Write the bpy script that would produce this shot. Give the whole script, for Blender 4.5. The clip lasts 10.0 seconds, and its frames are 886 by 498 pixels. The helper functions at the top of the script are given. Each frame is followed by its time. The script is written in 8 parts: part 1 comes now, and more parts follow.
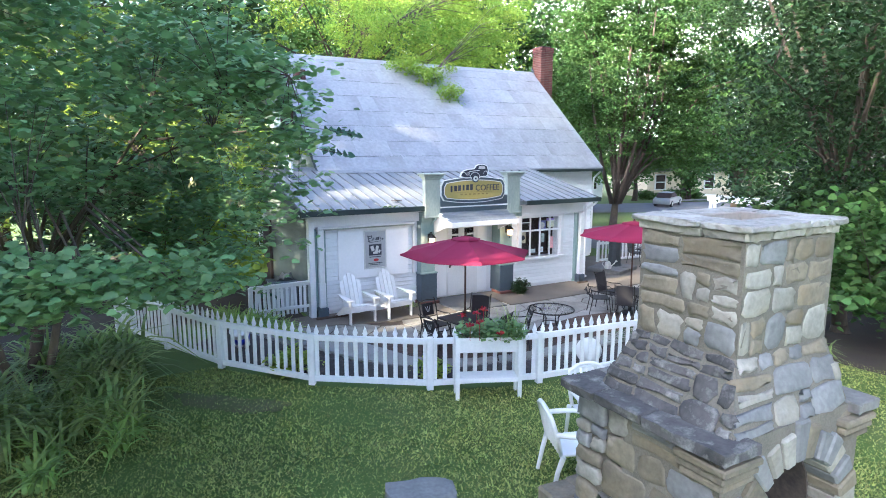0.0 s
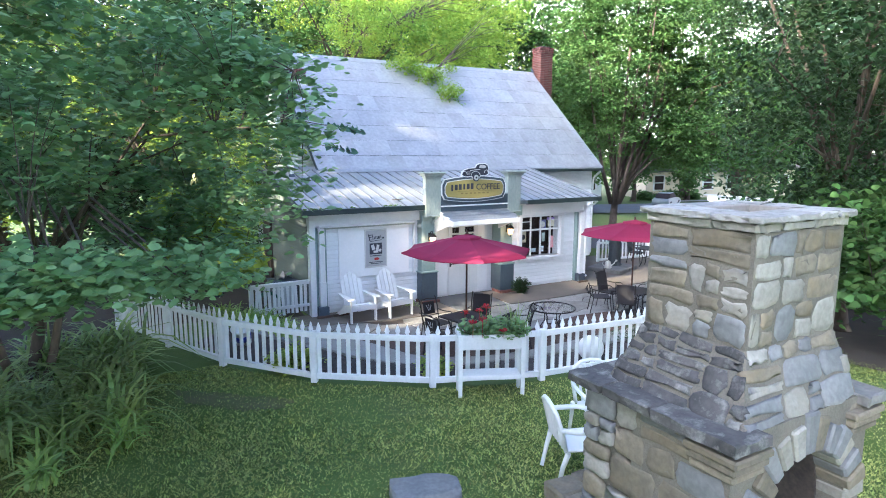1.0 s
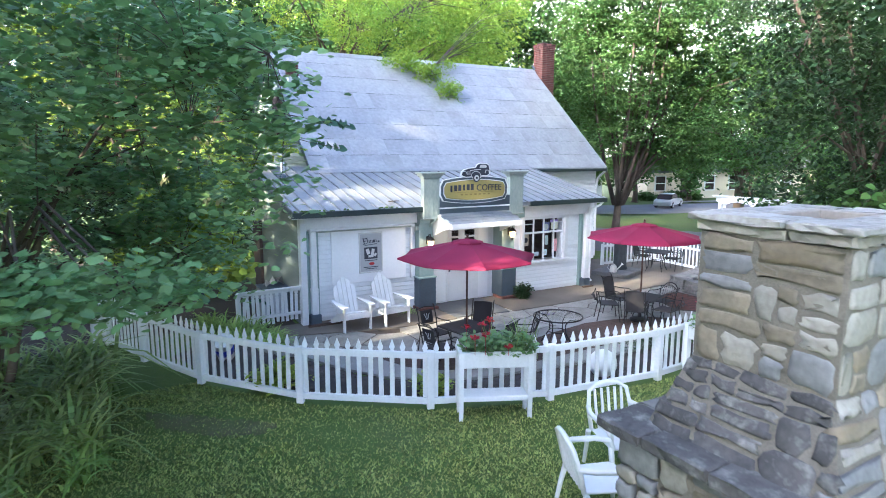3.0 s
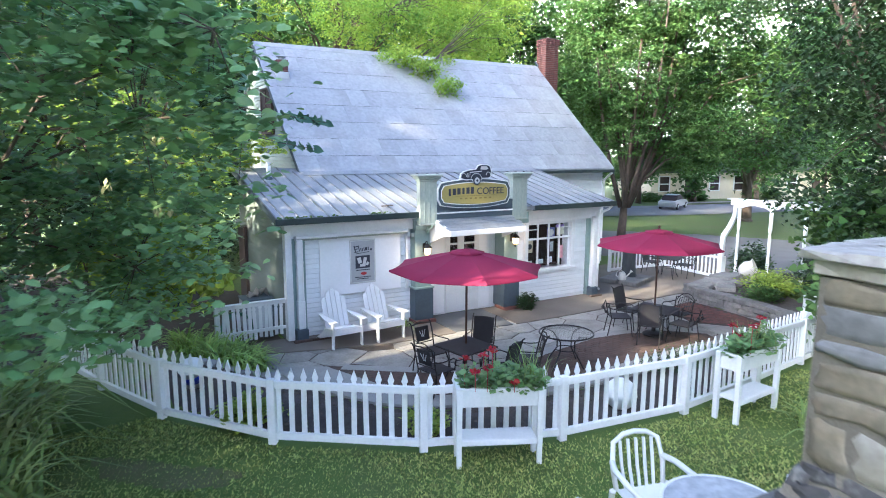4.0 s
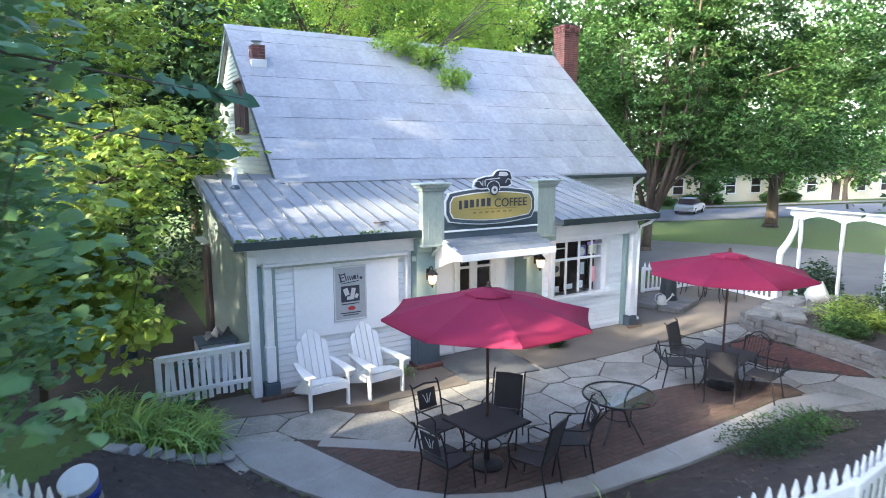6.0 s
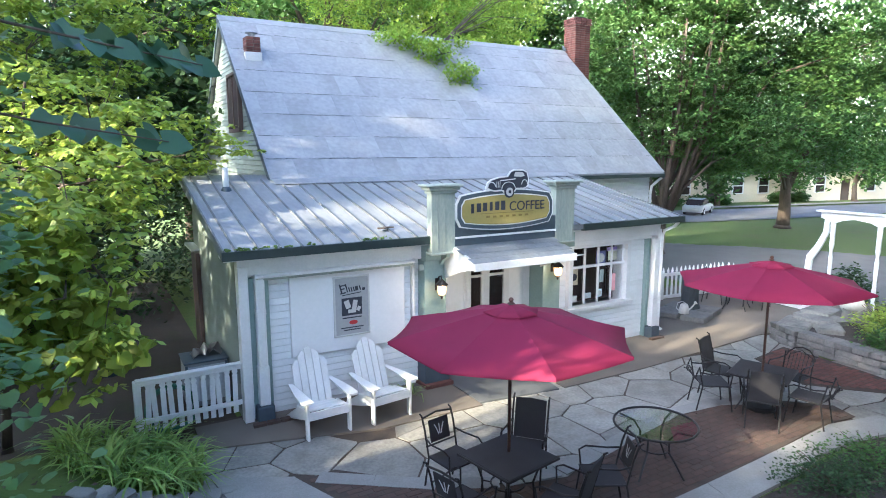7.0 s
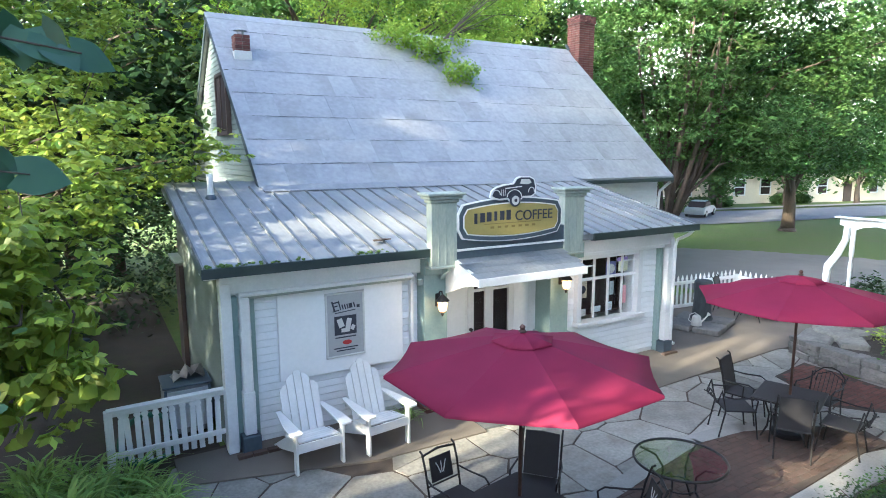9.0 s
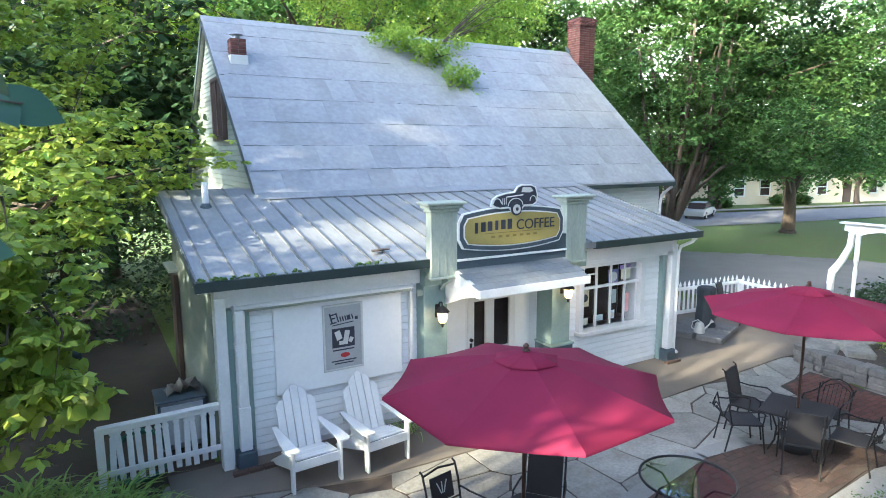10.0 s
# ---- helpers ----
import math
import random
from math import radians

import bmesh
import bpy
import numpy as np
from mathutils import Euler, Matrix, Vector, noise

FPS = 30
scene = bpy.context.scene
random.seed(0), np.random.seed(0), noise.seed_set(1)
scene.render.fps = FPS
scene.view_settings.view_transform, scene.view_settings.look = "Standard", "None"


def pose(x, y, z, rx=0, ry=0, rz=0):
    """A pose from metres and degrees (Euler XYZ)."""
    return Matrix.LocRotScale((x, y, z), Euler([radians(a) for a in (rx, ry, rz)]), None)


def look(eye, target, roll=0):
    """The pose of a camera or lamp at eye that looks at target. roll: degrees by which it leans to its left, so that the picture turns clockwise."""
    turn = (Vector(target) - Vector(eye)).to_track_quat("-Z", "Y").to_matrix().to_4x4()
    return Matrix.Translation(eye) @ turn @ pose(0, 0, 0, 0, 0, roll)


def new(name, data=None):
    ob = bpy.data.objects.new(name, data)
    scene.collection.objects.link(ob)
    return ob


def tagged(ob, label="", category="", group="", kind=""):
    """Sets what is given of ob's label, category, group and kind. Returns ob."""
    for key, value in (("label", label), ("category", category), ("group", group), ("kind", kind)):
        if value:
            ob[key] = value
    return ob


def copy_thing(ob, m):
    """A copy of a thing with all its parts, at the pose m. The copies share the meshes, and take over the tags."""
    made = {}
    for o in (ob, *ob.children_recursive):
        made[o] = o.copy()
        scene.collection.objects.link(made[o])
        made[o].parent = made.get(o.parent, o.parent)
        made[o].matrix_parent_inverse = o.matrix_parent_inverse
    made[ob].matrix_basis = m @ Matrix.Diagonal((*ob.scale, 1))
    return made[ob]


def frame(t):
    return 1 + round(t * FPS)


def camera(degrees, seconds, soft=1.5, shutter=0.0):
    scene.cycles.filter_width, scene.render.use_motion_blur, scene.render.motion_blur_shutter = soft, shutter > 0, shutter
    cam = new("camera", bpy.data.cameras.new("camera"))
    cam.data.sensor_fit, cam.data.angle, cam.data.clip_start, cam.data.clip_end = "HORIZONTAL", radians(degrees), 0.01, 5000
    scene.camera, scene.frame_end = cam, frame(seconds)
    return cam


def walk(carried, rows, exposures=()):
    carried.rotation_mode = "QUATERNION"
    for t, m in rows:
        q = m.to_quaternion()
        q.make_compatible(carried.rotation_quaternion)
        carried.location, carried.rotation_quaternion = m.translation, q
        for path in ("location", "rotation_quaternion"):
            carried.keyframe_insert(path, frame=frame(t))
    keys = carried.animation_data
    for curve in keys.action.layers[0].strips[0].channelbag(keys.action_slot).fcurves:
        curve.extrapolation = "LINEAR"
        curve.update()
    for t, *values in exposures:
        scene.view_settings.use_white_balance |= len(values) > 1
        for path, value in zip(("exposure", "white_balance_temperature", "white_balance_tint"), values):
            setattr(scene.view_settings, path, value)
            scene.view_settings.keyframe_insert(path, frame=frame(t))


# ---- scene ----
cam = camera(71.93, 10.0, soft=0.95, shutter=0.5)
PATH = [
    (0, (-4.785, -14.803, 4.335), (-2.825, -11.377, 3.681), 0.09),
    (0.5, (-4.809, -14.781, 4.307), (-2.845, -11.358, 3.656), 0.11),
    (1, (-4.840, -14.766, 4.273), (-2.870, -11.346, 3.627), 0.14),
    (1.5, (-4.864, -14.751, 4.247), (-2.889, -11.333, 3.604), 0.17),
    (2, (-4.824, -14.647, 4.222), (-2.845, -11.230, 3.580), 0.16),
    (2.5, (-4.670, -14.401, 4.222), (-2.690, -10.985, 3.581), 0.12),
    (4, (-3.769, -13.034, 4.237), (-1.793, -9.616, 3.595), 0.09),
    (4.5, (-3.431, -12.466, 4.244), (-1.455, -9.048, 3.600), 0.11),
    (5, (-3.082, -11.830, 4.240), (-1.108, -8.411, 3.598), 0.09),
    (5.5, (-2.728, -11.105, 4.238), (-0.755, -7.684, 3.599), 0.01),
    (6, (-2.367, -10.300, 4.238), (-0.395, -6.878, 3.605), -0.07),
    (7.5, (-1.910, -9.068, 4.193), (0.059, -5.644, 3.563), -0.16),
    (8, (-1.815, -8.881, 4.212), (0.158, -5.458, 3.584), -0.20),
    (8.5, (-1.727, -8.737, 4.244), (0.250, -5.316, 3.616), -0.20),
    (9, (-1.643, -8.604, 4.286), (0.338, -5.187, 3.658), -0.20),
    (9.5, (-1.613, -8.527, 4.337), (0.372, -5.111, 3.709), -0.24),
    (10, (-1.544, -8.397, 4.409), (0.445, -4.983, 3.781), -0.28),
]
walk(cam, [(t, look(eye, target, roll)) for t, eye, target, roll in PATH],
     exposures=((0.0, 2.92, 4880, 12), (6.0, 2.81, 4880, 10), (10.0, 2.68, 4900, 5)))

# ---- world, sun, exposure ----
SUN_AZ, SUN_EL = 260.0, 22.0          # compass degrees from +y clockwise, degrees above the horizon
world = bpy.data.worlds.new("evening_sky")
world.use_nodes = True
scene.world = world
wn = world.node_tree.nodes
sky = wn.new("ShaderNodeTexSky")
sky.sky_type, sky.sun_disc = "NISHITA", False
sky.sun_elevation, sky.sun_rotation = radians(SUN_EL), radians(SUN_AZ)
sky.dust_density, sky.ozone_density, sky.air_density = 9.0, 0.8, 0.7
world.node_tree.links.new(sky.outputs[0], wn["Background"].inputs[0])
wn["Background"].inputs[1].default_value = 0.14
sun = new("sun", bpy.data.lights.new("sun", "SUN"))
sun.data.energy, sun.data.angle, sun.data.color = 3.8, radians(0.7), (1.0, 0.75, 0.42)
az, el = radians(SUN_AZ), radians(SUN_EL)
sun.matrix_world = look((0, 0, 40), (-math.sin(az) * math.cos(el), -math.cos(az) * math.cos(el), 40 - math.sin(el)))


# ---- materials ----
def material(name, c1, c2=None, rough=0.6, metal=0.0, fine=40.0, coarse=3.0, bump=0.15, vary=0.0,
             stain=None, stain_amt=0.3, stain_scale=1.2, translucent=0.0, spec=0.5, stretch=(1, 1, 1), island=0.0, world_pos=False):
    """Two-scale procedural surface: a fine and a coarse noise mix c1 with c2, blotches of stain, bump from the fine noise."""
    m = bpy.data.materials.new(name)
    m.use_nodes = True
    nt = m.node_tree
    N, L = nt.nodes, nt.links
    b = N["Principled BSDF"]
    c2 = c2 or tuple(v * 0.8 for v in c1)
    if world_pos:
        src = N.new("ShaderNodeNewGeometry").outputs["Position"]
    else:
        src = N.new("ShaderNodeTexCoord").outputs["Object"]
    mp = N.new("ShaderNodeMapping")
    mp.inputs["Scale"].default_value = stretch
    L.new(src, mp.inputs["Vector"])
    if vary:
        info = N.new("ShaderNodeObjectInfo")
        off = N.new("ShaderNodeMath"); off.operation = "MULTIPLY"; off.inputs[1].default_value = 37.0
        L.new(info.outputs["Random"], off.inputs[0])
        cmb = N.new("ShaderNodeCombineXYZ")
        for k in range(3):
            L.new(off.outputs[0], cmb.inputs[k])
        L.new(cmb.outputs[0], mp.inputs["Location"])
    n1 = N.new("ShaderNodeTexNoise"); n1.inputs["Scale"].default_value = fine; n1.inputs["Detail"].default_value = 4
    n2 = N.new("ShaderNodeTexNoise"); n2.inputs["Scale"].default_value = coarse; n2.inputs["Detail"].default_value = 5
    L.new(mp.outputs[0], n1.inputs["Vector"]); L.new(mp.outputs[0], n2.inputs["Vector"])
    add = N.new("ShaderNodeMath"); add.operation = "ADD"
    L.new(n1.outputs["Fac"], add.inputs[0]); L.new(n2.outputs["Fac"], add.inputs[1])
    ramp = N.new("ShaderNodeMapRange")
    ramp.inputs["From Min"].default_value, ramp.inputs["From Max"].default_value = 0.7, 1.3
    L.new(add.outputs[0], ramp.inputs["Value"])
    mix = N.new("ShaderNodeMix"); mix.data_type = "RGBA"
    mix.inputs["A"].default_value, mix.inputs["B"].default_value = (*c1, 1), (*c2, 1)
    L.new(ramp.outputs[0], mix.inputs["Factor"])
    col = mix.outputs["Result"]
    if stain:
        n3 = N.new("ShaderNodeTexNoise"); n3.inputs["Scale"].default_value = stain_scale; n3.inputs["Detail"].default_value = 6
        n3.inputs["Roughness"].default_value = 0.65
        L.new(mp.outputs[0], n3.inputs["Vector"])
        r3 = N.new("ShaderNodeMapRange")
        r3.inputs["From Min"].default_value, r3.inputs["From Max"].default_value = 0.5, 0.72
        r3.inputs["To Max"].default_value = stain_amt
        L.new(n3.outputs["Fac"], r3.inputs["Value"])
        mx = N.new("ShaderNodeMix"); mx.data_type = "RGBA"
        mx.inputs["B"].default_value = (*stain, 1)
        L.new(col, mx.inputs["A"]); L.new(r3.outputs[0], mx.inputs["Factor"])
        col = mx.outputs["Result"]
    if vary or island:
        if vary:
            rnd = info.outputs["Random"]
        else:
            rnd = N.new("ShaderNodeNewGeometry").outputs["Random Per Island"]
        v = vary or island
        mr = N.new("ShaderNodeMapRange")
        mr.inputs["To Min"].default_value, mr.inputs["To Max"].default_value = 1 - v, 1 + v
        L.new(rnd, mr.inputs["Value"])
        hs = N.new("ShaderNodeHueSaturation")
        L.new(mr.outputs[0], hs.inputs["Value"]); L.new(col, hs.inputs["Color"])
        if island:
            mh = N.new("ShaderNodeMapRange")
            mh.inputs["To Min"].default_value, mh.inputs["To Max"].default_value = 0.485, 0.515
            wn2 = N.new("ShaderNodeTexWhiteNoise"); wn2.noise_dimensions = "1D"
            L.new(rnd, wn2.inputs["W"]); L.new(wn2.outputs["Value"], mh.inputs["Value"]); L.new(mh.outputs[0], hs.inputs["Hue"])
        col = hs.outputs["Color"]
    L.new(col, b.inputs["Base Color"])
    b.inputs["Roughness"].default_value, b.inputs["Metallic"].default_value = rough, metal
    b.inputs["Specular IOR Level"].default_value = spec
    if bump:
        bp = N.new("ShaderNodeBump"); bp.inputs["Strength"].default_value = bump; bp.inputs["Distance"].default_value = 0.01
        L.new(add.outputs[0], bp.inputs["Height"]); L.new(bp.outputs[0], b.inputs["Normal"])
    if translucent:
        tr = N.new("ShaderNodeBsdfTranslucent")
        L.new(col, tr.inputs["Color"])
        ms = N.new("ShaderNodeMixShader"); ms.inputs[0].default_value = translucent
        L.new(b.outputs[0], ms.inputs[1]); L.new(tr.outputs[0], ms.inputs[2])
        L.new(ms.outputs[0], N["Material Output"].inputs["Surface"])
    return m


def glow(name, color, strength):
    m = bpy.data.materials.new(name)
    m.use_nodes = True
    b = m.node_tree.nodes["Principled BSDF"]
    b.inputs["Base Color"].default_value = (*color, 1)
    b.inputs["Emission Color"].default_value = (*color, 1)
    b.inputs["Emission Strength"].default_value = strength
    return m


def glass(name, tint=(0.9, 0.95, 0.93), rough=0.02, alpha=0.2):
    m = bpy.data.materials.new(name)
    m.use_nodes = True
    N, L = m.node_tree.nodes, m.node_tree.links
    b = N["Principled BSDF"]
    b.inputs["Base Color"].default_value = (*tint, 1)
    b.inputs["Roughness"].default_value = rough
    b.inputs["Transmission Weight"].default_value = 1.0
    b.inputs["IOR"].default_value = 1.45
    tr = N.new("ShaderNodeBsdfTransparent")
    ms = N.new("ShaderNodeMixShader"); ms.inputs[0].default_value = alpha
    gl = N.new("ShaderNodeBsdfGlossy"); gl.inputs["Roughness"].default_value = rough
    L.new(tr.outputs[0], ms.inputs[1]); L.new(gl.outputs[0], ms.inputs[2])
    L.new(ms.outputs[0], N["Material Output"].inputs["Surface"])
    return m


WHITE = material("white_paint", (0.80, 0.80, 0.79), (0.70, 0.71, 0.70), 0.5, fine=30, coarse=2, bump=0.05, stain=(0.45, 0.45, 0.40), stain_amt=0.25, stain_scale=1.5, vary=0.03)
SIDING = material("white_clapboard_paint", (0.82, 0.83, 0.83), (0.74, 0.76, 0.76), 0.55, fine=30, coarse=2, bump=0.06, stain=(0.50, 0.50, 0.46), stain_amt=0.25, vary=0.03)
PANELW = material("panel_white", (0.86, 0.86, 0.86), (0.80, 0.81, 0.81), 0.45, fine=18, coarse=1, bump=0.04, stain=(0.62, 0.62, 0.58), stain_amt=0.25)
SAGE = material("sage_green_paint", (0.27, 0.355, 0.325), (0.225, 0.31, 0.285), 0.5, fine=26, coarse=2, bump=0.06, stain=(0.45, 0.50, 0.46), stain_amt=0.35)
SAGEPALE = material("weathered_pale_sage_paint", (0.36, 0.40, 0.34), (0.27, 0.315, 0.28), 0.6, fine=24, coarse=3, bump=0.12, stain=(0.52, 0.54, 0.44), stain_amt=0.55, stretch=(1, 1, 0.4))
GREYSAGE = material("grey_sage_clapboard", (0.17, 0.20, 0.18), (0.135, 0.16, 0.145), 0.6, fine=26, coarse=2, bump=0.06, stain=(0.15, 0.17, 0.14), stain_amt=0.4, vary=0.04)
SLATE = material("dark_slate_paint", (0.075, 0.10, 0.12), (0.06, 0.08, 0.10), 0.5, fine=20, coarse=2, bump=0.06)
GUTTER = material("dark_green_gutter", (0.032, 0.048, 0.047), (0.024, 0.037, 0.037), 0.45, fine=20, coarse=2, bump=0.04)
METALROOF = material("aged_tin", (0.31, 0.32, 0.335), (0.225, 0.235, 0.25), 0.5, 0.2, fine=14, coarse=1.2, bump=0.06, stain=(0.20, 0.21, 0.20), stain_amt=0.5, stain_scale=0.8, vary=0.06, stretch=(1, 0.35, 0.35), world_pos=False)
TINMAIN = material("galvanised_roof_tin", (0.375, 0.38, 0.385), (0.265, 0.27, 0.275), 0.45, 0.25, fine=9, coarse=0.9, bump=0.05, stain=(0.22, 0.225, 0.205), stain_amt=0.6, stain_scale=0.7, vary=0.03, world_pos=True)
MOSS = material("moss", (0.12, 0.19, 0.035), (0.07, 0.12, 0.025), 0.9, fine=60, coarse=6, bump=0.4)
BRICK = material("red_brick", (0.15, 0.058, 0.046), (0.095, 0.042, 0.035), 0.85, fine=60, coarse=8, bump=0.3, vary=0.22)
PAVER = material("worn_brown_paver", (0.092, 0.056, 0.040), (0.058, 0.038, 0.029), 0.9, fine=60, coarse=6, bump=0.3, vary=0.13, stain=(0.09, 0.08, 0.06), stain_amt=0.5, stain_scale=3)
MORTAR = material("mortar", (0.21, 0.188, 0.145), (0.14, 0.125, 0.097), 0.95, fine=80, coarse=6, bump=0.4)
CONCRETE = material("concrete", (0.185, 0.158, 0.128), (0.12, 0.104, 0.085), 0.9, fine=50, coarse=1.3, bump=0.2, stain=(0.15, 0.125, 0.10), stain_amt=0.6, stain_scale=0.9)
KERB = material("pale_kerb_concrete", (0.31, 0.305, 0.285), (0.225, 0.22, 0.20), 0.9, fine=50, coarse=2, bump=0.2, stain=(0.20, 0.19, 0.17), stain_amt=0.5)
FLAG = material("flagstone", (0.33, 0.315, 0.28), (0.195, 0.19, 0.17), 0.85, fine=22, coarse=2.2, bump=0.3, vary=0.2, stain=(0.16, 0.14, 0.11), stain_amt=0.55, stain_scale=2)
SAND = material("joint_dirt", (0.075, 0.056, 0.042), (0.048, 0.037, 0.029), 0.95, fine=60, coarse=5, bump=0.3)
MAT = material("dark_slate_slab", (0.12, 0.125, 0.13), (0.085, 0.09, 0.095), 0.8, fine=40, coarse=3, bump=0.2)
MULCH = material("dark_mulch", (0.055, 0.042, 0.034), (0.03, 0.024, 0.02), 0.95, fine=55, coarse=7, bump=0.9, stain=(0.10, 0.085, 0.07), stain_amt=0.6, stain_scale=5)
DIRT = material("bare_dirt", (0.062, 0.045, 0.034), (0.034, 0.027, 0.021), 0.95, fine=40, coarse=2, bump=0.4, stain=(0.05, 0.06, 0.02), stain_amt=0.5, stain_scale=2.5)
STONE = material("limestone", (0.245, 0.21, 0.145), (0.15, 0.13, 0.092), 0.85, fine=26, coarse=4, bump=0.55, vary=0.2, stain=(0.24, 0.185, 0.10), stain_amt=0.6, stain_scale=3.0)
STONEB = material("blue_grey_limestone", (0.235, 0.235, 0.225), (0.15, 0.15, 0.145), 0.85, fine=24, coarse=4, bump=0.5, vary=0.16, stain=(0.18, 0.175, 0.165), stain_amt=0.5, stain_scale=3.0)
STONEC = material("pale_limestone", (0.36, 0.34, 0.285), (0.24, 0.225, 0.185), 0.85, fine=28, coarse=4, bump=0.5, vary=0.14, stain=(0.30, 0.25, 0.16), stain_amt=0.5, stain_scale=3.0)
STONEDARK = material("dark_stone_pale_lichen", (0.115, 0.108, 0.098), (0.045, 0.043, 0.041), 0.9, fine=18, coarse=3, bump=0.6, vary=0.25, stain=(0.33, 0.32, 0.28), stain_amt=0.75, stain_scale=9)
STONECAP = material("cap_stone", (0.26, 0.25, 0.225), (0.165, 0.16, 0.147), 0.85, fine=20, coarse=2, bump=0.5, vary=0.1, stain=(0.10, 0.098, 0.09), stain_amt=0.75, stain_scale=3.5)
CAPSTONE = material("pale_cap_slab", (0.42, 0.40, 0.355), (0.29, 0.275, 0.24), 0.85, fine=20, coarse=3, bump=0.5, vary=0.1, stain=(0.14, 0.135, 0.12), stain_amt=0.6, stain_scale=5)
SOOT = material("sooty_firebrick", (0.085, 0.066, 0.052), (0.035, 0.029, 0.025), 0.95, fine=30, coarse=4, bump=0.4)
ROCK = material("field_rock", (0.205, 0.195, 0.18), (0.12, 0.115, 0.11), 0.9, fine=20, coarse=3, bump=0.5, vary=0.15, stain=(0.14, 0.14, 0.12), stain_amt=0.6, stain_scale=4)
FABRIC = material("crimson_canvas", (0.245, 0.010, 0.055), (0.20, 0.008, 0.044), 0.8, fine=180, coarse=2, bump=0.08, translucent=0.22)
IRON = material("black_wrought_iron", (0.018, 0.017, 0.017), (0.03, 0.027, 0.025), 0.5, 0.4, fine=60, coarse=6, bump=0.1)
SLING = material("dark_sling_mesh", (0.022, 0.021, 0.023), (0.035, 0.033, 0.035), 0.75, fine=160, coarse=4, bump=0.1)
BRONZE = material("bronze_pole", (0.10, 0.055, 0.04), (0.07, 0.04, 0.03), 0.45, 0.5, fine=40, coarse=4, bump=0.05)
PLASTIC = material("white_resin", (0.82, 0.82, 0.80), (0.76, 0.76, 0.74), 0.4, fine=12, coarse=2, bump=0.02)
BARK = material("bark", (0.115, 0.088, 0.066), (0.06, 0.047, 0.037), 0.95, fine=22, coarse=4, bump=0.9, stretch=(1, 1, 0.3))
GRASSM = material("lawn", (0.072, 0.125, 0.016), (0.110, 0.155, 0.026), 0.9, fine=45, coarse=6.0, bump=0.9, stain=(0.115, 0.10, 0.05), stain_amt=0.45, stain_scale=0.55)
BLADES = material("grass_blade", (0.235, 0.30, 0.062), (0.38, 0.40, 0.11), 0.6, fine=3, coarse=0.5, bump=0, translucent=0.3, island=0.55)
ASPHALT = material("asphalt", (0.17, 0.17, 0.175), (0.13, 0.13, 0.135), 0.9, fine=30, coarse=1, bump=0.2)
LEAF_REDBUD = material("redbud_leaf", (0.165, 0.285, 0.115), (0.235, 0.36, 0.135), 0.40, fine=4, coarse=0.6, bump=0, translucent=0.36, island=0.28, spec=0.35)
LEAF_NEAR = material("glossy_blue_green_leaf", (0.045, 0.105, 0.055), (0.075, 0.145, 0.07), 0.36, fine=9, coarse=2.5, bump=0.25, translucent=0.25, spec=0.5, vary=0.2)
LEAF_BRIGHT = material("light_green_leaf", (0.25, 0.36, 0.048), (0.40, 0.47, 0.07), 0.5, fine=3, coarse=0.5, bump=0, translucent=0.42, island=0.35)
LEAF_MAPLE = material("maple_leaf", (0.076, 0.150, 0.038), (0.108, 0.185, 0.046), 0.5, fine=3, coarse=0.4, bump=0, translucent=0.38, island=0.4, spec=0.3)
LEAF_DARK = material("dark_leaf", (0.036, 0.072, 0.026), (0.054, 0.092, 0.032), 0.5, fine=3, coarse=0.4, bump=0, translucent=0.3, island=0.45, spec=0.3)
LEAF_LOCUST = material("locust_leaf", (0.18, 0.31, 0.04), (0.34, 0.45, 0.055), 0.5, fine=3, coarse=0.4, bump=0, translucent=0.5, island=0.3)
# yellower locust leaf: the sun on the ridge tree is put into its colour
LOCUSTLIT = material("sunlit_locust_leaf", (0.22, 0.34, 0.035), (0.40, 0.48, 0.05), 0.5, fine=3, coarse=0.4, bump=0, translucent=0.5, island=0.35)
LILY = material("daylily_leaf", (0.19, 0.295, 0.075), (0.34, 0.42, 0.14), 0.45, fine=4, coarse=0.8, bump=0, translucent=0.3, island=0.4)
# lighter copy of the daylily leaf, with sunlight put into its colour
LILYLIT = material("sunlit_daylily_leaf", (0.24, 0.38, 0.08), (0.36, 0.48, 0.12), 0.45, fine=4, coarse=0.8, bump=0, translucent=0.3, island=0.4)
DRY = material("dry_stem", (0.30, 0.23, 0.12), (0.20, 0.15, 0.08), 0.8, fine=20, coarse=3, bump=0.1, island=0.3)
REDPETAL = material("red_petal", (0.40, 0.008, 0.018), (0.28, 0.006, 0.014), 0.55, fine=20, coarse=3, bump=0, translucent=0.25, island=0.2)
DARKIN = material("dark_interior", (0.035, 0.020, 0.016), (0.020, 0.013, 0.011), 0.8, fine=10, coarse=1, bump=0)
PANE = glass("window_glass", alpha=0.04)
TABLEGLASS = glass("smoked_table_glass", alpha=0.2)


# ---- mesh helpers ----
def box(bm, cx, cy, cz, sx, sy, sz, bevel=0.0, rot=None, off=None):
    """Adds a box of size s about c; rot turns it about its own centre."""
    made = bmesh.ops.create_cube(bm, size=1.0)["verts"]
    m = Matrix.Translation((cx, cy, cz)) @ (rot.to_4x4() if rot else Matrix()) @ Matrix.Diagonal((sx, sy, sz, 1))
    bmesh.ops.transform(bm, matrix=m, verts=made)
    if bevel:
        edges = list({e for v in made for e in v.link_edges})
        bmesh.ops.bevel(bm, geom=edges, offset=bevel, segments=1, affect="EDGES", profile=0.5)


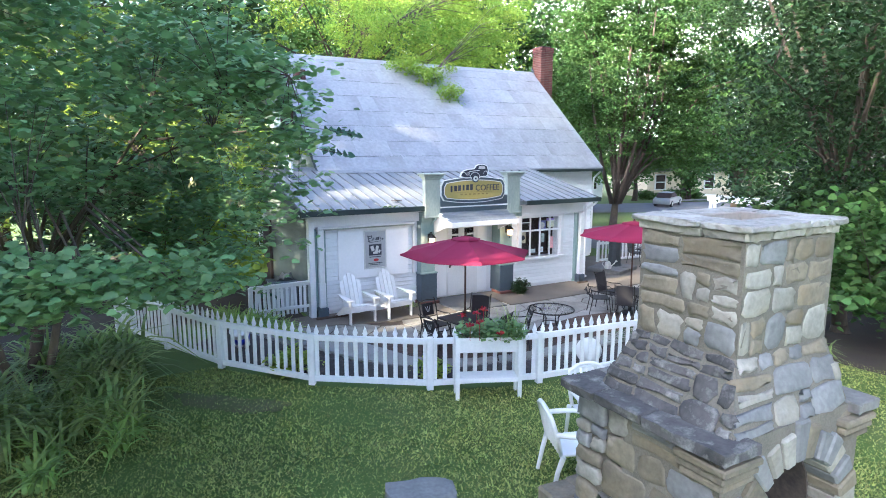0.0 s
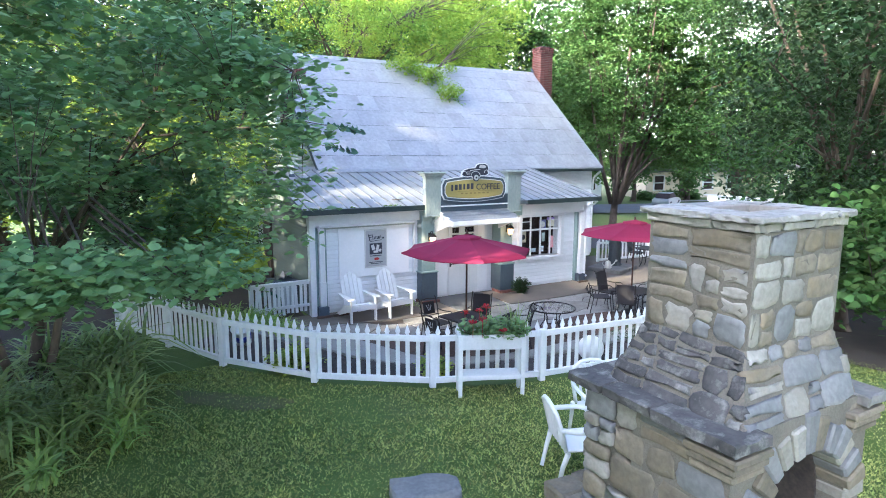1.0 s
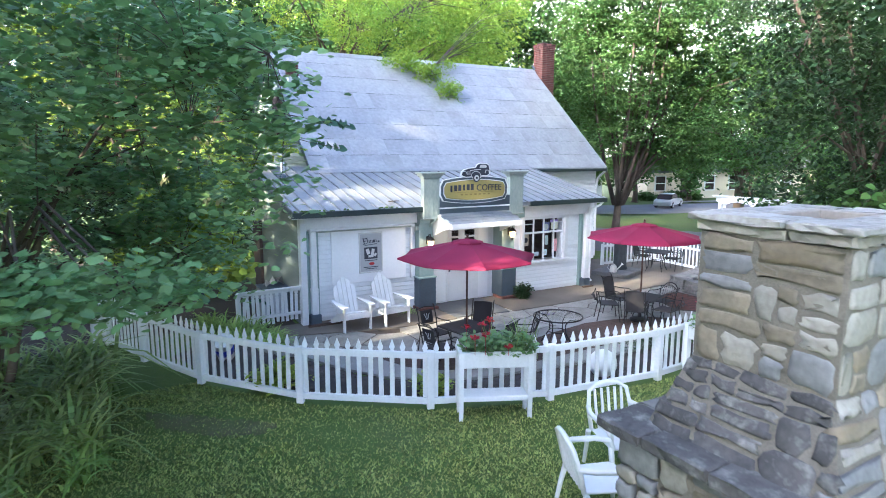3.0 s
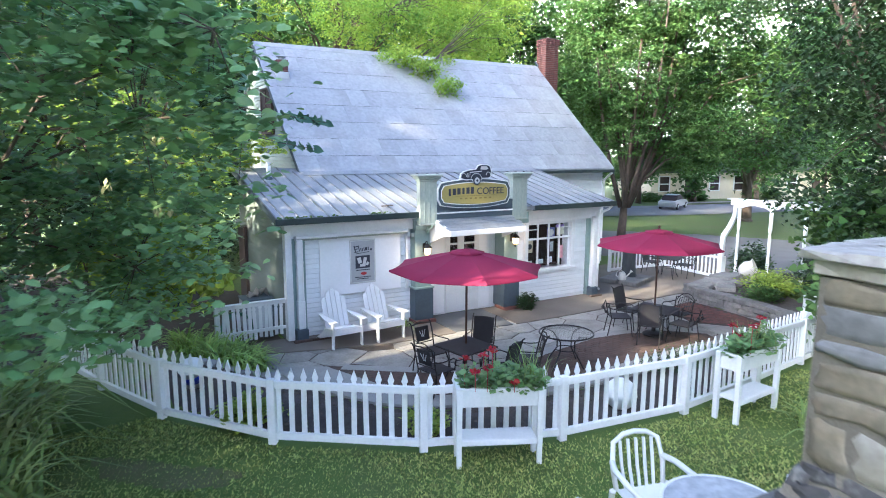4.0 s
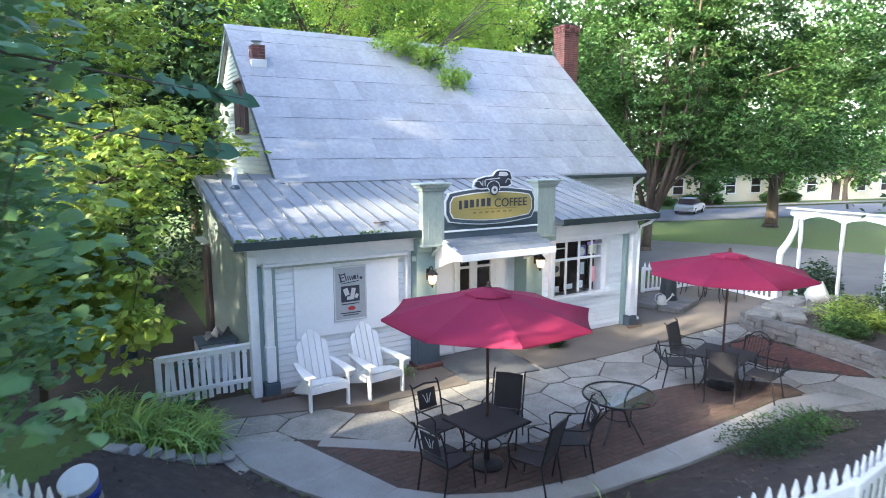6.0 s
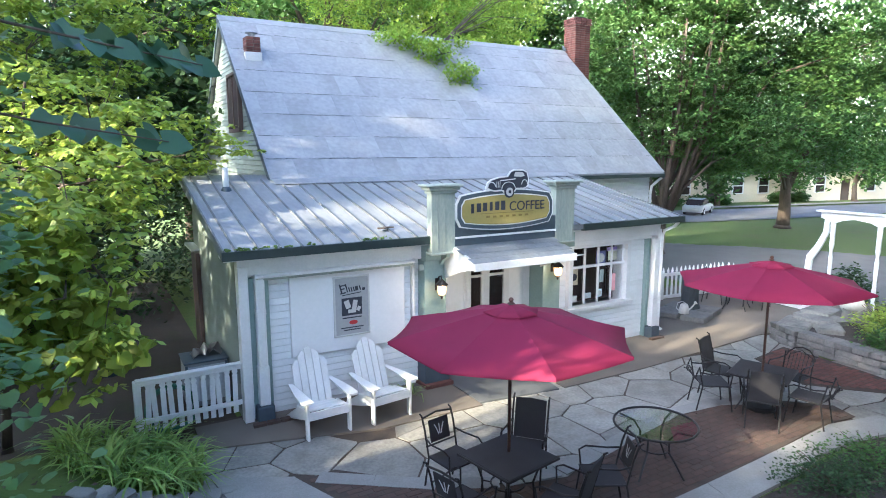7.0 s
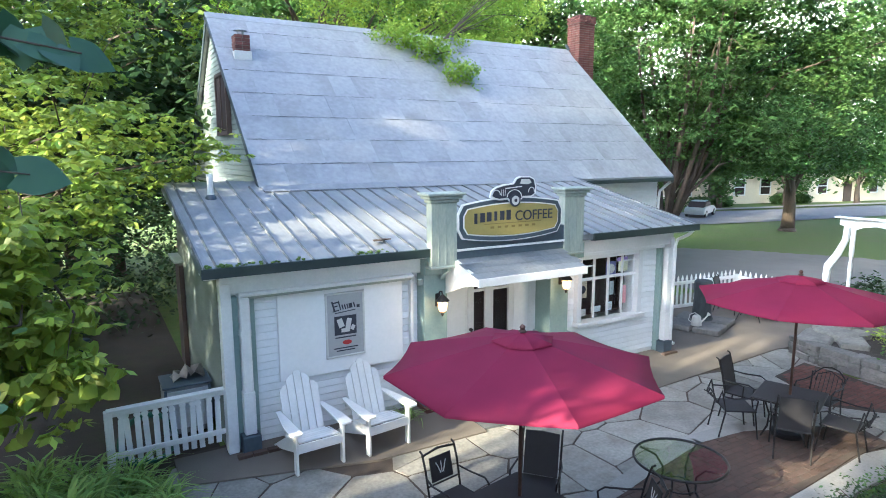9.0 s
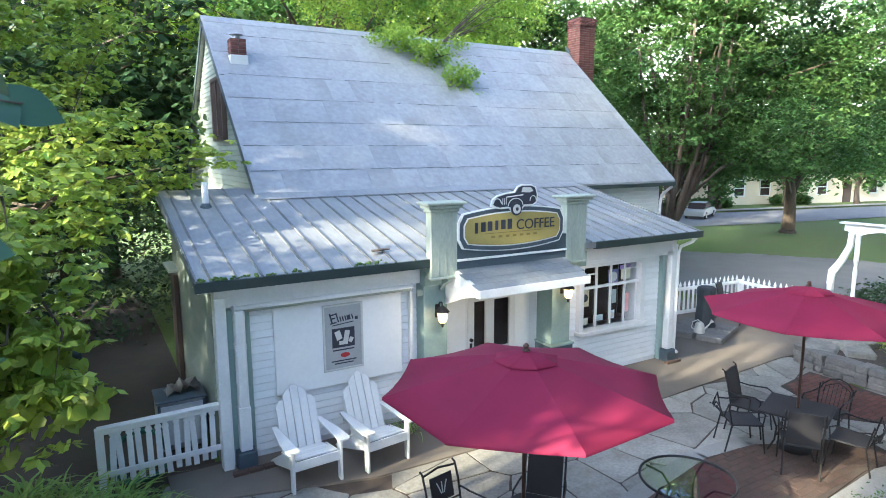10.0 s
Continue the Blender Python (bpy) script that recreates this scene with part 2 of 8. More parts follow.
def tube(bm, pts, r, sides=8, r_end=None, caps=True):
    """A tube through pts, tapering from r to r_end."""
    pts = [Vector(p) for p in pts]
    rings = []
    ref = Vector((0.31, 0.17, 0.93))
    n = len(pts)
    for i, p in enumerate(pts):
        d = (pts[min(i + 1, n - 1)] - pts[max(i - 1, 0)])
        d = d.normalized() if d.length > 1e-9 else Vector((0, 0, 1))
        u = d.cross(ref)
        u = u.normalized() if u.length > 1e-3 else d.cross(Vector((1, 0, 0))).normalized()
        w = d.cross(u)
        rr = r if r_end is None else r + (r_end - r) * i / max(1, n - 1)
        rings.append([bm.verts.new(p + (u * math.cos(a) + w * math.sin(a)) * rr) for a in (2 * math.pi * k / sides for k in range(sides))])
    for a, b in zip(rings, rings[1:]):
        for k in range(sides):
            bm.faces.new((a[k], a[(k + 1) % sides], b[(k + 1) % sides], b[k]))
    if caps:
        bm.faces.new(list(reversed(rings[0])))
        bm.faces.new(rings[-1])


def lathe(bm, profile, sides=20, centre=(0, 0, 0)):
    """Turns a list of (radius, z) about the vertical."""
    c = Vector(centre)
    rings = [[bm.verts.new(c + Vector((max(r, 1e-4) * math.cos(a), max(r, 1e-4) * math.sin(a), z))) for a in (2 * math.pi * k / sides for k in range(sides))] for r, z in profile]
    for a, b in zip(rings, rings[1:]):
        for k in range(sides):
            bm.faces.new((a[k], a[(k + 1) % sides], b[(k + 1) % sides], b[k]))
    bm.faces.new(list(reversed(rings[0]))); bm.faces.new(rings[-1])


def prism(bm, poly, z0, z1, axis="z"):
    """Extrudes a polygon (list of 2D points) between two levels along an axis."""
    def at(p, h):
        return {"z": (p[0], p[1], h), "y": (p[0], h, p[1]), "x": (h, p[0], p[1])}[axis]
    a = [bm.verts.new(at(p, z0)) for p in poly]
    b = [bm.verts.new(at(p, z1)) for p in poly]
    n = len(poly)
    for k in range(n):
        bm.faces.new((a[k], a[(k + 1) % n], b[(k + 1) % n], b[k]))
    bm.faces.new(list(reversed(a))); bm.faces.new(b)


def mesh_of(name, bm, mat, smooth=False):
    bmesh.ops.recalc_face_normals(bm, faces=bm.faces[:])
    me = bpy.data.meshes.new(name)
    bm.to_mesh(me)
    bm.free()
    me.materials.append(mat)
    if smooth:
        me.polygons.foreach_set("use_smooth", [True] * len(me.polygons))
    return me


def part(name, bm, mat, parent=None, label="", smooth=False):
    """Links a bmesh as one mesh object under a thing or a part."""
    ob = new(name, mesh_of(name, bm, mat, smooth))
    if parent:
        ob.parent = parent
    return tagged(ob, label)


def piece(name, me, parent, loc=(0, 0, 0), rz=0.0, rot=None, scale=None):
    """An object of its own on a shared mesh."""
    ob = new(name, me)
    ob.parent = parent
    ob.location = loc
    ob.rotation_euler = rot or (0, 0, rz)
    if scale:
        ob.scale = scale
    return ob


def thing(name, label, category, loc=(0, 0, 0), rz=0.0, group="", kind=""):
    ob = new(name)
    ob.empty_display_size = 0.2
    ob.location, ob.rotation_euler = loc, (0, 0, rz)
    return tagged(ob, label, category, group, kind)


def one(name, bm, mat, label, category="", loc=(0, 0, 0), rz=0.0, group="", kind="", smooth=False):
    """A thing that is a single mesh."""
    ob = new(name, mesh_of(name, bm, mat, smooth))
    ob.location, ob.rotation_euler = loc, (0, 0, rz)
    return tagged(ob, label, category, group, kind)


def raw(name, verts, faces, mat):
    me = bpy.data.meshes.new(name)
    me.from_pydata(verts, [], faces)
    me.materials.append(mat)
    me.update()
    return me


# ---- plan of the ground ----
PATIO = [(-0.9, 0.4), (-0.95, -1.5), (-0.62, -2.8), (-0.11, -3.75), (0.45, -4.40), (1.07, -4.80), (2.0, -5.02), (2.9, -5.15), (4.0, -5.24),
         (5.2, -5.22), (6.3, -5.05), (7.4, -5.08), (8.8, -5.4), (10.2, -5.6), (10.4, -3.9), (10.9, -2.3), (12.0, -1.4), (16.0, -1.2), (16.3, 3.4), (9.2, 3.5), (9.2, 0.4)]
FENCE = [(-4.55, -0.35), (-4.32, -1.70), (-3.83, -3.11), (-3.165, -4.60), (-2.08, -6.03), (-0.60, -7.10), (0.985, -7.71), (2.88, -7.97), (4.75, -7.78), (6.6, -7.40), (8.3, -6.95), (9.6, -6.0)]


def smooth01(a, b, v):
    t = np.clip((v - a) / (b - a), 0, 1)
    return t * t * (3 - 2 * t)


def inside(poly, x, y):
    x, y = np.asarray(x, float), np.asarray(y, float)
    res = np.zeros(x.shape, bool)
    n = len(poly)
    for i in range(n):
        (x1, y1), (x2, y2) = poly[i], poly[(i + 1) % n]
        cross = ((y1 > y) != (y2 > y)) & (x < (x2 - x1) * (y - y1) / ((y2 - y1) or 1e-9) + x1)
        res ^= cross
    return res


def away(poly, x, y):
    """Distance from a closed outline, 0 inside."""
    x, y = np.asarray(x, float), np.asarray(y, float)
    best = np.full(x.shape, 1e9)
    n = len(poly)
    for i in range(n):
        (x1, y1), (x2, y2) = poly[i], poly[(i + 1) % n]
        dx, dy = x2 - x1, y2 - y1
        t = np.clip(((x - x1) * dx + (y - y1) * dy) / (dx * dx + dy * dy), 0, 1)
        best = np.minimum(best, np.hypot(x - x1 - t * dx, y - y1 - t * dy))
    return np.where(inside(poly, x, y), 0.0, best)


def height(x, y):
    """The ground: level round the house, a bank up to the fence, the lawn rising gently beyond it, falling away to the road."""
    x, y = np.asarray(x, float), np.asarray(y, float)
    d = away(PATIO, x, y)
    bank = 0.76 * smooth01(0.0, 2.1, d) * smooth01(1.2, -2.2, y) * (1 - 0.45 * smooth01(4.0, 10.0, x))
    lawn = 0.045 * np.clip(-7.5 - y, 0, 8)
    side = 0.14 * smooth01(0.0, 1.5, d) * smooth01(-2.2, 1.2, y) * (x < 6)
    far = -0.7 * smooth01(12.0, 30.0, np.hypot(x - 6, y - 4)) * smooth01(-16.0, -7.0, x)
    return bank + lawn + side + far - 0.035


def ground_z(x, y):
    return float(height(np.array([x]), np.array([y]))[0])


near = np.arange(-9.0, 12.01, 0.25)
gx = np.concatenate([[-900, -400, -200, -100, -60, -40, -28, -20, -15, -12, -10.5], near, [13, 14, 15, 16, 18, 21, 25, 30, 36, 43, 52, 64, 80, 110, 160, 250, 450, 900]])
neary = np.arange(-16.0, 4.01, 0.25)
gy = np.concatenate([[-900, -400, -200, -100, -60, -40, -28, -22, -18.5, -17], neary, [5, 6, 7, 8, 10, 12, 15, 19, 24, 30, 37, 46, 60, 80, 120, 200, 400, 900]])
GX, GY = np.meshgrid(gx, gy)
GZ = height(GX, GY) + 0.012 * np.sin(GX * 2.1 + GY) * np.cos(GY * 1.7) * (np.abs(GX) < 12)
nx, ny = len(gx), len(gy)
ids = np.arange(nx * ny).reshape(ny, nx)
quads = np.stack([ids[:-1, :-1], ids[:-1, 1:], ids[1:, 1:], ids[1:, :-1]], -1).reshape(-1, 4)
ground = new("ground", raw("ground", np.stack([GX, GY, GZ], -1).reshape(-1, 3).tolist(), quads.tolist(), GRASSM))
tagged(ground, "short green lawn with worn patches, rising from the patio", "lawn", kind="structure")
ground.data.polygons.foreach_set("use_smooth", [True] * len(ground.data.polygons))


def sheet(name, poly, mat, label, category, lift=0.02, step=0.25):
    """A thin cover that follows the ground inside an outline."""
    xs = np.arange(min(p[0] for p in poly), max(p[0] for p in poly) + step, step)
    ys = np.arange(min(p[1] for p in poly), max(p[1] for p in poly) + step, step)
    X, Y = np.meshgrid(xs, ys)
    Z = height(X, Y) + lift + 0.012 * np.sin(X * 2.1 + Y) * np.cos(Y * 1.7)
    keep = inside(poly, X + step / 2, Y + step / 2)
    idn = np.arange(X.size).reshape(X.shape)
    faces = [(int(idn[j, i]), int(idn[j, i + 1]), int(idn[j + 1, i + 1]), int(idn[j + 1, i])) for j in range(len(ys) - 1) for i in range(len(xs) - 1) if keep[j, i]]
    ob = new(name, raw(name, np.stack([X, Y, Z], -1).reshape(-1, 3).tolist(), faces, mat))
    ob.data.polygons.foreach_set("use_smooth", [True] * len(ob.data.polygons))
    return tagged(ob, label, category, kind="structure")


sheet("mulch_bed", [(-0.95, -1.55), (-2.6, -2.3), (-3.4, -3.1), (-2.9, -4.5), (-1.95, -5.75), (-0.5, -6.9), (1.0, -7.5), (2.9, -7.75), (4.8, -7.5), (7.0, -7.0), (8.8, -6.2), (8.8, -5.4), (7.4, -5.1), (5.2, -5.25), (2.9, -5.18), (1.07, -4.82), (0.4, -4.4), (-0.15, -3.75), (-0.65, -2.8)],
      MULCH, "dark bark mulch bed between fence and patio", "mulch bed", 0.015, 0.1)
WORN = material("worn_lawn", (0.135, 0.115, 0.055), (0.085, 0.12, 0.03), 0.95, fine=40, coarse=3, bump=0.6, stain=(0.06, 0.10, 0.02), stain_amt=0.6, stain_scale=2.5)
sheet("worn_patch", [(-4.0, -5.3), (-3.7, -5.5), (-3.2, -5.95), (-2.7, -6.35), (-2.5, -6.55), (-2.8, -6.7), (-3.3, -6.5), (-3.9, -5.9)], WORN, "trodden bare patch of lawn along the fence", "bare patch", 0.008, 0.08)
sheet("earth_yard", [(-9, -2.6), (-5.0, -2.6), (-4.75, -0.4), (-1.7, -0.3), (-0.3, 0.3), (-0.3, 12), (-9, 12)], DIRT, "bare brown earth in deep shade beside the house", "dirt yard", 0.012, 0.25)


# ---- the house ----
WALL_Y, EAVE_Y, SLOPE = 0.17, 3.26, 0.877
RIDGE_Y, RIDGE_Z, EAVE_Z = 7.92, 7.67, 3.58
ROOF_L, ROOF_R = 1.20, 12.86


def board(length, high=0.118):
    """One clapboard along x: thin at its top, thick and undercut at its lower edge."""
    bm = bmesh.new()
    prism(bm, [(0, 0), (-0.010, 0), (-0.028, 0.015), (-0.010, high + 0.006), (0, high + 0.006)], 0, length, "x")
    return bm


house = thing("house", "white clapboard cafe house with steep grey tin roof", "house")
BOARD_H = 0.112


def siding(name, x0, x1, z0, z1, y, mat, along="x", top=None):
    """A wall of clapboards; top(z) may narrow the span of a board, as in a gable."""
    w = thing(name, "", "")
    w.parent = house
    n = int(round((z1 - z0) / BOARD_H))
    h = (z1 - z0) / n
    shared = {}
    for i in range(n):
        z = z0 + i * h
        a, b = (x0, x1) if top is None else top(z + h * 0.5)
        if b - a < 0.08:
            continue
        key = round(b - a, 3)
        if key not in shared:
            shared[key] = mesh_of("clapboard", board(b - a, h), mat)
        if along == "x":
            piece("clapboard", shared[key], w, (a, y, z))
        else:
            piece("clapboard", shared[key], w, (y, b, z), -math.pi / 2)
    return w


# solid cores behind the boards
bm = bmesh.new()
bm.free()
for q in ((1.45, 0.31, 1.32, 3.1, 0.24, 2.64), (7.40, 0.31, 0.45, 2.9, 0.24, 0.9), (6.22, 0.31, 1.62, 0.46, 0.24, 1.44), (8.43, 0.31, 1.62, 0.84, 0.24, 1.44), (7.40, 0.31, 2.49, 2.9, 0.24, 0.30)):
    bm = bmesh.new(); box(bm, *q); part("wall_core", bm, SIDING, house)
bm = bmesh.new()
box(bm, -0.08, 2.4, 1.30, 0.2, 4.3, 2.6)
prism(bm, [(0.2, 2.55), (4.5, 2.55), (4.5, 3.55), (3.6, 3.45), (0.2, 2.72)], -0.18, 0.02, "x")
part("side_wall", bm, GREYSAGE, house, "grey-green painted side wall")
bm = bmesh.new()
box(bm, 8.9, 1.9, 1.3, 0.2, 3.5, 2.6)
part("side_wall", bm, SIDING, house)
bm = bmesh.new()
box(bm, 7.05, 3.85, 1.8, 11.4, 0.2, 3.7)
box(bm, 12.65, 7.9, 1.8, 0.2, 8.0, 3.7)
box(bm, 7.05, 12.0, 1.8, 11.4, 0.2, 3.7)
box(bm, 1.45, 7.9, 1.8, 0.2, 8.0, 3.7)
part("main_wall", bm, SIDING, house)
bm = bmesh.new()
for gxx in (1.47, 12.65):
    prism(bm, [(3.8, 3.6), (12.0, 3.6), (RIDGE_Y, 7.45)], gxx - 0.09, gxx + 0.09, "x")
part("gable_core", bm, SIDING, house)
siding("front_siding", 0.20, 2.94, 0.10, 2.36, WALL_Y + 0.02, SIDING)
siding("front_siding", 6.06, 8.68, 0.10, 0.88, WALL_Y + 0.02, SIDING)
siding("front_siding", 6.06, 6.42, 0.88, 2.36, WALL_Y + 0.02, SIDING)
siding("front_siding", 8.12, 8.68, 0.88, 2.36, WALL_Y + 0.02, SIDING)
GABLEPAINT = material("pale_green_clapboard", (0.29, 0.33, 0.30), (0.24, 0.28, 0.255), 0.6, fine=30, coarse=2, bump=0.06, vary=0.04)
siding("gable_siding", 0, 0, 3.55, 7.3, 1.36, GABLEPAINT, "y",
       top=lambda z: (max(3.75, EAVE_Y + (z - EAVE_Z) / SLOPE + 0.2), min(12.0, 2 * RIDGE_Y - EAVE_Y - (z - EAVE_Z) / SLOPE - 0.2)))
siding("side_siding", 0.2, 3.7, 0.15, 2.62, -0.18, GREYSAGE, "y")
siding("main_front_siding", 9.25, 12.74, 1.0, 3.5, 3.74, SIDING)
bm = bmesh.new()
box(bm, 9.02 + 1.85, 3.70, 0.5, 3.7, 0.1, 1.0)
part("wall_skirt", bm, SIDING, house)
# gable window
gw = part("window", (lambda b: (box(b, 1.30, 6.80, 5.42, 0.08, 1.15, 1.25, 0.01), b)[1])(bmesh.new()), DARKIN, house, "dark upper window under the gable")
bm = bmesh.new()
for dy in (-0.60, 0.60):
    box(bm, 1.28, 6.80 + dy, 5.42, 0.10, 0.09, 1.40, 0.008)
for dz in (-0.68, 0.68):
    box(bm, 1.28, 6.80, 5.42 + dz, 0.10, 1.29, 0.09, 0.008)
box(bm, 1.27, 6.80, 5.42, 0.08, 0.05, 1.3)
BROWN = material("dark_brown_paint", (0.07, 0.045, 0.035), (0.05, 0.033, 0.027), 0.6, fine=30, coarse=2, bump=0.06)
part("frame", bm, BROWN, gw)

# header, corner boards, posts along the front
for cx, w in ((1.38, 3.16), (7.50, 2.96)):
    bm = bmesh.new(); box(bm, cx, 0.10, 2.50, w, 0.20, 0.30, 0.01); part("header_board", bm, WHITE, house)
bm = bmesh.new(); box(bm, 7.40, 0.055, 2.33, 2.62, 0.13, 0.07, 0.008); part("header_moulding", bm, WHITE, house)
# long awning case over the blank board: white lid, sage green underside, two end caps
bm = bmesh.new(); prism(bm, [(0.17, 2.37), (-0.05, 2.35), (-0.07, 2.325), (-0.06, 2.30), (0.17, 2.31)], 0.05, 2.76, "x"); case = part("awning_case", bm, WHITE, house, "white awning case over the blank board")
bm = bmesh.new(); prism(bm, [(0.17, 2.309), (-0.045, 2.299), (-0.02, 2.255), (0.17, 2.235)], 0.07, 2.74, "x"); part("case_underside", bm, SAGEPALE, case)
for cx in (0.045, 2.765):
    bm = bmesh.new(); box(bm, cx, 0.05, 2.305, 0.012, 0.23, 0.14, 0.004); part("end_cap", bm, WHITE, case)
bm = bmesh.new(); box(bm, 2.90, -0.02, 2.20, 0.09, 0.06, 0.10, 0.008); part("junction_box", bm, SAGEPALE, house, "small sage green electric box")
bm = bmesh.new(); box(bm, -0.13, 0.06, 1.26, 0.15, 0.20, 2.46, 0.008); part("corner_board", bm, WHITE, house)
bm = bmesh.new(); box(bm, 0.0, 0.13, 1.16, 0.12, 0.12, 2.26, 0.006); part("corner_board", bm, SAGE, house, "sage green backing board")
bm = bmesh.new(); box(bm, 0.245, 0.13, 1.25, 0.07, 0.06, 2.2, 0.006); part("corner_board", bm, SAGE, house)
bm = bmesh.new(); box(bm, 8.72, 0.13, 1.16, 0.10, 0.12, 2.26, 0.006); part("corner_board", bm, SAGE, house)
bm = bmesh.new(); box(bm, 8.93, 0.06, 1.26, 0.12, 0.20, 2.46, 0.008); part("corner_board", bm, WHITE, house)
for cx in (0.11, 8.83):
    bm = bmesh.new()
    box(bm, cx, -0.01, 1.28, 0.145, 0.13, 2.02, 0.02)
    for zz in (1.75, 1.78, 1.81):
        box(bm, cx, -0.01, zz, 0.155, 0.14, 0.012)
    box(bm, cx, -0.01, 0.60, 0.165, 0.15, 0.64, 0.01)
    col = part("post", bm, WHITE, house, "white square front post")
    bm = bmesh.new(); box(bm, cx, -0.01, 0.14, 0.26, 0.24, 0.26, 0.012); part("post_base", bm, SLATE, col, "slate grey post base")
# skirting bricks along the foot of the wall
brick_me = mesh_of("brick", (lambda b: (box(b, 0, 0, 0, 0.20, 0.10, 0.06, 0.004), b)[1])(bmesh.new()), PAVER)
foot = thing("brick_footing", "", ""); foot.parent = house
for cx in (-0.02, 0.19, 0.40, 0.61, 8.7, 8.9):
    piece("brick", brick_me, foot, (cx, -0.20, 0.035))

# white sign panel with the poster
bm = bmesh.new(); box(bm, 1.615, 0.115, 1.59, 2.03, 0.05, 1.36, 0.01); panel = part("blank_panel", bm, PANELW, house, "large blank white board on the wall")
bm = bmesh.new(); box(bm, 2.79, 0.10, 1.60, 0.05, 0.09, 1.42, 0.006); box(bm, 2.70, 0.12, 2.27, 0.22, 0.08, 0.05, 0.006); part("panel_trim", bm, WHITE, house)
POSTER = material("silver_poster", (0.42, 0.43, 0.44), (0.36, 0.37, 0.38), 0.45, fine=20, coarse=3, bump=0.03, stain=(0.52, 0.50, 0.46), stain_amt=0.4)
INK = material("dark_ink", (0.035, 0.04, 0.06), (0.03, 0.034, 0.05), 0.5, fine=20, coarse=3, bump=0)
PALE = material("pale_print", (0.62, 0.62, 0.60), (0.55, 0.55, 0.53), 0.5, fine=20, coarse=3, bump=0)
REDINK = material("red_print", (0.45, 0.03, 0.03), (0.38, 0.03, 0.03), 0.5, fine=20, coarse=3, bump=0)
poster = thing("framed_poster", "grey framed advertising poster on white board", "poster", (1.64, 0.085, 1.655))
bm = bmesh.new(); box(bm, 0, 0, 0, 0.60, 0.014, 0.97); part("sheet", bm, POSTER, poster)
bm = bmesh.new()
for sx in (-0.305, 0.305):
    box(bm, sx, -0.004, 0, 0.03, 0.03, 1.03, 0.004)
for sz in (-0.50, 0.50):
    box(bm, 0, -0.004, sz, 0.64, 0.03, 0.03, 0.004)
part("frame", bm, PALE, poster)
bm = bmesh.new()          # flowing lettering as plain strokes
for k, (x, z, w, h, a) in enumerate([(-0.19, 0.30, 0.025, 0.17, 14), (-0.15, 0.36, 0.09, 0.02, 8), (-0.16, 0.30, 0.08, 0.02, 8), (-0.15, 0.23, 0.10, 0.02, 8), (-0.09, 0.31, 0.02, 0.15, 14), (-0.04, 0.28, 0.02, 0.08, 14),
                                    (0.0, 0.28, 0.02, 0.08, 14), (0.04, 0.285, 0.02, 0.08, 14), (0.09, 0.29, 0.055, 0.075, 10), (0.15, 0.295, 0.02, 0.08, 14), (0.215, 0.27, 0.05, 0.045, 0), (0.0, 0.205, 0.34, 0.014, 5)]):
    box(bm, x, -0.0095, z, w, 0.003, h, rot=Matrix.Rotation(radians(-a), 3, "Y"))
box(bm, 0, -0.0095, -0.01, 0.36, 0.003, 0.30)
box(bm, -0.0, -0.0095, -0.37, 0.40, 0.003, 0.018); box(bm, 0.0, -0.0095, -0.41, 0.30, 0.003, 0.018); box(bm, 0, -0.0095, -0.20, 0.34, 0.003, 0.02)
part("print_dark", bm, INK, poster, "dark lettering strokes and picture block")
bm = bmesh.new()
for x, z, w, h in [(-0.08, 0.03, 0.09, 0.14), (0.05, 0.01, 0.08, 0.17), (0.0, -0.09, 0.14, 0.06), (0.12, -0.06, 0.06, 0.08)]:
    box(bm, x, -0.0125, z, w, 0.002, h, rot=Matrix.Rotation(0.4 * x * 10, 3, "Y"))
part("print_pale", bm, PALE, poster)
bm = bmesh.new(); lathe(bm, [(0.075, -0.002), (0.075, 0.002)], 18); bmesh.ops.transform(bm, matrix=Matrix.Translation((0.02, -0.0125, -0.285)) @ Matrix.Rotation(radians(90), 4, "X") @ Matrix.Diagonal((1, 0.5, 1, 1)), verts=bm.verts)
part("print_red", bm, REDINK, poster)

# entrance bay
bm = bmesh.new()
box(bm, 3.70, 0.42, 1.25, 0.72, 0.10, 2.5)
box(bm, 5.36, 0.42, 1.25, 0.64, 0.10, 2.5)
box(bm, 4.55, 0.42, 2.32, 1.05, 0.10, 0.4)
part("entry_wall", bm, WHITE, house)
bm = bmesh.new()
box(bm, 3.72, 0.365, 1.05, 0.56, 0.02, 2.0, 0.006)
part("entry_panel", bm, PANELW, house)
bm = bmesh.new(); box(bm, 5.24, 0.365, 1.05, 0.34, 0.02, 2.0, 0.006); part("entry_panel", bm, PANELW, house)
for (cx, w) in ((3.17, 0.44), (5.82, 0.44)):
    bm = bmesh.new(); box(bm, cx, 0.17, 1.62, w, 0.46, 1.55, 0.008)
    pil = part("pilaster", bm, SAGE, house, "sage green entrance pilaster")
    bm = bmesh.new(); box(bm, cx, 0.15, 0.48, w + 0.06, 0.56, 0.80, 0.01); part("plinth", bm, SLATE, pil, "slate grey plinth")
    bm = bmesh.new(); box(bm, cx, 0.15, 0.885, w + 0.10, 0.60, 0.04, 0.008); part("plinth_cap", bm, SAGE, pil)
    bm = bmesh.new(); box(bm, cx, 0.02, 0.045, w + 0.12, 0.5, 0.09, 0.01); part("brick_step", bm, BRICK, pil)
bm = bmesh.new(); box(bm, 4.62, 0.05, 2.50, 3.4, 0.42, 0.36, 0.01); part("entry_header", bm, SAGE, house, "sage green header over the entrance")
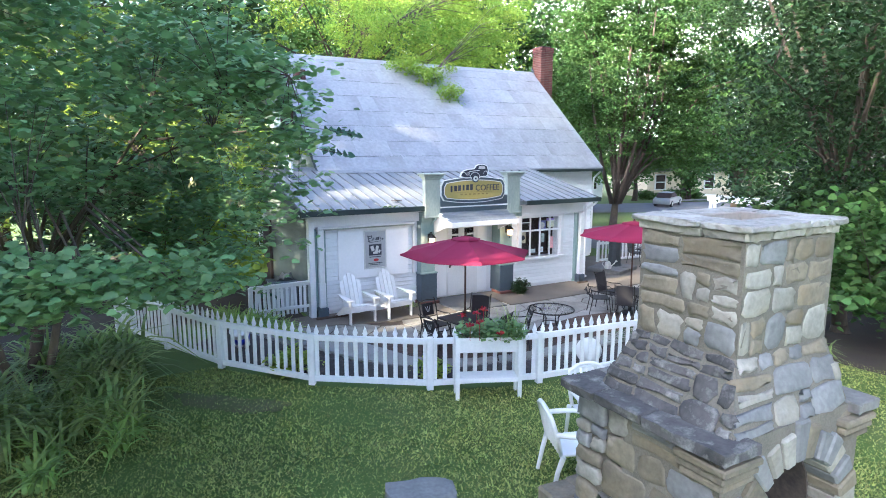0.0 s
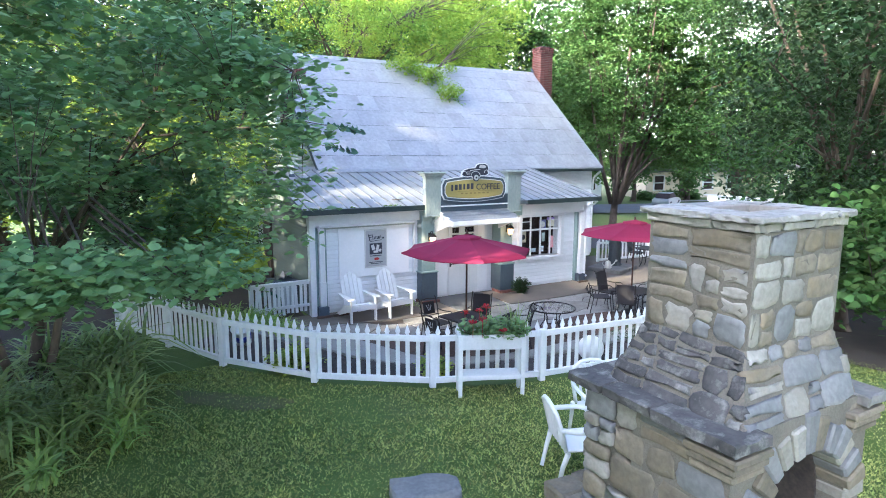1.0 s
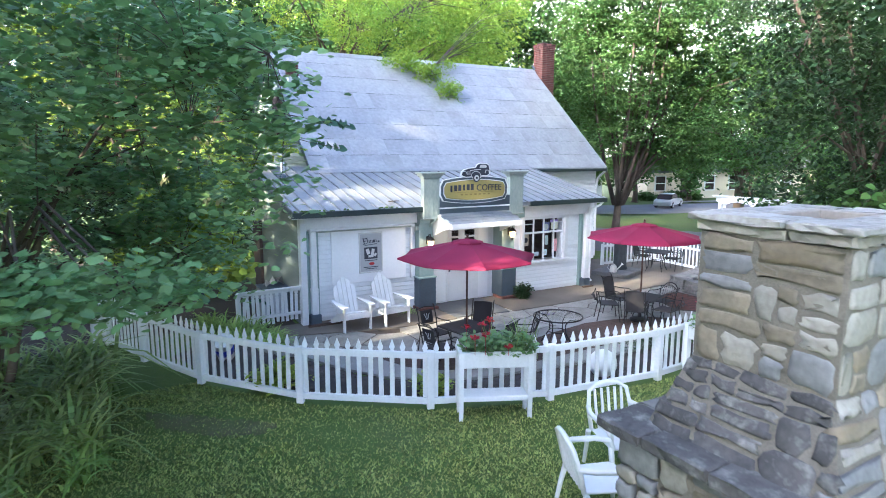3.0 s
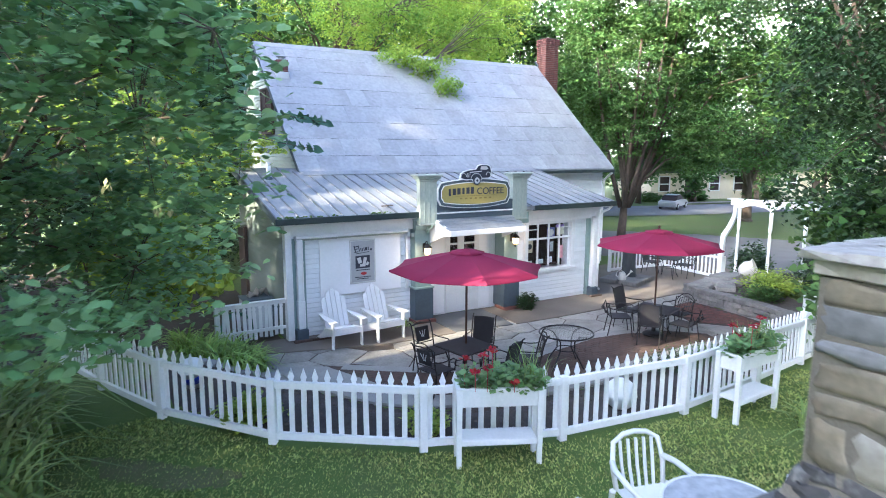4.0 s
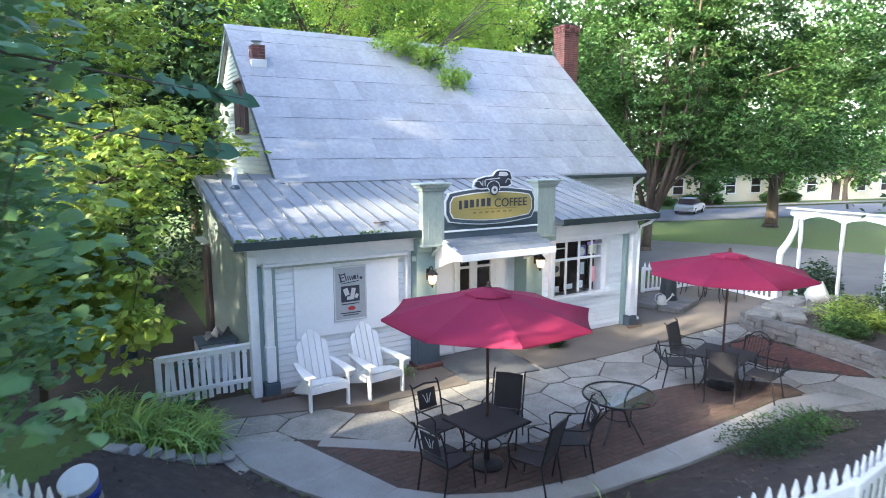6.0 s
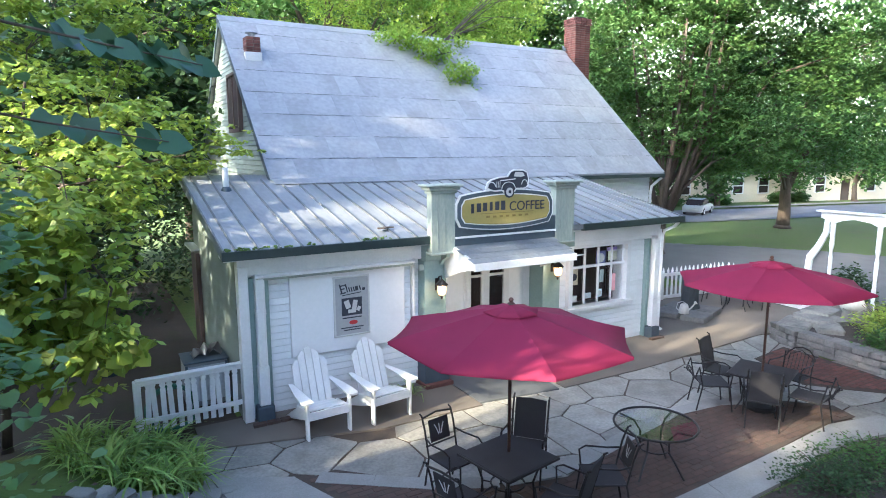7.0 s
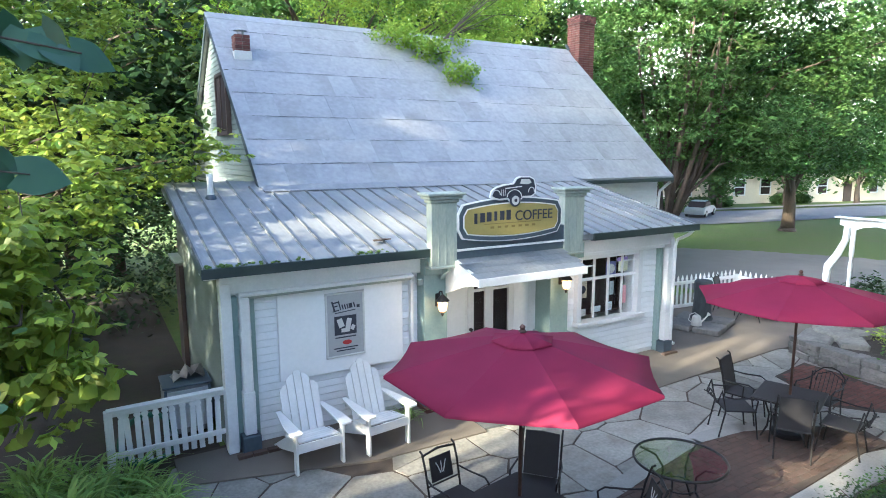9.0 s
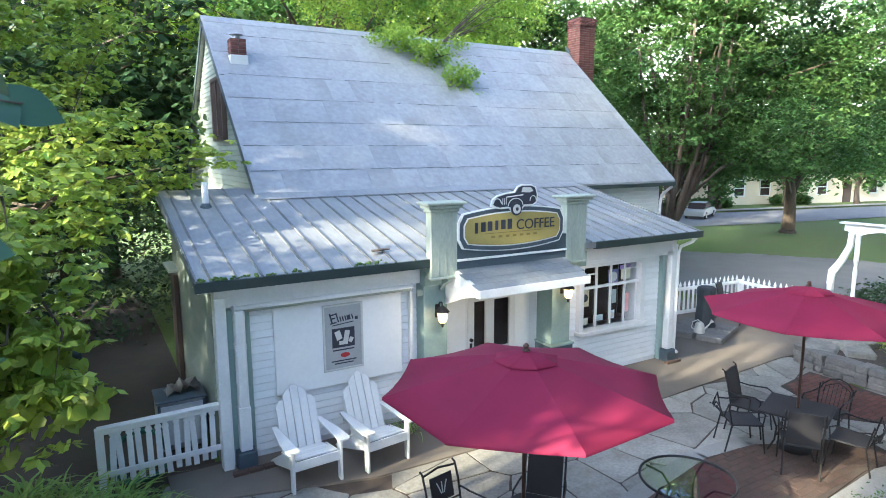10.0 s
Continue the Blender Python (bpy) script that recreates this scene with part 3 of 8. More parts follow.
bm = bmesh.new(); box(bm, 4.47, -0.37, 2.80, 2.24, 0.08, 0.42, 0.006); part("sign_backing", bm, SLATE, house, "dark board under the sign")
bm = bmesh.new(); box(bm, 4.47, -0.425, 2.735, 2.22, 0.03, 0.035, 0.004); part("white_bead", bm, WHITE, house)
bm = bmesh.new(); box(bm, 4.47, -0.18, 2.62, 3.14, 0.34, 0.10, 0.006); part("bay_soffit", bm, SAGE, house)
for (cx) in (3.13, 5.81):
    bm = bmesh.new(); box(bm, cx, -0.335, 3.02, 0.46, 0.17, 1.06, 0.006)
    for dx in (-0.11, 0.03, 0.17):
        box(bm, cx + dx, -0.422, 3.02, 0.007, 0.008, 1.0)
    pier = part("sign_pier", bm, SAGEPALE, house, "weathered pale green pier beside the sign")
    bm = bmesh.new()
    box(bm, cx, -0.335, 3.535, 0.52, 0.23, 0.06, 0.012); box(bm, cx, -0.335, 3.59, 0.60, 0.31, 0.055, 0.012); box(bm, cx, -0.335, 3.64, 0.68, 0.39, 0.045, 0.012)
    part("pier_cap", bm, SAGEPALE, pier)
    bm = bmesh.new(); box(bm, cx, -0.335, 2.485, 0.50, 0.21, 0.04, 0.01); part("pier_foot", bm, SAGEPALE, pier)
    bm = bmesh.new(); prism(bm, [(-0.10, 2.46), (-0.36, 2.46), (-0.34, 2.40), (-0.20, 2.33), (-0.10, 2.22)], cx + 0.10, cx + 0.17, "x"); part("bracket", bm, SAGE, pier)

# door with two tall lights
door = part("door_1", (lambda b: [box(b, x, 0.36, 1.05, w, 0.05, 2.05, 0.004) for x, w in ((4.11, 0.13), (4.51, 0.18), (5.0, 0.12))] and [box(b, 4.55, 0.36, z, 1.0, 0.046, h, 0.004) for z, h in ((0.47, 0.9), (2.08, 0.12), (1.83, 0.05))] and b)(bmesh.new()), WHITE, house, "white entrance door with two tall dark panes")
for x, w in ((4.285, 0.22), (4.77, 0.34)):
    bm = bmesh.new(); box(bm, x, 0.375, 1.46, w, 0.008, 1.1); part("pane", bm, PANE, door)
# near-black board in place of the unlit room behind the door
bm = bmesh.new(); box(bm, 4.55, 0.55, 1.4, 1.3, 0.04, 1.5); part("unlit_room_board", bm, DARKIN, house)
bm = bmesh.new(); tube(bm, [(4.10, 0.33, 1.13), (4.10, 0.29, 1.13)], 0.032, 12); tube(bm, [(4.10, 0.33, 0.95), (4.10, 0.27, 0.95)], 0.028, 12); box(bm, 4.10, 0.325, 0.97, 0.05, 0.02, 0.2, 0.006)
part("handle", bm, IRON, door, "black door handle and lock")

# entrance canopy
canopy = thing("door_canopy", "small lean-to canopy of grey metal shingles over the entrance", ""); canopy.parent = house
CX0, CX1, CYB, CYF, CZB, CZF = 3.33, 5.50, -0.41, -1.09, 2.575, 2.38
ang = math.atan2(CZB - CZF, CYB - CYF)
bm = bmesh.new()
prism(bm, [(CYB, CZB), (CYF, CZF), (CYF, CZF - 0.03), (CYB, CZB - 0.03)], CX0, CX1, "x")
part("deck", bm, WHITE, canopy)
SHING = material("grey_metal_shingle", (0.27, 0.295, 0.33), (0.20, 0.22, 0.25), 0.4, 0.4, fine=20, coarse=3, bump=0.05, vary=0.08)
sh_me = mesh_of("shingle", (lambda b: (box(b, 0, 0, 0, 0.215, 0.205, 0.012, 0.003), b)[1])(bmesh.new()), SHING)
for r in range(4):
    for c in range(11):
        y = CYF + 0.09 + r * 0.172
        x = CX0 + 0.10 + c * 0.197
        piece("shingle", sh_me, canopy, (x + (0.05 if r % 2 else -0.02), y, CZF + (y - CYF) * math.tan(ang) + 0.012), rot=(ang - 0.03, 0, 0), scale=(0.93, 1, 1))
bm = bmesh.new(); box(bm, (CX0 + CX1) / 2, CYF - 0.012, CZF - 0.055, CX1 - CX0 + 0.02, 0.024, 0.13, 0.004); part("fascia", bm, WHITE, canopy)
for x in (CX0 + 0.01, CX1 - 0.01):
    bm = bmesh.new()
    prism(bm, [(CYB, CZB - 0.03), (CYF, CZF - 0.03), (CYF, CZF - 0.11), (CYF + 0.18, CZF - 0.13), (CYF + 0.45, CZF - 0.20), (CYB - 0.02, CZF - 0.28), (CYB + 0.30, CZF - 0.40), (CYB + 0.30, CZB - 0.03)], x - 0.015, x + 0.015, "x")
    part("bracket", bm, WHITE, canopy)

# sign
GOLD = material("gold_sign_field", (0.36, 0.30, 0.10), (0.31, 0.26, 0.085), 0.45, fine=25, coarse=3, bump=0.04)
sign = thing("shop_sign", "barrel-shaped gold sign with dark border above the entrance", "sign", (4.39, -0.47, 3.19))


def barrel(w, h, bulge, cut):
    """Outline of a sign with bowed top and bottom and clipped ends."""
    pts = []
    for k in range(17):
        u = -1 + 2 * k / 16
        pts.append((u * (w - cut), -(h + bulge * (1 - u * u))))
    pts.append((w, -h * 0.45)); pts.append((w, h * 0.45))
    for k in range(17):
        u = 1 - 2 * k / 16
        pts.append((u * (w - cut), h + bulge * (1 - u * u)))
    pts.append((-w, h * 0.45)); pts.append((-w, -h * 0.45))
    return pts


for nm, w, h, bu, cu, y0, y1, mt in (("rim", 1.05, 0.275, 0.085, 0.08, -0.02, 0.03, WHITE), ("border", 1.03, 0.258, 0.083, 0.08, -0.028, 0.02, SLATE), ("bead", 0.965, 0.205, 0.075, 0.07, -0.036, 0.0, WHITE), ("field", 0.945, 0.188, 0.072, 0.065, -0.044, 0.0, GOLD)):
    bm = bmesh.new(); prism(bm, barrel(w, h, bu, cu), y0, y1, "y"); part(nm, bm, mt, sign)
bm = bmesh.new()
for k in range(6):
    x = -0.74 + 0.128 * k
    bm = bmesh.new(); box(bm, x, -0.048, 0.04 + 0.035 * (1 - (x / 0.8) ** 2), 0.085 if k % 3 else 0.055, 0.008, 0.15 if k % 5 else 0.165)
    part("letter_bar", bm, INK, sign)
txt = bpy.data.curves.new("lettering", "FONT")
txt.body, txt.size, txt.extrude, txt.align_x, txt.space_character = "COFFEE", 0.235, 0.004, "CENTER", 0.98
txt.materials.append(INK)
lettering = new("lettering", txt)
lettering.parent = sign
lettering.matrix_local = Matrix.Translation((0.43, -0.049, -0.025)) @ Matrix.Rotation(radians(90), 4, "X")
bm = bmesh.new()
OCHRE = material("ochre_print", (0.22, 0.17, 0.05), (0.18, 0.14, 0.04), 0.5, bump=0)
box(bm, 0.0, -0.048, -0.055, 1.15, 0.006, 0.010); part("rule_line", bm, OCHRE, sign)
for k in range(7):
    bm = bmesh.new(); box(bm, -0.42 + k * 0.14, -0.048, -0.115, 0.07, 0.006, 0.035); part("small_bar", bm, OCHRE, sign)
# old motor car cut-out on top of the sign: white shape with dark fenders, grille and cockpit
def flat(poly, y0, y1, name, mat, parent):
    m = bmesh.new(); prism(m, [(x - 0.02, z * 0.88 + 0.30) for x, z in poly], y0, y1, "y")
    return part(name, m, mat, parent)


emblem = flat([(-0.46, 0.08), (-0.43, 0.20), (-0.34, 0.27), (-0.20, 0.31), (0.0, 0.33), (0.06, 0.42), (0.14, 0.455), (0.34, 0.45), (0.43, 0.40), (0.47, 0.26), (0.46, 0.12), (0.38, 0.06), (0.20, 0.06), (0.14, -0.02), (0.06, -0.07), (-0.04, -0.04), (-0.10, 0.03), (-0.26, 0.02), (-0.38, 0.05)], -0.06, -0.03, "emblem", WHITE, sign)
tagged(emblem, "white cut-out of an old motor car")
flat([(-0.43, 0.09), (-0.405, 0.19), (-0.33, 0.245), (-0.19, 0.285), (0.01, 0.305), (0.075, 0.40), (0.15, 0.43), (0.33, 0.425), (0.41, 0.385), (0.445, 0.26), (0.435, 0.13), (0.37, 0.085), (0.19, 0.085), (0.12, 0.0), (0.05, -0.04), (-0.03, -0.015), (-0.09, 0.055), (-0.26, 0.045), (-0.37, 0.075)], -0.064, -0.06, "silhouette", INK, emblem)
for cx, cz, ra, rb in ((-0.34, 0.12, 0.085, 0.10), (0.02, 0.07, 0.155, 0.145), (0.37, 0.15, 0.07, 0.10)):
    arc = [(cx + ra * math.cos(a), cz + rb * math.sin(a)) for a in [math.pi * k / 8 for k in range(9)]] + [(cx + (ra - 0.014) * math.cos(a), cz + (rb - 0.014) * math.sin(a)) for a in [math.pi * (8 - k) / 8 for k in range(9)]]
    flat(arc, -0.068, -0.064, "fender_line", WHITE, emblem)
flat([(-0.17, 0.225), (-0.16, 0.245), (0.17, 0.275), (0.17, 0.255)], -0.068, -0.064, "bonnet_line", WHITE, emblem)
flat([(0.13, 0.315), (0.16, 0.40), (0.32, 0.395), (0.37, 0.33), (0.30, 0.30)], -0.068, -0.064, "cockpit", PALE, emblem)
for k in range(3):
    flat([(-0.245 + 0.035 * k, 0.10), (-0.24 + 0.035 * k, 0.22), (-0.228 + 0.035 * k, 0.22), (-0.233 + 0.035 * k, 0.10)], -0.068, -0.064, "grille_bar", PALE, emblem)
flat([(-0.44, 0.10), (-0.34, 0.03), (-0.12, 0.045), (-0.12, 0.062), (-0.33, 0.05), (-0.43, 0.115)], -0.068, -0.064, "bumper", WHITE, emblem)
for r, y, m, nm in ((0.105, -0.075, INK, "tyre"), (0.075, -0.082, PALE, "wheel"), (0.028, -0.089, INK, "hub")):
    bm = bmesh.new(); lathe(bm, [(r, -0.008), (r, 0.008)], 20); bmesh.ops.transform(bm, matrix=Matrix.Translation((0.01, y, 0.31)) @ Matrix.Rotation(radians(90), 4, "X"), verts=bm.verts); part(nm, bm, m, emblem)

# shop window
win = thing("window_1", "", ""); win.parent = house; tagged(win, "white shop window with small upper panes and stickers inside")
WX0, WX1, WZ0, WZ1 = 6.51, 8.05, 0.99, 2.21
bm = bmesh.new()
for x in (WX0 - 0.06, WX1 + 0.06):
    box(bm, x, 0.14, (WZ0 + WZ1) / 2, 0.12, 0.14, WZ1 - WZ0 + 0.18, 0.008)
box(bm, (WX0 + WX1) / 2, 0.14, WZ1 + 0.05, WX1 - WX0, 0.14, 0.10, 0.008)
part("window_frame", bm, WHITE, win)
bm = bmesh.new(); box(bm, (WX0 + WX1) / 2, 0.10, WZ0 - 0.06, WX1 - WX0 + 0.30, 0.22, 0.08, 0.01); part("window_sill", bm, WHITE, win)
bm = bmesh.new(); box(bm, (WX0 + WX1) / 2, 0.16, 1.80, WX1 - WX0, 0.05, 0.05)
for k in (1, 2, 3):
    box(bm, WX0 + (WX1 - WX0) * k / 4, 0.162, (WZ0 + 1.8) / 2, 0.04, 0.04, 1.8 - WZ0)
    box(bm, WX0 + (WX1 - WX0) * k / 4, 0.162, (WZ1 + 1.8) / 2, 0.035, 0.04, WZ1 - 1.8)
box(bm, WX0 + (WX1 - WX0) * 0.125, 0.164, 2.06, (WX1 - WX0) * 0.25, 0.03, 0.022)
box(bm, WX0 + (WX1 - WX0) * 0.875, 0.164, 2.08, (WX1 - WX0) * 0.25, 0.03, 0.022)
part("muntins", bm, WHITE, win)
for k in range(4):
    w = (WX1 - WX0) / 4
    bm = bmesh.new(); box(bm, WX0 + w * (k + 0.5), 0.185, (WZ0 + 1.78) / 2, w - 0.04, 0.006, 1.78 - WZ0); part("pane", bm, PANE, win)
    bm = bmesh.new(); box(bm, WX0 + w * (k + 0.5), 0.185, (WZ1 + 1.82) / 2, w - 0.04, 0.006, WZ1 - 1.82); part("pane", bm, PANE, win)
# near-black box behind the panes: the room's darkness as colour
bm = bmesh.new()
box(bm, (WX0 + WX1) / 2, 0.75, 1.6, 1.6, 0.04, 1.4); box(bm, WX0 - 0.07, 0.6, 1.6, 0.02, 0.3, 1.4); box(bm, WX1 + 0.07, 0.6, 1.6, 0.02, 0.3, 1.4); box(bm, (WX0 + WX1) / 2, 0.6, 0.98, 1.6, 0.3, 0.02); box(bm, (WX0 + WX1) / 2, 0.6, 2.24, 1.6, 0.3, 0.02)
part("unlit_room_board", bm, DARKIN, win)
stick = [(0.13, 0.60, 0.22, 0.34, (0.49, 0.43, 0.30)), (0.50, 0.16, 0.26, 0.12, (0.45, 0.51, 0.54)), (0.86, 0.18, 0.17, 0.17, (0.63, 0.75, 0.85)), (0.92, 0.55, 0.12, 0.28, (0.38, 0.45, 0.42)), (1.25, 0.38, 0.17, 0.38, (0.78, 0.36, 0.36)), (0.88, 0.95, 0.28, 0.30, (0.15, 0.15, 0.33)), (1.22, 0.98, 0.26, 0.22, (0.60, 0.60, 0.45)), (1.2, 1.12, 0.3, 0.08, (0.33, 0.24, 0.54)), (0.13, 0.13, 0.2, 0.14, (0.52, 0.54, 0.49))]
for k, (x, z, w, h, c) in enumerate(stick):
    bm = bmesh.new(); box(bm, WX0 + x, 0.20, WZ0 + z, w, 0.006, h, 0.002)
    st = part("sticker", bm, material("sticker_print", tuple(min(0.9, v * 1.3) for v in c), c, 0.6, fine=30, coarse=9, bump=0), win)
    if k in (0, 5, 2):
        bm = bmesh.new(); lathe(bm, [(min(w, h) * 0.36, -0.002), (min(w, h) * 0.36, 0.002)], 18); bmesh.ops.transform(bm, matrix=Matrix.Translation((WX0 + x, 0.193, WZ0 + z)) @ Matrix.Rotation(radians(90), 4, "X"), verts=bm.verts)
        part("round_mark", bm, INK if k == 0 else PALE, st)

# wall lanterns
LAMPGLOW = glow("lit_lamp_glass", (1.0, 0.55, 0.18), 0.62)
sconce = thing("wall_lantern", "lit black carriage lantern on sage green pilaster", "wall lamp", (3.20, -0.06, 1.86), 0, "lanterns by the entrance")
bm = bmesh.new(); box(bm, 0, -0.012, 0.02, 0.09, 0.025, 0.22, 0.008); part("back_plate", bm, IRON, sconce)
bm = bmesh.new(); tube(bm, [(0, -0.02, 0.08), (0, -0.08, 0.17), (0, -0.15, 0.19), (0, -0.17, 0.13)], 0.012, 8); part("arm", bm, IRON, sconce)
bm = bmesh.new(); lathe(bm, [(0.015, 0.14), (0.05, 0.11), (0.10, 0.06), (0.115, 0.035), (0.10, 0.03)], 12, (0, -0.17, 0)); part("roof", bm, IRON, sconce)
bm = bmesh.new(); lathe(bm, [(0.085, 0.03), (0.07, -0.10), (0.045, -0.15)], 12, (0, -0.17, 0)); part("lit_glass", bm, LAMPGLOW, sconce, "glowing warm glass")
bm = bmesh.new(); lathe(bm, [(0.05, -0.145), (0.045, -0.165), (0.018, -0.18), (0.022, -0.20), (0.006, -0.225)], 12, (0, -0.17, 0))
part("foot_cap", bm, IRON, sconce)
for k in range(6):
    a = math.pi / 3 * k
    bm = bmesh.new(); tube(bm, [(0.088 * math.cos(a), -0.17 + 0.088 * math.sin(a), 0.03), (0.047 * math.cos(a), -0.17 + 0.047 * math.sin(a), -0.15)], 0.005, 4); part("cage_bar", bm, IRON, sconce)
copy_thing(sconce, pose(5.83, -0.06, 1.93))
for x, z in ((3.20, 1.86), (5.83, 1.93)):
    lp = new("lantern_bulb", bpy.data.lights.new("lantern_bulb", "POINT"))
    lp.data.energy, lp.data.color, lp.data.shadow_soft_size = 2.6, (1.0, 0.66, 0.34), 0.05
    lp.location = (x, -0.36, z - 0.05)

# ---- roofs ----
main_roof = thing("roof", "", ""); main_roof.parent = house
run, rise = RIDGE_Y - EAVE_Y, RIDGE_Z - EAVE_Z
rang = math.atan2(rise, run)
bm = bmesh.new()
for s in (1, -1):
    yb = RIDGE_Y - s * run
    prism(bm, [(yb, EAVE_Z - 0.03), (RIDGE_Y, RIDGE_Z - 0.03), (RIDGE_Y, RIDGE_Z - 0.15), (yb, EAVE_Z - 0.13)], ROOF_L + 0.02, ROOF_R - 0.02, "x")
part("roof_deck", bm, TINMAIN, main_roof)
random.seed(3)
seams = [3.26, 3.80, 4.36, 4.94, 5.55, 6.19, 6.84, 7.40, 7.92]
tin_meshes = {}
for r in range(8):
    y0, y1 = seams[r], seams[r + 1]
    ln = (y1 - y0) / math.cos(rang) + 0.03
    cols = 19
    w = (ROOF_R - ROOF_L) / cols
    off = (r % 2) * w * 0.5
    if r not in tin_meshes:
        b = bmesh.new()
        prism(b, [(0, 0.0), (w, 0.0), (w, ln), (0, ln)], 0, 0.006, "z")
        for v in b.verts:                  # lower edge stands a little proud and wavers
            if v.co.y < 0.01:
                v.co.z += 0.001
                v.co.y -= 0.003
        tin_meshes[r] = mesh_of("tin_panel", b, TINMAIN)
    for c in range(cols + (1 if off else 0)):
        x = ROOF_L + c * w - off
        a, b2 = max(x, ROOF_L), min(x + w, ROOF_R)
        if b2 - a < 0.05:
            continue
        piece("tin_panel", tin_meshes[r], main_roof, (a, y0, EAVE_Z + (y0 - EAVE_Y) * math.tan(rang)), rot=(rang + random.uniform(-0.004, 0.004), random.uniform(-0.003, 0.003), random.uniform(-0.003, 0.003)), scale=((b2 - a) / w, 1, 1))
TAR = material("dark_seam_grime", (0.075, 0.08, 0.085), (0.05, 0.055, 0.06), 0.8, fine=20, coarse=3, bump=0.1)
for y0 in seams[1:8]:                    # grimy lap lines, broken and ragged
    bm = bmesh.new()
    x = ROOF_L + 0.05
    while x < ROOF_R - 0.1:
        L = random.uniform(0.05, 0.38)
        if random.random() < 0.8:
            w = random.uniform(0.003, 0.013)
            ya, yb = y0 - 0.010 - w + random.uniform(-0.008, 0.008), y0 - 0.010 - w * random.uniform(0.4, 1.0) + random.uniform(-0.008, 0.008)
            q = [(x, ya), (x + L * 0.5, (ya + yb) / 2 - w * 0.5), (min(x + L, ROOF_R - 0.05), yb), (min(x + L, ROOF_R - 0.05), yb + w), (x + L * 0.5, (ya + yb) / 2 + w * 0.6), (x, ya + w)]
            bm.faces.new([bm.verts.new((a, b, EAVE_Z + (b - EAVE_Y) * math.tan(rang) + 0.024)) for a, b in q])
        x += L
    tagged(part("lap_grime", bm, TAR, main_roof), kind="stuff")
bm = bmesh.new()
prism(bm, [(RIDGE_Y - 0.16, RIDGE_Z - 0.115), (RIDGE_Y, RIDGE_Z + 0.04), (RIDGE_Y + 0.16, RIDGE_Z - 0.115), (RIDGE_Y + 0.16, RIDGE_Z - 0.13), (RIDGE_Y, RIDGE_Z + 0.02), (RIDGE_Y - 0.16, RIDGE_Z - 0.13)], ROOF_L - 0.02, ROOF_R + 0.02, "x")
part("ridge_cap", bm, TINMAIN, main_roof)
bm = bmesh.new(); prism(bm, [(RIDGE_Y - 0.02, RIDGE_Z), (RIDGE_Y + 0.1, RIDGE_Z + 0.22), (RIDGE_Y + 0.02, RIDGE_Z + 0.2), (RIDGE_Y - 0.12, RIDGE_Z + 0.02)], ROOF_R - 0.05, ROOF_R + 0.01, "x"); part("finial", bm, SLATE, main_roof)
for x in (ROOF_L, ROOF_R - 0.03):
    bm = bmesh.new()
    prism(bm, [(EAVE_Y, EAVE_Z - 0.03), (RIDGE_Y, RIDGE_Z - 0.03), (2 * RIDGE_Y - EAVE_Y, EAVE_Z - 0.03), (2 * RIDGE_Y - EAVE_Y, EAVE_Z - 0.20), (RIDGE_Y, RIDGE_Z - 0.22), (EAVE_Y, EAVE_Z - 0.20)], x, x + 0.03, "x")
    part("rake_board", bm, SLATE, main_roof)
bm = bmesh.new(); box(bm, (9.2 + ROOF_R) / 2, EAVE_Y + 0.02, EAVE_Z - 0.09, ROOF_R - 9.2, 0.10, 0.10, 0.01); part("gutter", bm, GUTTER, main_roof)
bm = bmesh.new(); tube(bm, [(12.78, 3.3, 3.42), (12.76, 3.45, 3.30), (12.74, 3.62, 3.15), (12.74, 3.66, 2.9), (12.74, 3.66, 0.1)], 0.04, 8); part("downpipe", bm, WHITE, main_roof, "white downpipe")

# shed roof with standing seams
SF_Y, SF_Z, SB_Y = -0.36, 2.80, 3.40
ss = (3.62 - SF_Z) / (3.30 - SF_Y)
sang = math.atan(ss)
shed = thing("roof", "", ""); shed.parent = house
bm = bmesh.new()
prism(bm, [(SF_Y + 0.02, SF_Z - 0.02), (SB_Y, SF_Z - 0.02 + ss * (SB_Y - SF_Y)), (SB_Y, SF_Z - 0.10 + ss * (SB_Y - SF_Y)), (SF_Y + 0.02, SF_Z - 0.12)], -0.43, 9.26, "x")
prism(bm, [(SB_Y, SF_Z - 0.02 + ss * (SB_Y - SF_Y)), (3.86, SF_Z - 0.02 + ss * (3.86 - SF_Y)), (3.86, SF_Z - 0.1 + ss * (3.86 - SF_Y)), (SB_Y, SF_Z - 0.10 + ss * (SB_Y - SF_Y))], -0.43, 1.3, "x")
part("roof_deck", bm, METALROOF, shed)
pw = 0.325
# ribs darker than the panels: grime and their shadow lines in one colour
RIB = material("grimy_shaded_seam", (0.10, 0.105, 0.11), (0.19, 0.20, 0.205), 0.6, 0.2, fine=12, coarse=2, bump=0.1, vary=0.15)
bm = bmesh.new(); prism(bm, [(2.98, SF_Z + ss * (2.98 - SF_Y) + 0.018), (3.36, SF_Z + ss * (3.36 - SF_Y) + 0.03), (3.36, SF_Z + ss * (3.36 - SF_Y) + 0.022), (2.98, SF_Z + ss * (2.98 - SF_Y) + 0.010)], 1.22, 9.1, "x"); part("flashing", bm, METALROOF, shed, "tin flashing along the joint of the roofs")
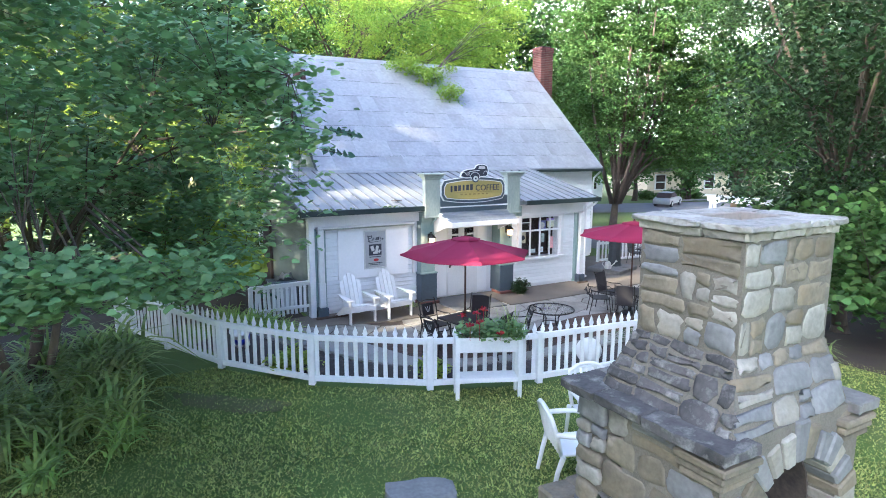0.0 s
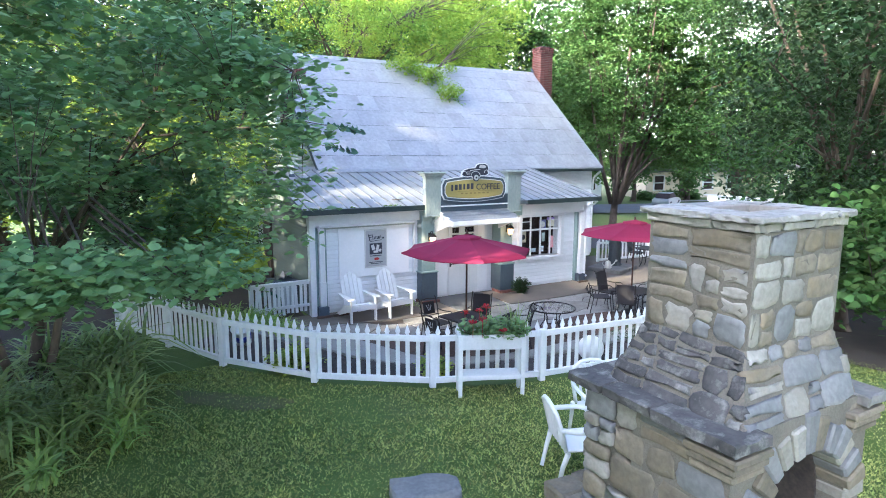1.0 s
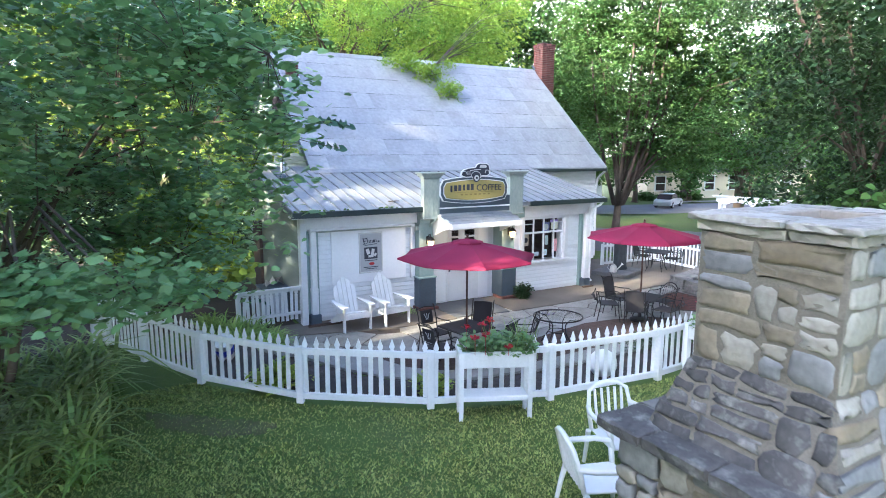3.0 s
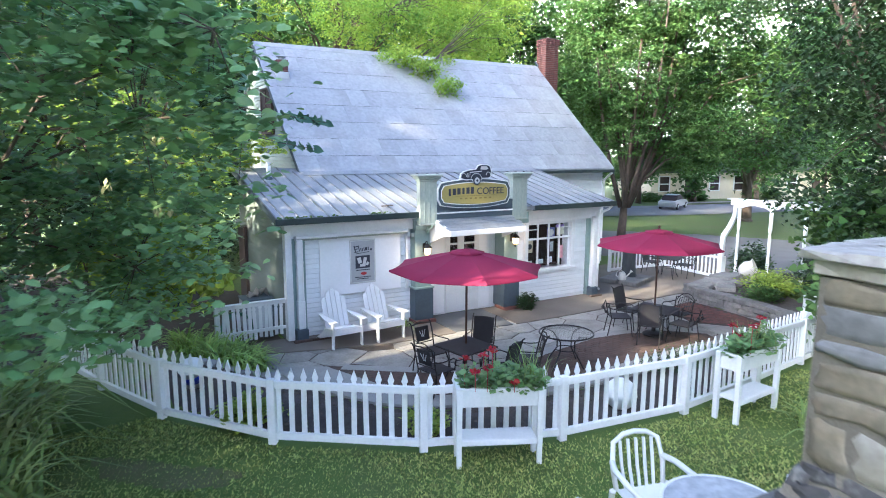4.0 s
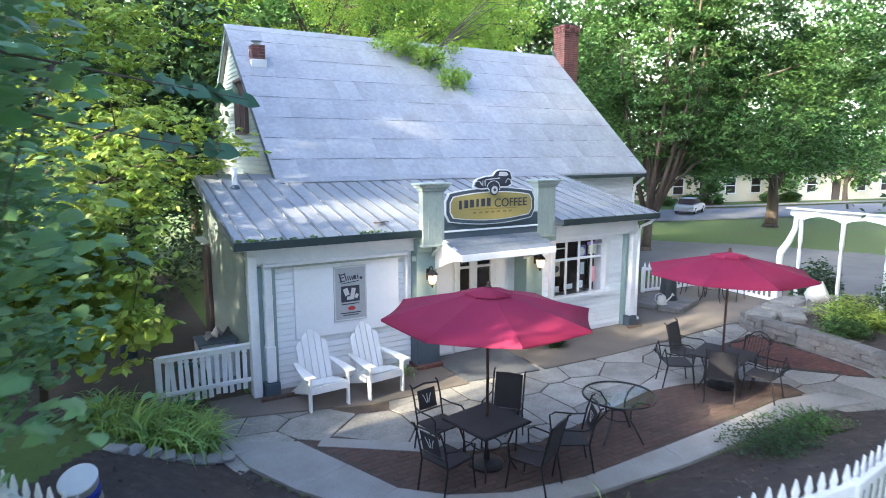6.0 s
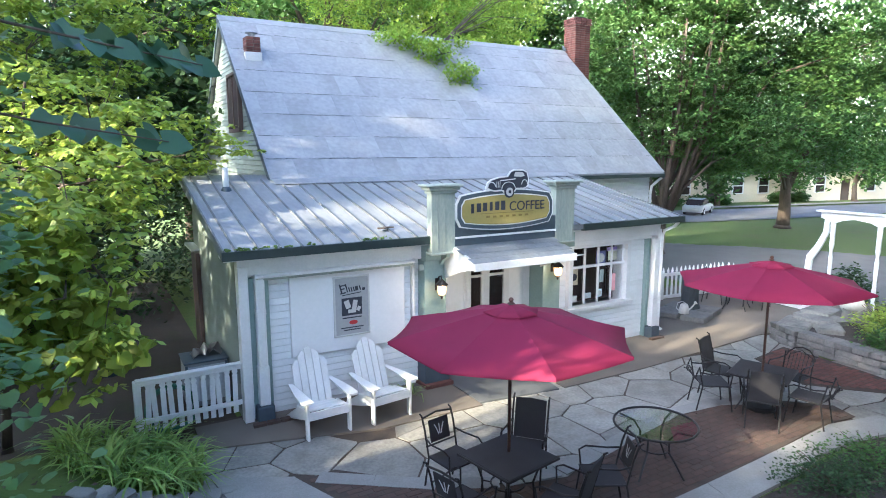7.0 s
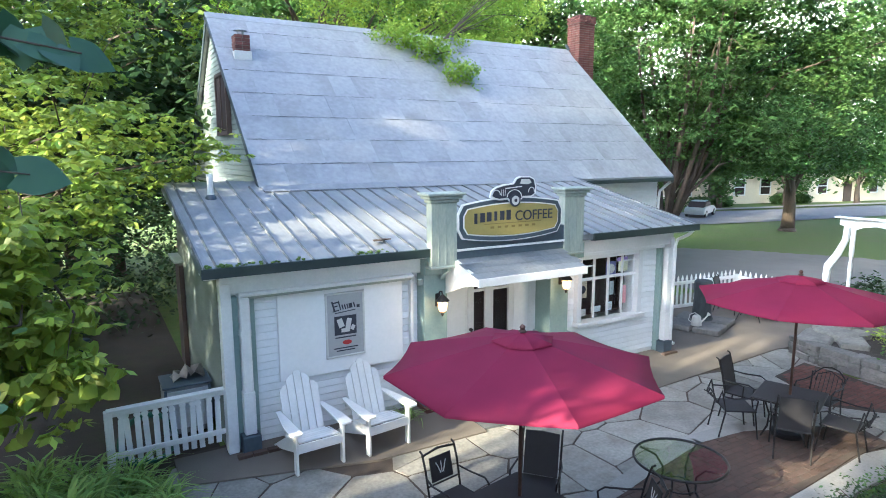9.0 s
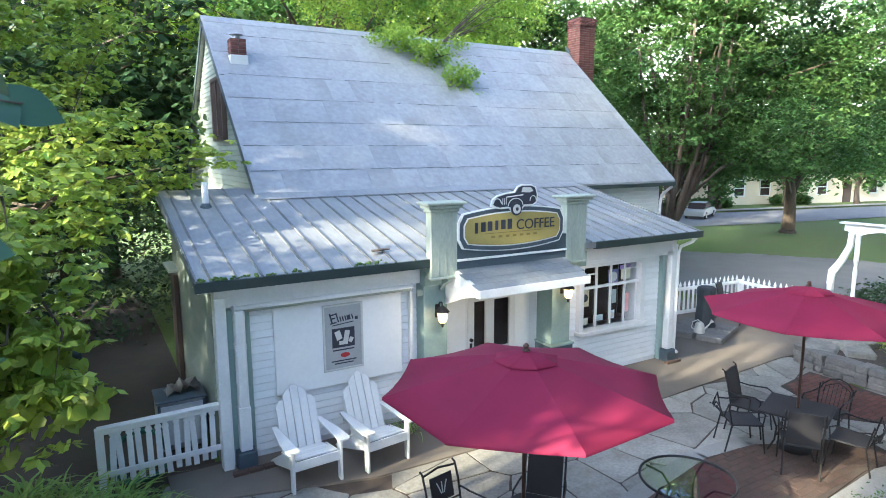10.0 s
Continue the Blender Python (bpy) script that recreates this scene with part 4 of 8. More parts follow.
for k in range(31):
    x = -0.27 + (k - 1) * pw if k else -0.44
    part_w = 0.50 if k == 0 else (9.27 - x) / pw if x > 9.27 - pw else 1.0
    if part_w < 0.1:
        continue
    long = 3.86 if x < 1.0 else SB_Y
    ln = (long - SF_Y) / math.cos(sang)
    key = "L" if x < 1.0 else "S"
    if key not in tin_meshes:
        b = bmesh.new()
        prism(b, [(0.012, 0), (0.012, 0.006), (pw + 0.012, 0.006), (pw + 0.012, 0)], 0, ln, "y")
        tin_meshes[key] = mesh_of("seam_panel", b, METALROOF)
        b = bmesh.new()
        prism(b, [(-0.016, 0), (-0.012, 0.030), (0.012, 0.030), (0.016, 0)], 0, ln, "y")
        tin_meshes[key + "rib"] = mesh_of("seam_rib", b, RIB)
    piece("seam_rib", tin_meshes[key + "rib"], shed, (x, SF_Y, SF_Z - 0.016), rot=(sang, 0, 0))
    piece("seam_panel", tin_meshes[key], shed, (x, SF_Y, SF_Z - 0.016 + random.uniform(0, 0.003)), rot=(sang, 0, 0), scale=(part_w, 1, 1))
bm = bmesh.new(); prism(bm, [(SF_Y, SF_Z - 0.005), (SF_Y - 0.02, SF_Z - 0.01), (SF_Y - 0.02, SF_Z - 0.14), (SF_Y + 0.10, SF_Z - 0.15), (SF_Y + 0.10, SF_Z - 0.005)], -0.47, 2.98, "x"); part("gutter", bm, GUTTER, shed, "dark green gutter edge")
bm = bmesh.new(); prism(bm, [(SF_Y, SF_Z - 0.005), (SF_Y - 0.02, SF_Z - 0.01), (SF_Y - 0.02, SF_Z - 0.14), (SF_Y + 0.10, SF_Z - 0.15), (SF_Y + 0.10, SF_Z - 0.005)], 6.36, 9.30, "x"); part("gutter", bm, GUTTER, shed, "dark green gutter edge")
bm = bmesh.new(); prism(bm, [(SF_Y + 0.09, SF_Z - 0.14), (0.12, SF_Z - 0.12), (0.12, SF_Z - 0.15), (SF_Y + 0.09, SF_Z - 0.17)], -0.43, 9.26, "x"); part("soffit", bm, WHITE, shed)
bm = bmesh.new(); prism(bm, [(SF_Y, SF_Z - 0.02), (3.86, SF_Z - 0.02 + ss * (3.86 - SF_Y)), (3.86, SF_Z - 0.16 + ss * (3.86 - SF_Y)), (SF_Y, SF_Z - 0.14)], -0.46, -0.435, "x"); part("rake_board", bm, SLATE, shed)
bm = bmesh.new(); prism(bm, [(SF_Y, SF_Z - 0.02), (SB_Y, SF_Z - 0.02 + ss * (SB_Y - SF_Y)), (SB_Y, SF_Z - 0.16 + ss * (SB_Y - SF_Y)), (SF_Y, SF_Z - 0.14)], 9.265, 9.29, "x"); part("rake_board", bm, WHITE, shed)
bm = bmesh.new(); tube(bm, [(9.20, -0.30, 2.66), (9.14, -0.24, 2.56), (8.99, -0.10, 2.46), (8.97, -0.06, 2.3), (8.97, -0.06, 0.25), (8.97, -0.16, 0.2)], 0.036, 8); part("downpipe", bm, WHITE, shed, "white downpipe")
# moss and a scrap of bark lying on the eave
bm = bmesh.new()
random.seed(11)
for k in range(70):
    x = -0.40 + random.random() ** 2.0 * 1.3 if k < 48 else random.uniform(1.7, 2.2)
    y = SF_Y + abs(random.gauss(0.03, 0.05))
    s = random.uniform(0.01, 0.028)
    box(bm, x, y, SF_Z + (y - SF_Y) * ss + s * 0.3, s * 1.6, s * 1.4, s, rot=Matrix.Rotation(random.random() * 3, 3, "Z"))
tagged(part("moss", bm, MOSS, shed, "green moss along the eave"), kind="stuff")
bm = bmesh.new()
prism(bm, [(-0.16, -0.03), (-0.06, -0.07), (0.05, -0.03), (0.17, -0.06), (0.12, 0.02), (0.04, 0.05), (-0.03, 0.02), (-0.11, 0.06)], 0, 0.02, "z")
one("fallen_bark", bm, BARK, "dark scrap of bark lying on the tin roof", "bark", (2.25, 0.06, SF_Z + ss * 0.42 + 0.03), 0.3)
bm = bmesh.new(); lathe(bm, [(0.055, 0.0), (0.055, 0.42), (0.045, 0.42), (0.045, 0.3)], 16); vp = one("vent_pipe", bm, WHITE, "white plastic vent pipe through the tin roof", "vent pipe", (0.22, 2.75, SF_Z + ss * 3.11), smooth=False)
bm = bmesh.new(); lathe(bm, [(0.10, -0.03), (0.09, 0.02), (0.06, 0.06)], 16); part("rubber_collar", bm, SLATE, vp)


def chimney(name, label, x0, x1, y0, y1, z0, z1, courses, cap=True):
    """A brick stack: a mortar core with proud bricks on its four sides."""
    th = thing(name, label, "chimney", ((x0 + x1) / 2, (y0 + y1) / 2, z0))
    w, d, h = x1 - x0, y1 - y0, z1 - z0
    b = bmesh.new(); box(b, 0, 0, h / 2, w - 0.02, d - 0.02, h); part("core", b, MORTAR, th)
    ch = h / courses
    nb, nd = max(2, round(w / 0.21)), max(2, round(d / 0.21))
    mx = mesh_of("brick", (lambda q: (box(q, 0, 0, 0, w / nb - 0.012, 0.1, ch - 0.012, 0.003), q)[1])(bmesh.new()), BRICK)
    my = mesh_of("brick", (lambda q: (box(q, 0, 0, 0, 0.1, d / nd - 0.012, ch - 0.012, 0.003), q)[1])(bmesh.new()), BRICK)
    for i in range(courses):
        flare = 0.035 if cap and i >= courses - 3 else 0.0
        s = 0.5 if i % 2 else 0.0
        for k in range(nb):
            x = -w / 2 + (k + 0.5) * w / nb
            piece("brick", mx, th, (x * (1 + flare * 2 / w) + (s - 0.25) * 0.03, -d / 2 + 0.045 - flare, (i + 0.5) * ch))
        for k in range(nd):
            piece("brick", my, th, (-w / 2 + 0.045 - flare, -d / 2 + (k + 0.5) * d / nd + (s - 0.25) * 0.03, (i + 0.5) * ch))
            if i % 1 == 0:
                piece("brick", my, th, (w / 2 - 0.045 + flare, -d / 2 + (k + 0.5) * d / nd, (i + 0.5) * ch))
    return th, h


big, hb = chimney("brick_chimney", "tall dark red brick chimney at the gable end", 12.95, 13.62, 7.45, 8.05, 5.6, 8.75, 42)
bm = bmesh.new(); box(bm, 0, 0, hb + 0.03, 0.5, 0.45, 0.06, 0.01); part("flue_rim", bm, SOOT, big)
small, hs2 = chimney("brick_chimney", "short brick chimney with metal cowl on the tin roof", 1.58, 1.92, 6.52, 6.86, 6.35, 7.0, 8, False)
bm = bmesh.new(); box(bm, 0, 0, 0.14, 0.40, 0.40, 0.28, 0.01); part("flashing", bm, PALE, small, "pale metal flashing collar")
bm = bmesh.new(); lathe(bm, [(0.09, hs2), (0.09, hs2 + 0.09), (0.16, hs2 + 0.10), (0.15, hs2 + 0.12), (0.02, hs2 + 0.15)], 14); part("cowl", bm, METALROOF, small)

# side door and eave on the shaded side
bm = bmesh.new(); box(bm, -0.22, 4.10, 1.05, 0.06, 0.85, 2.1, 0.01); sd = part("door_2", bm, BROWN, house, "dark brown side door")
bm = bmesh.new(); box(bm, -0.25, 3.62, 1.1, 0.08, 0.10, 2.2, 0.01); part("door_post", bm, BROWN, sd)
bm = bmesh.new(); prism(bm, [(3.62, 2.24), (4.6, 2.24), (4.6, 2.30), (3.62, 2.28)], -0.36, -0.18, "x"); part("door_hood", bm, GABLEPAINT, house)


# ---- picket fence ----
def picket_mesh(h, w=0.062, t=0.02):
    b = bmesh.new()
    prism(b, [(-w / 2, 0), (w / 2, 0), (w / 2, h - 0.17), (w * 0.36, h - 0.15), (w * 0.62, h - 0.11), (0, h), (-w * 0.62, h - 0.11), (-w * 0.36, h - 0.15), (-w / 2, h - 0.17)], -t / 2, t / 2, "y")
    return mesh_of("picket", b, WHITE)


PICKET = picket_mesh(0.90)


def fence_run(a, b, n, first):
    za, zb = ground_z(*a), ground_z(*b)
    dx, dy = b[0] - a[0], b[1] - a[1]
    L = math.hypot(dx, dy)
    rz = math.atan2(dy, dx)
    f = thing("picket_fence", "white painted picket fence panel on the lawn's edge", "fence", (a[0], a[1], za), rz, "picket fence round the patio")
    sl = (zb - za) / L
    for z, hgt in ((0.075, 0.085), (0.72, 0.085)):
        m = bmesh.new()
        prism(m, [(0, z), (L, z + sl * L), (L, z + hgt + sl * L), (0, z + hgt)], -0.030, 0.022, "y")
        part("rail", m, WHITE, f)
    for k in range(n):
        u = (k + 0.5) * L / n
        piece("picket", PICKET, f, (u, 0.034, 0.06 + sl * u + random.uniform(-0.006, 0.006)), rot=(0, random.uniform(-0.012, 0.012), 0))
    m = bmesh.new(); box(m, 0, -0.005, 0.42, 0.10, 0.09, 0.82, 0.008); part("post", m, WHITE, f)
    if first:
        m = bmesh.new(); box(m, L, -0.005, 0.42 + sl * L, 0.10, 0.09, 0.82, 0.008); part("post", m, WHITE, f)
    return f


random.seed(5)
for i in range(len(FENCE) - 1):
    L = math.dist(FENCE[i], FENCE[i + 1])
    fence_run(FENCE[i], FENCE[i + 1], max(4, round(L / 0.152)), i == len(FENCE) - 2)

# ---- patio ----
base = new("patio", raw("patio", [(x, y, -0.012) for x, y in PATIO], [tuple(range(len(PATIO)))], SAND))
tagged(base, "sunken patio of pale irregular flagstones with dark joints", "patio", kind="structure")
bm = bmesh.new()
prism(bm, [(-0.9, 0.25), (-0.9, -0.55), (0.6, -0.95), (1.6, -1.22), (3.4, -1.25), (3.4, 0.25)], -0.02, 0.02)
prism(bm, [(5.1, 0.25), (5.1, -1.36), (7.0, -1.38), (9.0, -1.28), (11.1, -1.17), (12.0, -1.35), (16, -1.15), (16.2, 3.3), (9.2, 3.4), (9.0, 0.25)], -0.02, 0.02)
apron = part("concrete_apron", bm, CONCRETE, base, "stained concrete slab along the house")
bm = bmesh.new(); prism(bm, [(3.42, 0.3), (3.42, -1.16), (4.96, -1.36), (5.08, -0.5), (5.08, 0.3)], -0.02, 0.024); part("entrance_slab", bm, MAT, base, "dark slate slab before the door")
BRICKS1 = [(0.05, -2.05), (0.53, -2.0), (1.1, -2.55), (1.75, -3.05), (2.5, -3.55), (3.1, -3.70), (3.9, -3.45), (4.7, -3.25), (5.9, -2.95), (6.9, -3.05), (7.7, -3.45), (8.45, -4.2), (8.3, -4.62), (7.5, -4.52), (6.4, -4.62), (4.5, -4.75), (2.95, -4.80), (1.9, -4.62), (1.18, -4.27), (0.71, -3.81), (0.38, -2.95)]
BRICKS2 = [(9.5, -2.1), (10.75, -1.95), (10.72, -2.6), (10.62, -3.6), (10.45, -4.5), (10.2, -4.85), (9.3, -3.85), (8.95, -3.4)]
for bi, poly in enumerate((BRICKS1, BRICKS2)):
    bm = bmesh.new(); prism(bm, poly, -0.03, 0.004); part("brick_bed", bm, SAND, base)
KI = [(0.0, -1.95), (0.05, -2.1), (0.38, -2.95), (0.71, -3.81), (1.18, -4.27), (1.9, -4.62), (2.95, -4.80), (4.5, -4.75), (5.6, -4.70), (6.5, -4.65), (7.6, -4.58), (8.6, -4.80)]
KO = [(-0.95, -1.45), (-0.82, -2.3), (-0.42, -3.2), (0.12, -4.02), (0.74, -4.58), (1.6, -4.93), (2.9, -5.15), (4.4, -5.24), (5.6, -5.2), (6.5, -5.05), (7.5, -5.08), (8.8, -5.4)]
for k in range(len(KI) - 1):
    g = 0.006
    bm = bmesh.new()
    q = [Vector((*KI[k], 0)), Vector((*KI[k + 1], 0)), Vector((*KO[k + 1], 0)), Vector((*KO[k], 0))]
    c = sum(q, Vector()) / 4
    prism(bm, [(c + (p - c) * (1 - g))[:2] for p in q], -0.05, 0.03)
    part("kerb_slab", bm, KERB, base)

EDGE = [(0.35, -1.98), (0.95, -2.42), (1.6, -2.9), (2.3, -3.25), (3.1, -3.40), (3.9, -3.30), (4.7, -3.12), (5.9, -2.90), (6.9, -3.0), (7.75, -3.4)]
for k in range(len(EDGE) - 1):
    (xa, ya), (xb, yb) = EDGE[k], EDGE[k + 1]
    L = math.hypot(xb - xa, yb - ya)
    nx_, ny_ = (yb - ya) / L * 0.13, -(xb - xa) / L * 0.13
    bm = bmesh.new(); prism(bm, [(xa, ya), (xb - (xb - xa) * 0.01, yb - (yb - ya) * 0.01), (xb + nx_ * 2, yb + ny_ * 2), (xa + nx_ * 2, ya + ny_ * 2)], -0.04, 0.012); part("kerb_slab", bm, KERB, base)


def cells(poly, step, jitter, seed):
    """Irregular stones: Voronoi cells of jittered points inside an outline, as convex polygons."""
    rnd = random.Random(seed)
    x0, x1 = min(p[0] for p in poly), max(p[0] for p in poly)
    y0, y1 = min(p[1] for p in poly), max(p[1] for p in poly)
    pts = []
    j = 0
    y = y0 - step
    while y < y1 + step:
        x = x0 - step + (0.5 * step if j % 2 else 0)
        while x < x1 + step:
            pts.append((x + rnd.uniform(-jitter, jitter) * step, y + rnd.uniform(-jitter, jitter) * step))
            x += step * 1.15
        y += step * 0.9
        j += 1
    out = []
    for p in pts:
        if away(poly, np.array([p[0]]), np.array([p[1]]))[0] > 0.36:
            continue
        cell = [(p[0] - 2 * step, p[1] - 2 * step), (p[0] + 2 * step, p[1] - 2 * step), (p[0] + 2 * step, p[1] + 2 * step), (p[0] - 2 * step, p[1] + 2 * step)]
        for q in pts:
            if q is p or abs(q[0] - p[0]) > 3 * step or abs(q[1] - p[1]) > 3 * step:
                continue
            nx_, ny_ = q[0] - p[0], q[1] - p[1]
            cc = nx_ * (p[0] + q[0]) / 2 + ny_ * (p[1] + q[1]) / 2
            res = []
            for a, b in zip(cell, cell[1:] + cell[:1]):
                da, db = nx_ * a[0] + ny_ * a[1] - cc, nx_ * b[0] + ny_ * b[1] - cc
                if da <= 0:
                    res.append(a)
                if (da < 0) != (db < 0):
                    t = da / (da - db)
                    res.append((a[0] + t * (b[0] - a[0]), a[1] + t * (b[1] - a[1])))
            cell = res
            if len(cell) < 3:
                break
        if len(cell) >= 3:
            out.append((p, cell))
    return out


def flag_piece(p, cell, top, gap, parent, mat, name="flagstone", seed=0):
    rnd = random.Random(seed)
    pts = []
    n = len(cell)
    for i in range(n):                      # corners knocked off and edges broken by a mid point
        a, b = Vector((*cell[i], 0)), Vector((*cell[(i + 1) % n], 0))
        c = Vector((*p, 0))
        for t in (0.04, 0.5, 0.96):
            v = a.lerp(b, t)
            d = (v - c)
            L = d.length
            pts.append(tuple((c + d * max(0.3, (L - gap - rnd.uniform(0, gap * 0.9)) / max(L, 1e-6)) - c)[:2]))
    b = bmesh.new()
    prism(b, pts, top - 0.03, top - 0.004)
    up = [v for v in b.verts if v.co.z > top - 0.01]
    ring = bmesh.ops.inset_region(b, faces=[f for f in b.faces if all(v in up for v in f.verts)], thickness=0.012, depth=0.004)
    ob = part(name, b, mat, parent)
    ob.location = (p[0], p[1], rnd.uniform(-0.003, 0.003))
    return ob


FLAGS = [(-0.9, -0.5), (0.5, -0.9), (1.6, -1.15), (3.4, -1.15), (5.1, -1.25), (7.0, -1.30), (11.2, -1.1), (10.9, -2.2), (10.4, -3.9), (10.2, -5.5), (8.8, -5.35), (8.3, -4.66), (8.5, -4.2), (7.75, -3.4), (6.9, -3.0), (5.9, -2.9), (4.7, -3.2), (3.9, -3.4), (3.1, -3.65), (2.5, -3.5), (1.75, -3.0), (1.1, -2.5), (0.5, -1.95), (-0.9, -1.5)]
for k, (p, cell) in enumerate(cells(FLAGS, 0.86, 0.62, 29)):
    flag_piece(p, cell, 0.0, 0.012, base, FLAG, seed=k)
PAVERRED = material("red_brick_paver", (0.15, 0.058, 0.042), (0.095, 0.042, 0.032), 0.9, fine=60, coarse=6, bump=0.3, vary=0.18, stain=(0.10, 0.085, 0.06), stain_amt=0.5, stain_scale=3)
pav_brown = mesh_of("paver", (lambda b: (box(b, 0, 0, 0, 0.196, 0.094, 0.04, 0.004), b)[1])(bmesh.new()), PAVER)
pav_red = mesh_of("paver", (lambda b: (box(b, 0, 0, 0, 0.196, 0.094, 0.04, 0.004), b)[1])(bmesh.new()), PAVERRED)
random.seed(8)
for poly, pav in ((BRICKS1, pav_brown), (BRICKS2, pav_red)):
    j = 0
    y = min(p[1] for p in poly)
    while y < max(p[1] for p in poly):
        x = min(p[0] for p in poly) + (0.1 if j % 2 else 0)
        while x < max(p[0] for p in poly):
            if all(inside(poly, np.array([x - 0.1, x + 0.1, x - 0.1, x + 0.1]), np.array([y - 0.05, y - 0.05, y + 0.05, y + 0.05]))):
                z = random.uniform(-0.009, -0.003)
                piece("paver", pav, base, (x, y, z - 0.006), random.uniform(-0.03, 0.03))
            x += 0.205
        y += 0.103
        j += 1


# ---- furniture on the patio ----
def umbrella(x, y, top, rim, r, phase, tilt=(0, 0), label="crimson canvas market umbrella standing through a black table"):
    u = thing("patio_umbrella", label, "umbrella", (x, y, 0), 0, "patio umbrellas")
    n = 8
    drop = top - rim

    def octagon(t, lift=0.0, slack=0.0):
        """Ring of the canopy at t of its radius: rib points and slightly slack points between them."""
        row = []
        for k in range(n):
            for s in (0.0, 0.25, 0.5, 0.75):
                a0, a1 = phase + 2 * math.pi * k / n, phase + 2 * math.pi * (k + 1) / n
                x_ = math.cos(a0) * (1 - s) + math.cos(a1) * s
                y_ = math.sin(a0) * (1 - s) + math.sin(a1) * s
                g = 4 * s * (1 - s)
                row.append((r * t * x_ * (1 - 0.02 * g * slack), r * t * y_ * (1 - 0.02 * g * slack), top - drop * (0.93 * t + 0.07 * t * t) + lift - 0.022 * g * t))
        return row
    m = n * 4

    def cloth(rows):
        b = bmesh.new()
        grid = [[b.verts.new(q) for q in row] for row in rows]
        for a, c in zip(grid, grid[1:]):
            for k in range(m):
                b.faces.new((a[k], a[(k + 1) % m], c[(k + 1) % m], c[k]))
        for f in b.faces:
            f.smooth = True
        for e in b.edges:                      # crease along every rib
            i, j = e.verts
            if any(i in (g[k] for k in range(0, m, 4)) and j in (g2[k] for k in range(0, m, 4)) for g, g2 in zip(grid, grid[1:])):
                e.smooth = False
        return b
    hem = [(x_, y_, z_ - 0.03) for x_, y_, z_ in octagon(1.0, 0, 1)]
    can = part("canopy", cloth([octagon(0.06), octagon(0.3), octagon(0.55, 0, 0.5), octagon(0.8, 0, 0.8), octagon(1.0, 0, 1), hem]), FABRIC, u)
    flap_low = [(x_, y_, z_ - 0.018) for x_, y_, z_ in octagon(0.23, 0.028, 1)]
    part("vent_flap", cloth([octagon(0.015, 0.02), octagon(0.12, 0.024), octagon(0.23, 0.028, 1), flap_low]), FABRIC, can)
    for k in range(n):
        a = phase + 2 * math.pi * k / n
        bm = bmesh.new()
        tube(bm, [(0.03 * math.cos(a), 0.03 * math.sin(a), top - 0.06), (0.5 * r * math.cos(a), 0.5 * r * math.sin(a), top - drop * 0.4825 - 0.03), (0.985 * r * math.cos(a), 0.985 * r * math.sin(a), rim - 0.02)], 0.009, 5)
        rib = part("rib", bm, BRONZE, u)
        bm = bmesh.new(); tube(bm, [(0.03 * math.cos(a), 0.03 * math.sin(a), rim - 0.22), (0.5 * r * math.cos(a), 0.5 * r * math.sin(a), top - drop * 0.4825 - 0.04)], 0.007, 5); part("strut", bm, BRONZE, rib)
    bm = bmesh.new(); tube(bm, [(0, 0, 0.06), (0, 0, top + 0.01)], 0.021, 12); part("pole", bm, BRONZE, u)
    bm = bmesh.new(); lathe(bm, [(0.03, top + 0.02), (0.045, top + 0.03), (0.02, top + 0.05), (0.032, top + 0.075), (0.012, top + 0.10)], 12); part("finial", bm, BRONZE, u)
    bm = bmesh.new(); lathe(bm, [(0.24, 0.0), (0.24, 0.045), (0.20, 0.07), (0.05, 0.10), (0.04, 0.22), (0.022, 0.24)], 24); part("base", bm, IRON, u)
    return u


umbrella(2.03, -3.86, 2.47, 2.135, 1.41, radians(26))
umbrella(7.30, -3.64, 2.46, 2.13, 1.42, radians(20))


def square_table(x, y, rz, s=0.82, h=0.70):
    t = thing("patio_table", "square black mesh-topped iron table", "table", (x, y, 0.0), rz, "iron tables")
    bm = bmesh.new(); box(bm, 0, 0, h, s, s, 0.02, 0.006); part("tabletop", bm, SLING, t)
    bm = bmesh.new()
    for k in range(4):
        a = math.pi / 2 * k
        c, sn = round(math.cos(a)), round(math.sin(a))
        box(bm, c * s / 2, sn * s / 2, h - 0.012, 0.03 + abs(sn) * s, 0.03 + abs(c) * s, 0.03, 0.006)
    part("rim", bm, IRON, t)
    for k in range(4):
        a = math.pi / 4 + math.pi / 2 * k
        c, sn = math.cos(a), math.sin(a)
        bm = bmesh.new(); tube(bm, [(c * s * 0.48, sn * s * 0.48, h - 0.02), (c * s * 0.36, sn * s * 0.36, h * 0.55), (c * s * 0.38, sn * s * 0.38, h * 0.25), (c * s * 0.50, sn * s * 0.50, 0.0)], 0.014, 6); part("leg", bm, IRON, t)
    bm = bmesh.new()
    pts = [(0.2 * math.cos(a), 0.2 * math.sin(a), 0.36) for a in (2 * math.pi * k / 20 for k in range(21))]
    tube(bm, pts, 0.011, 6, caps=False)
    for k in range(4):
        a = math.pi / 4 + math.pi / 2 * k
        tube(bm, [(0.2 * math.cos(a), 0.2 * math.sin(a), 0.36), (s * 0.36 * math.cos(a), s * 0.36 * math.sin(a), 0.38)], 0.009, 5)
    part("ring_brace", bm, IRON, t)
    return t


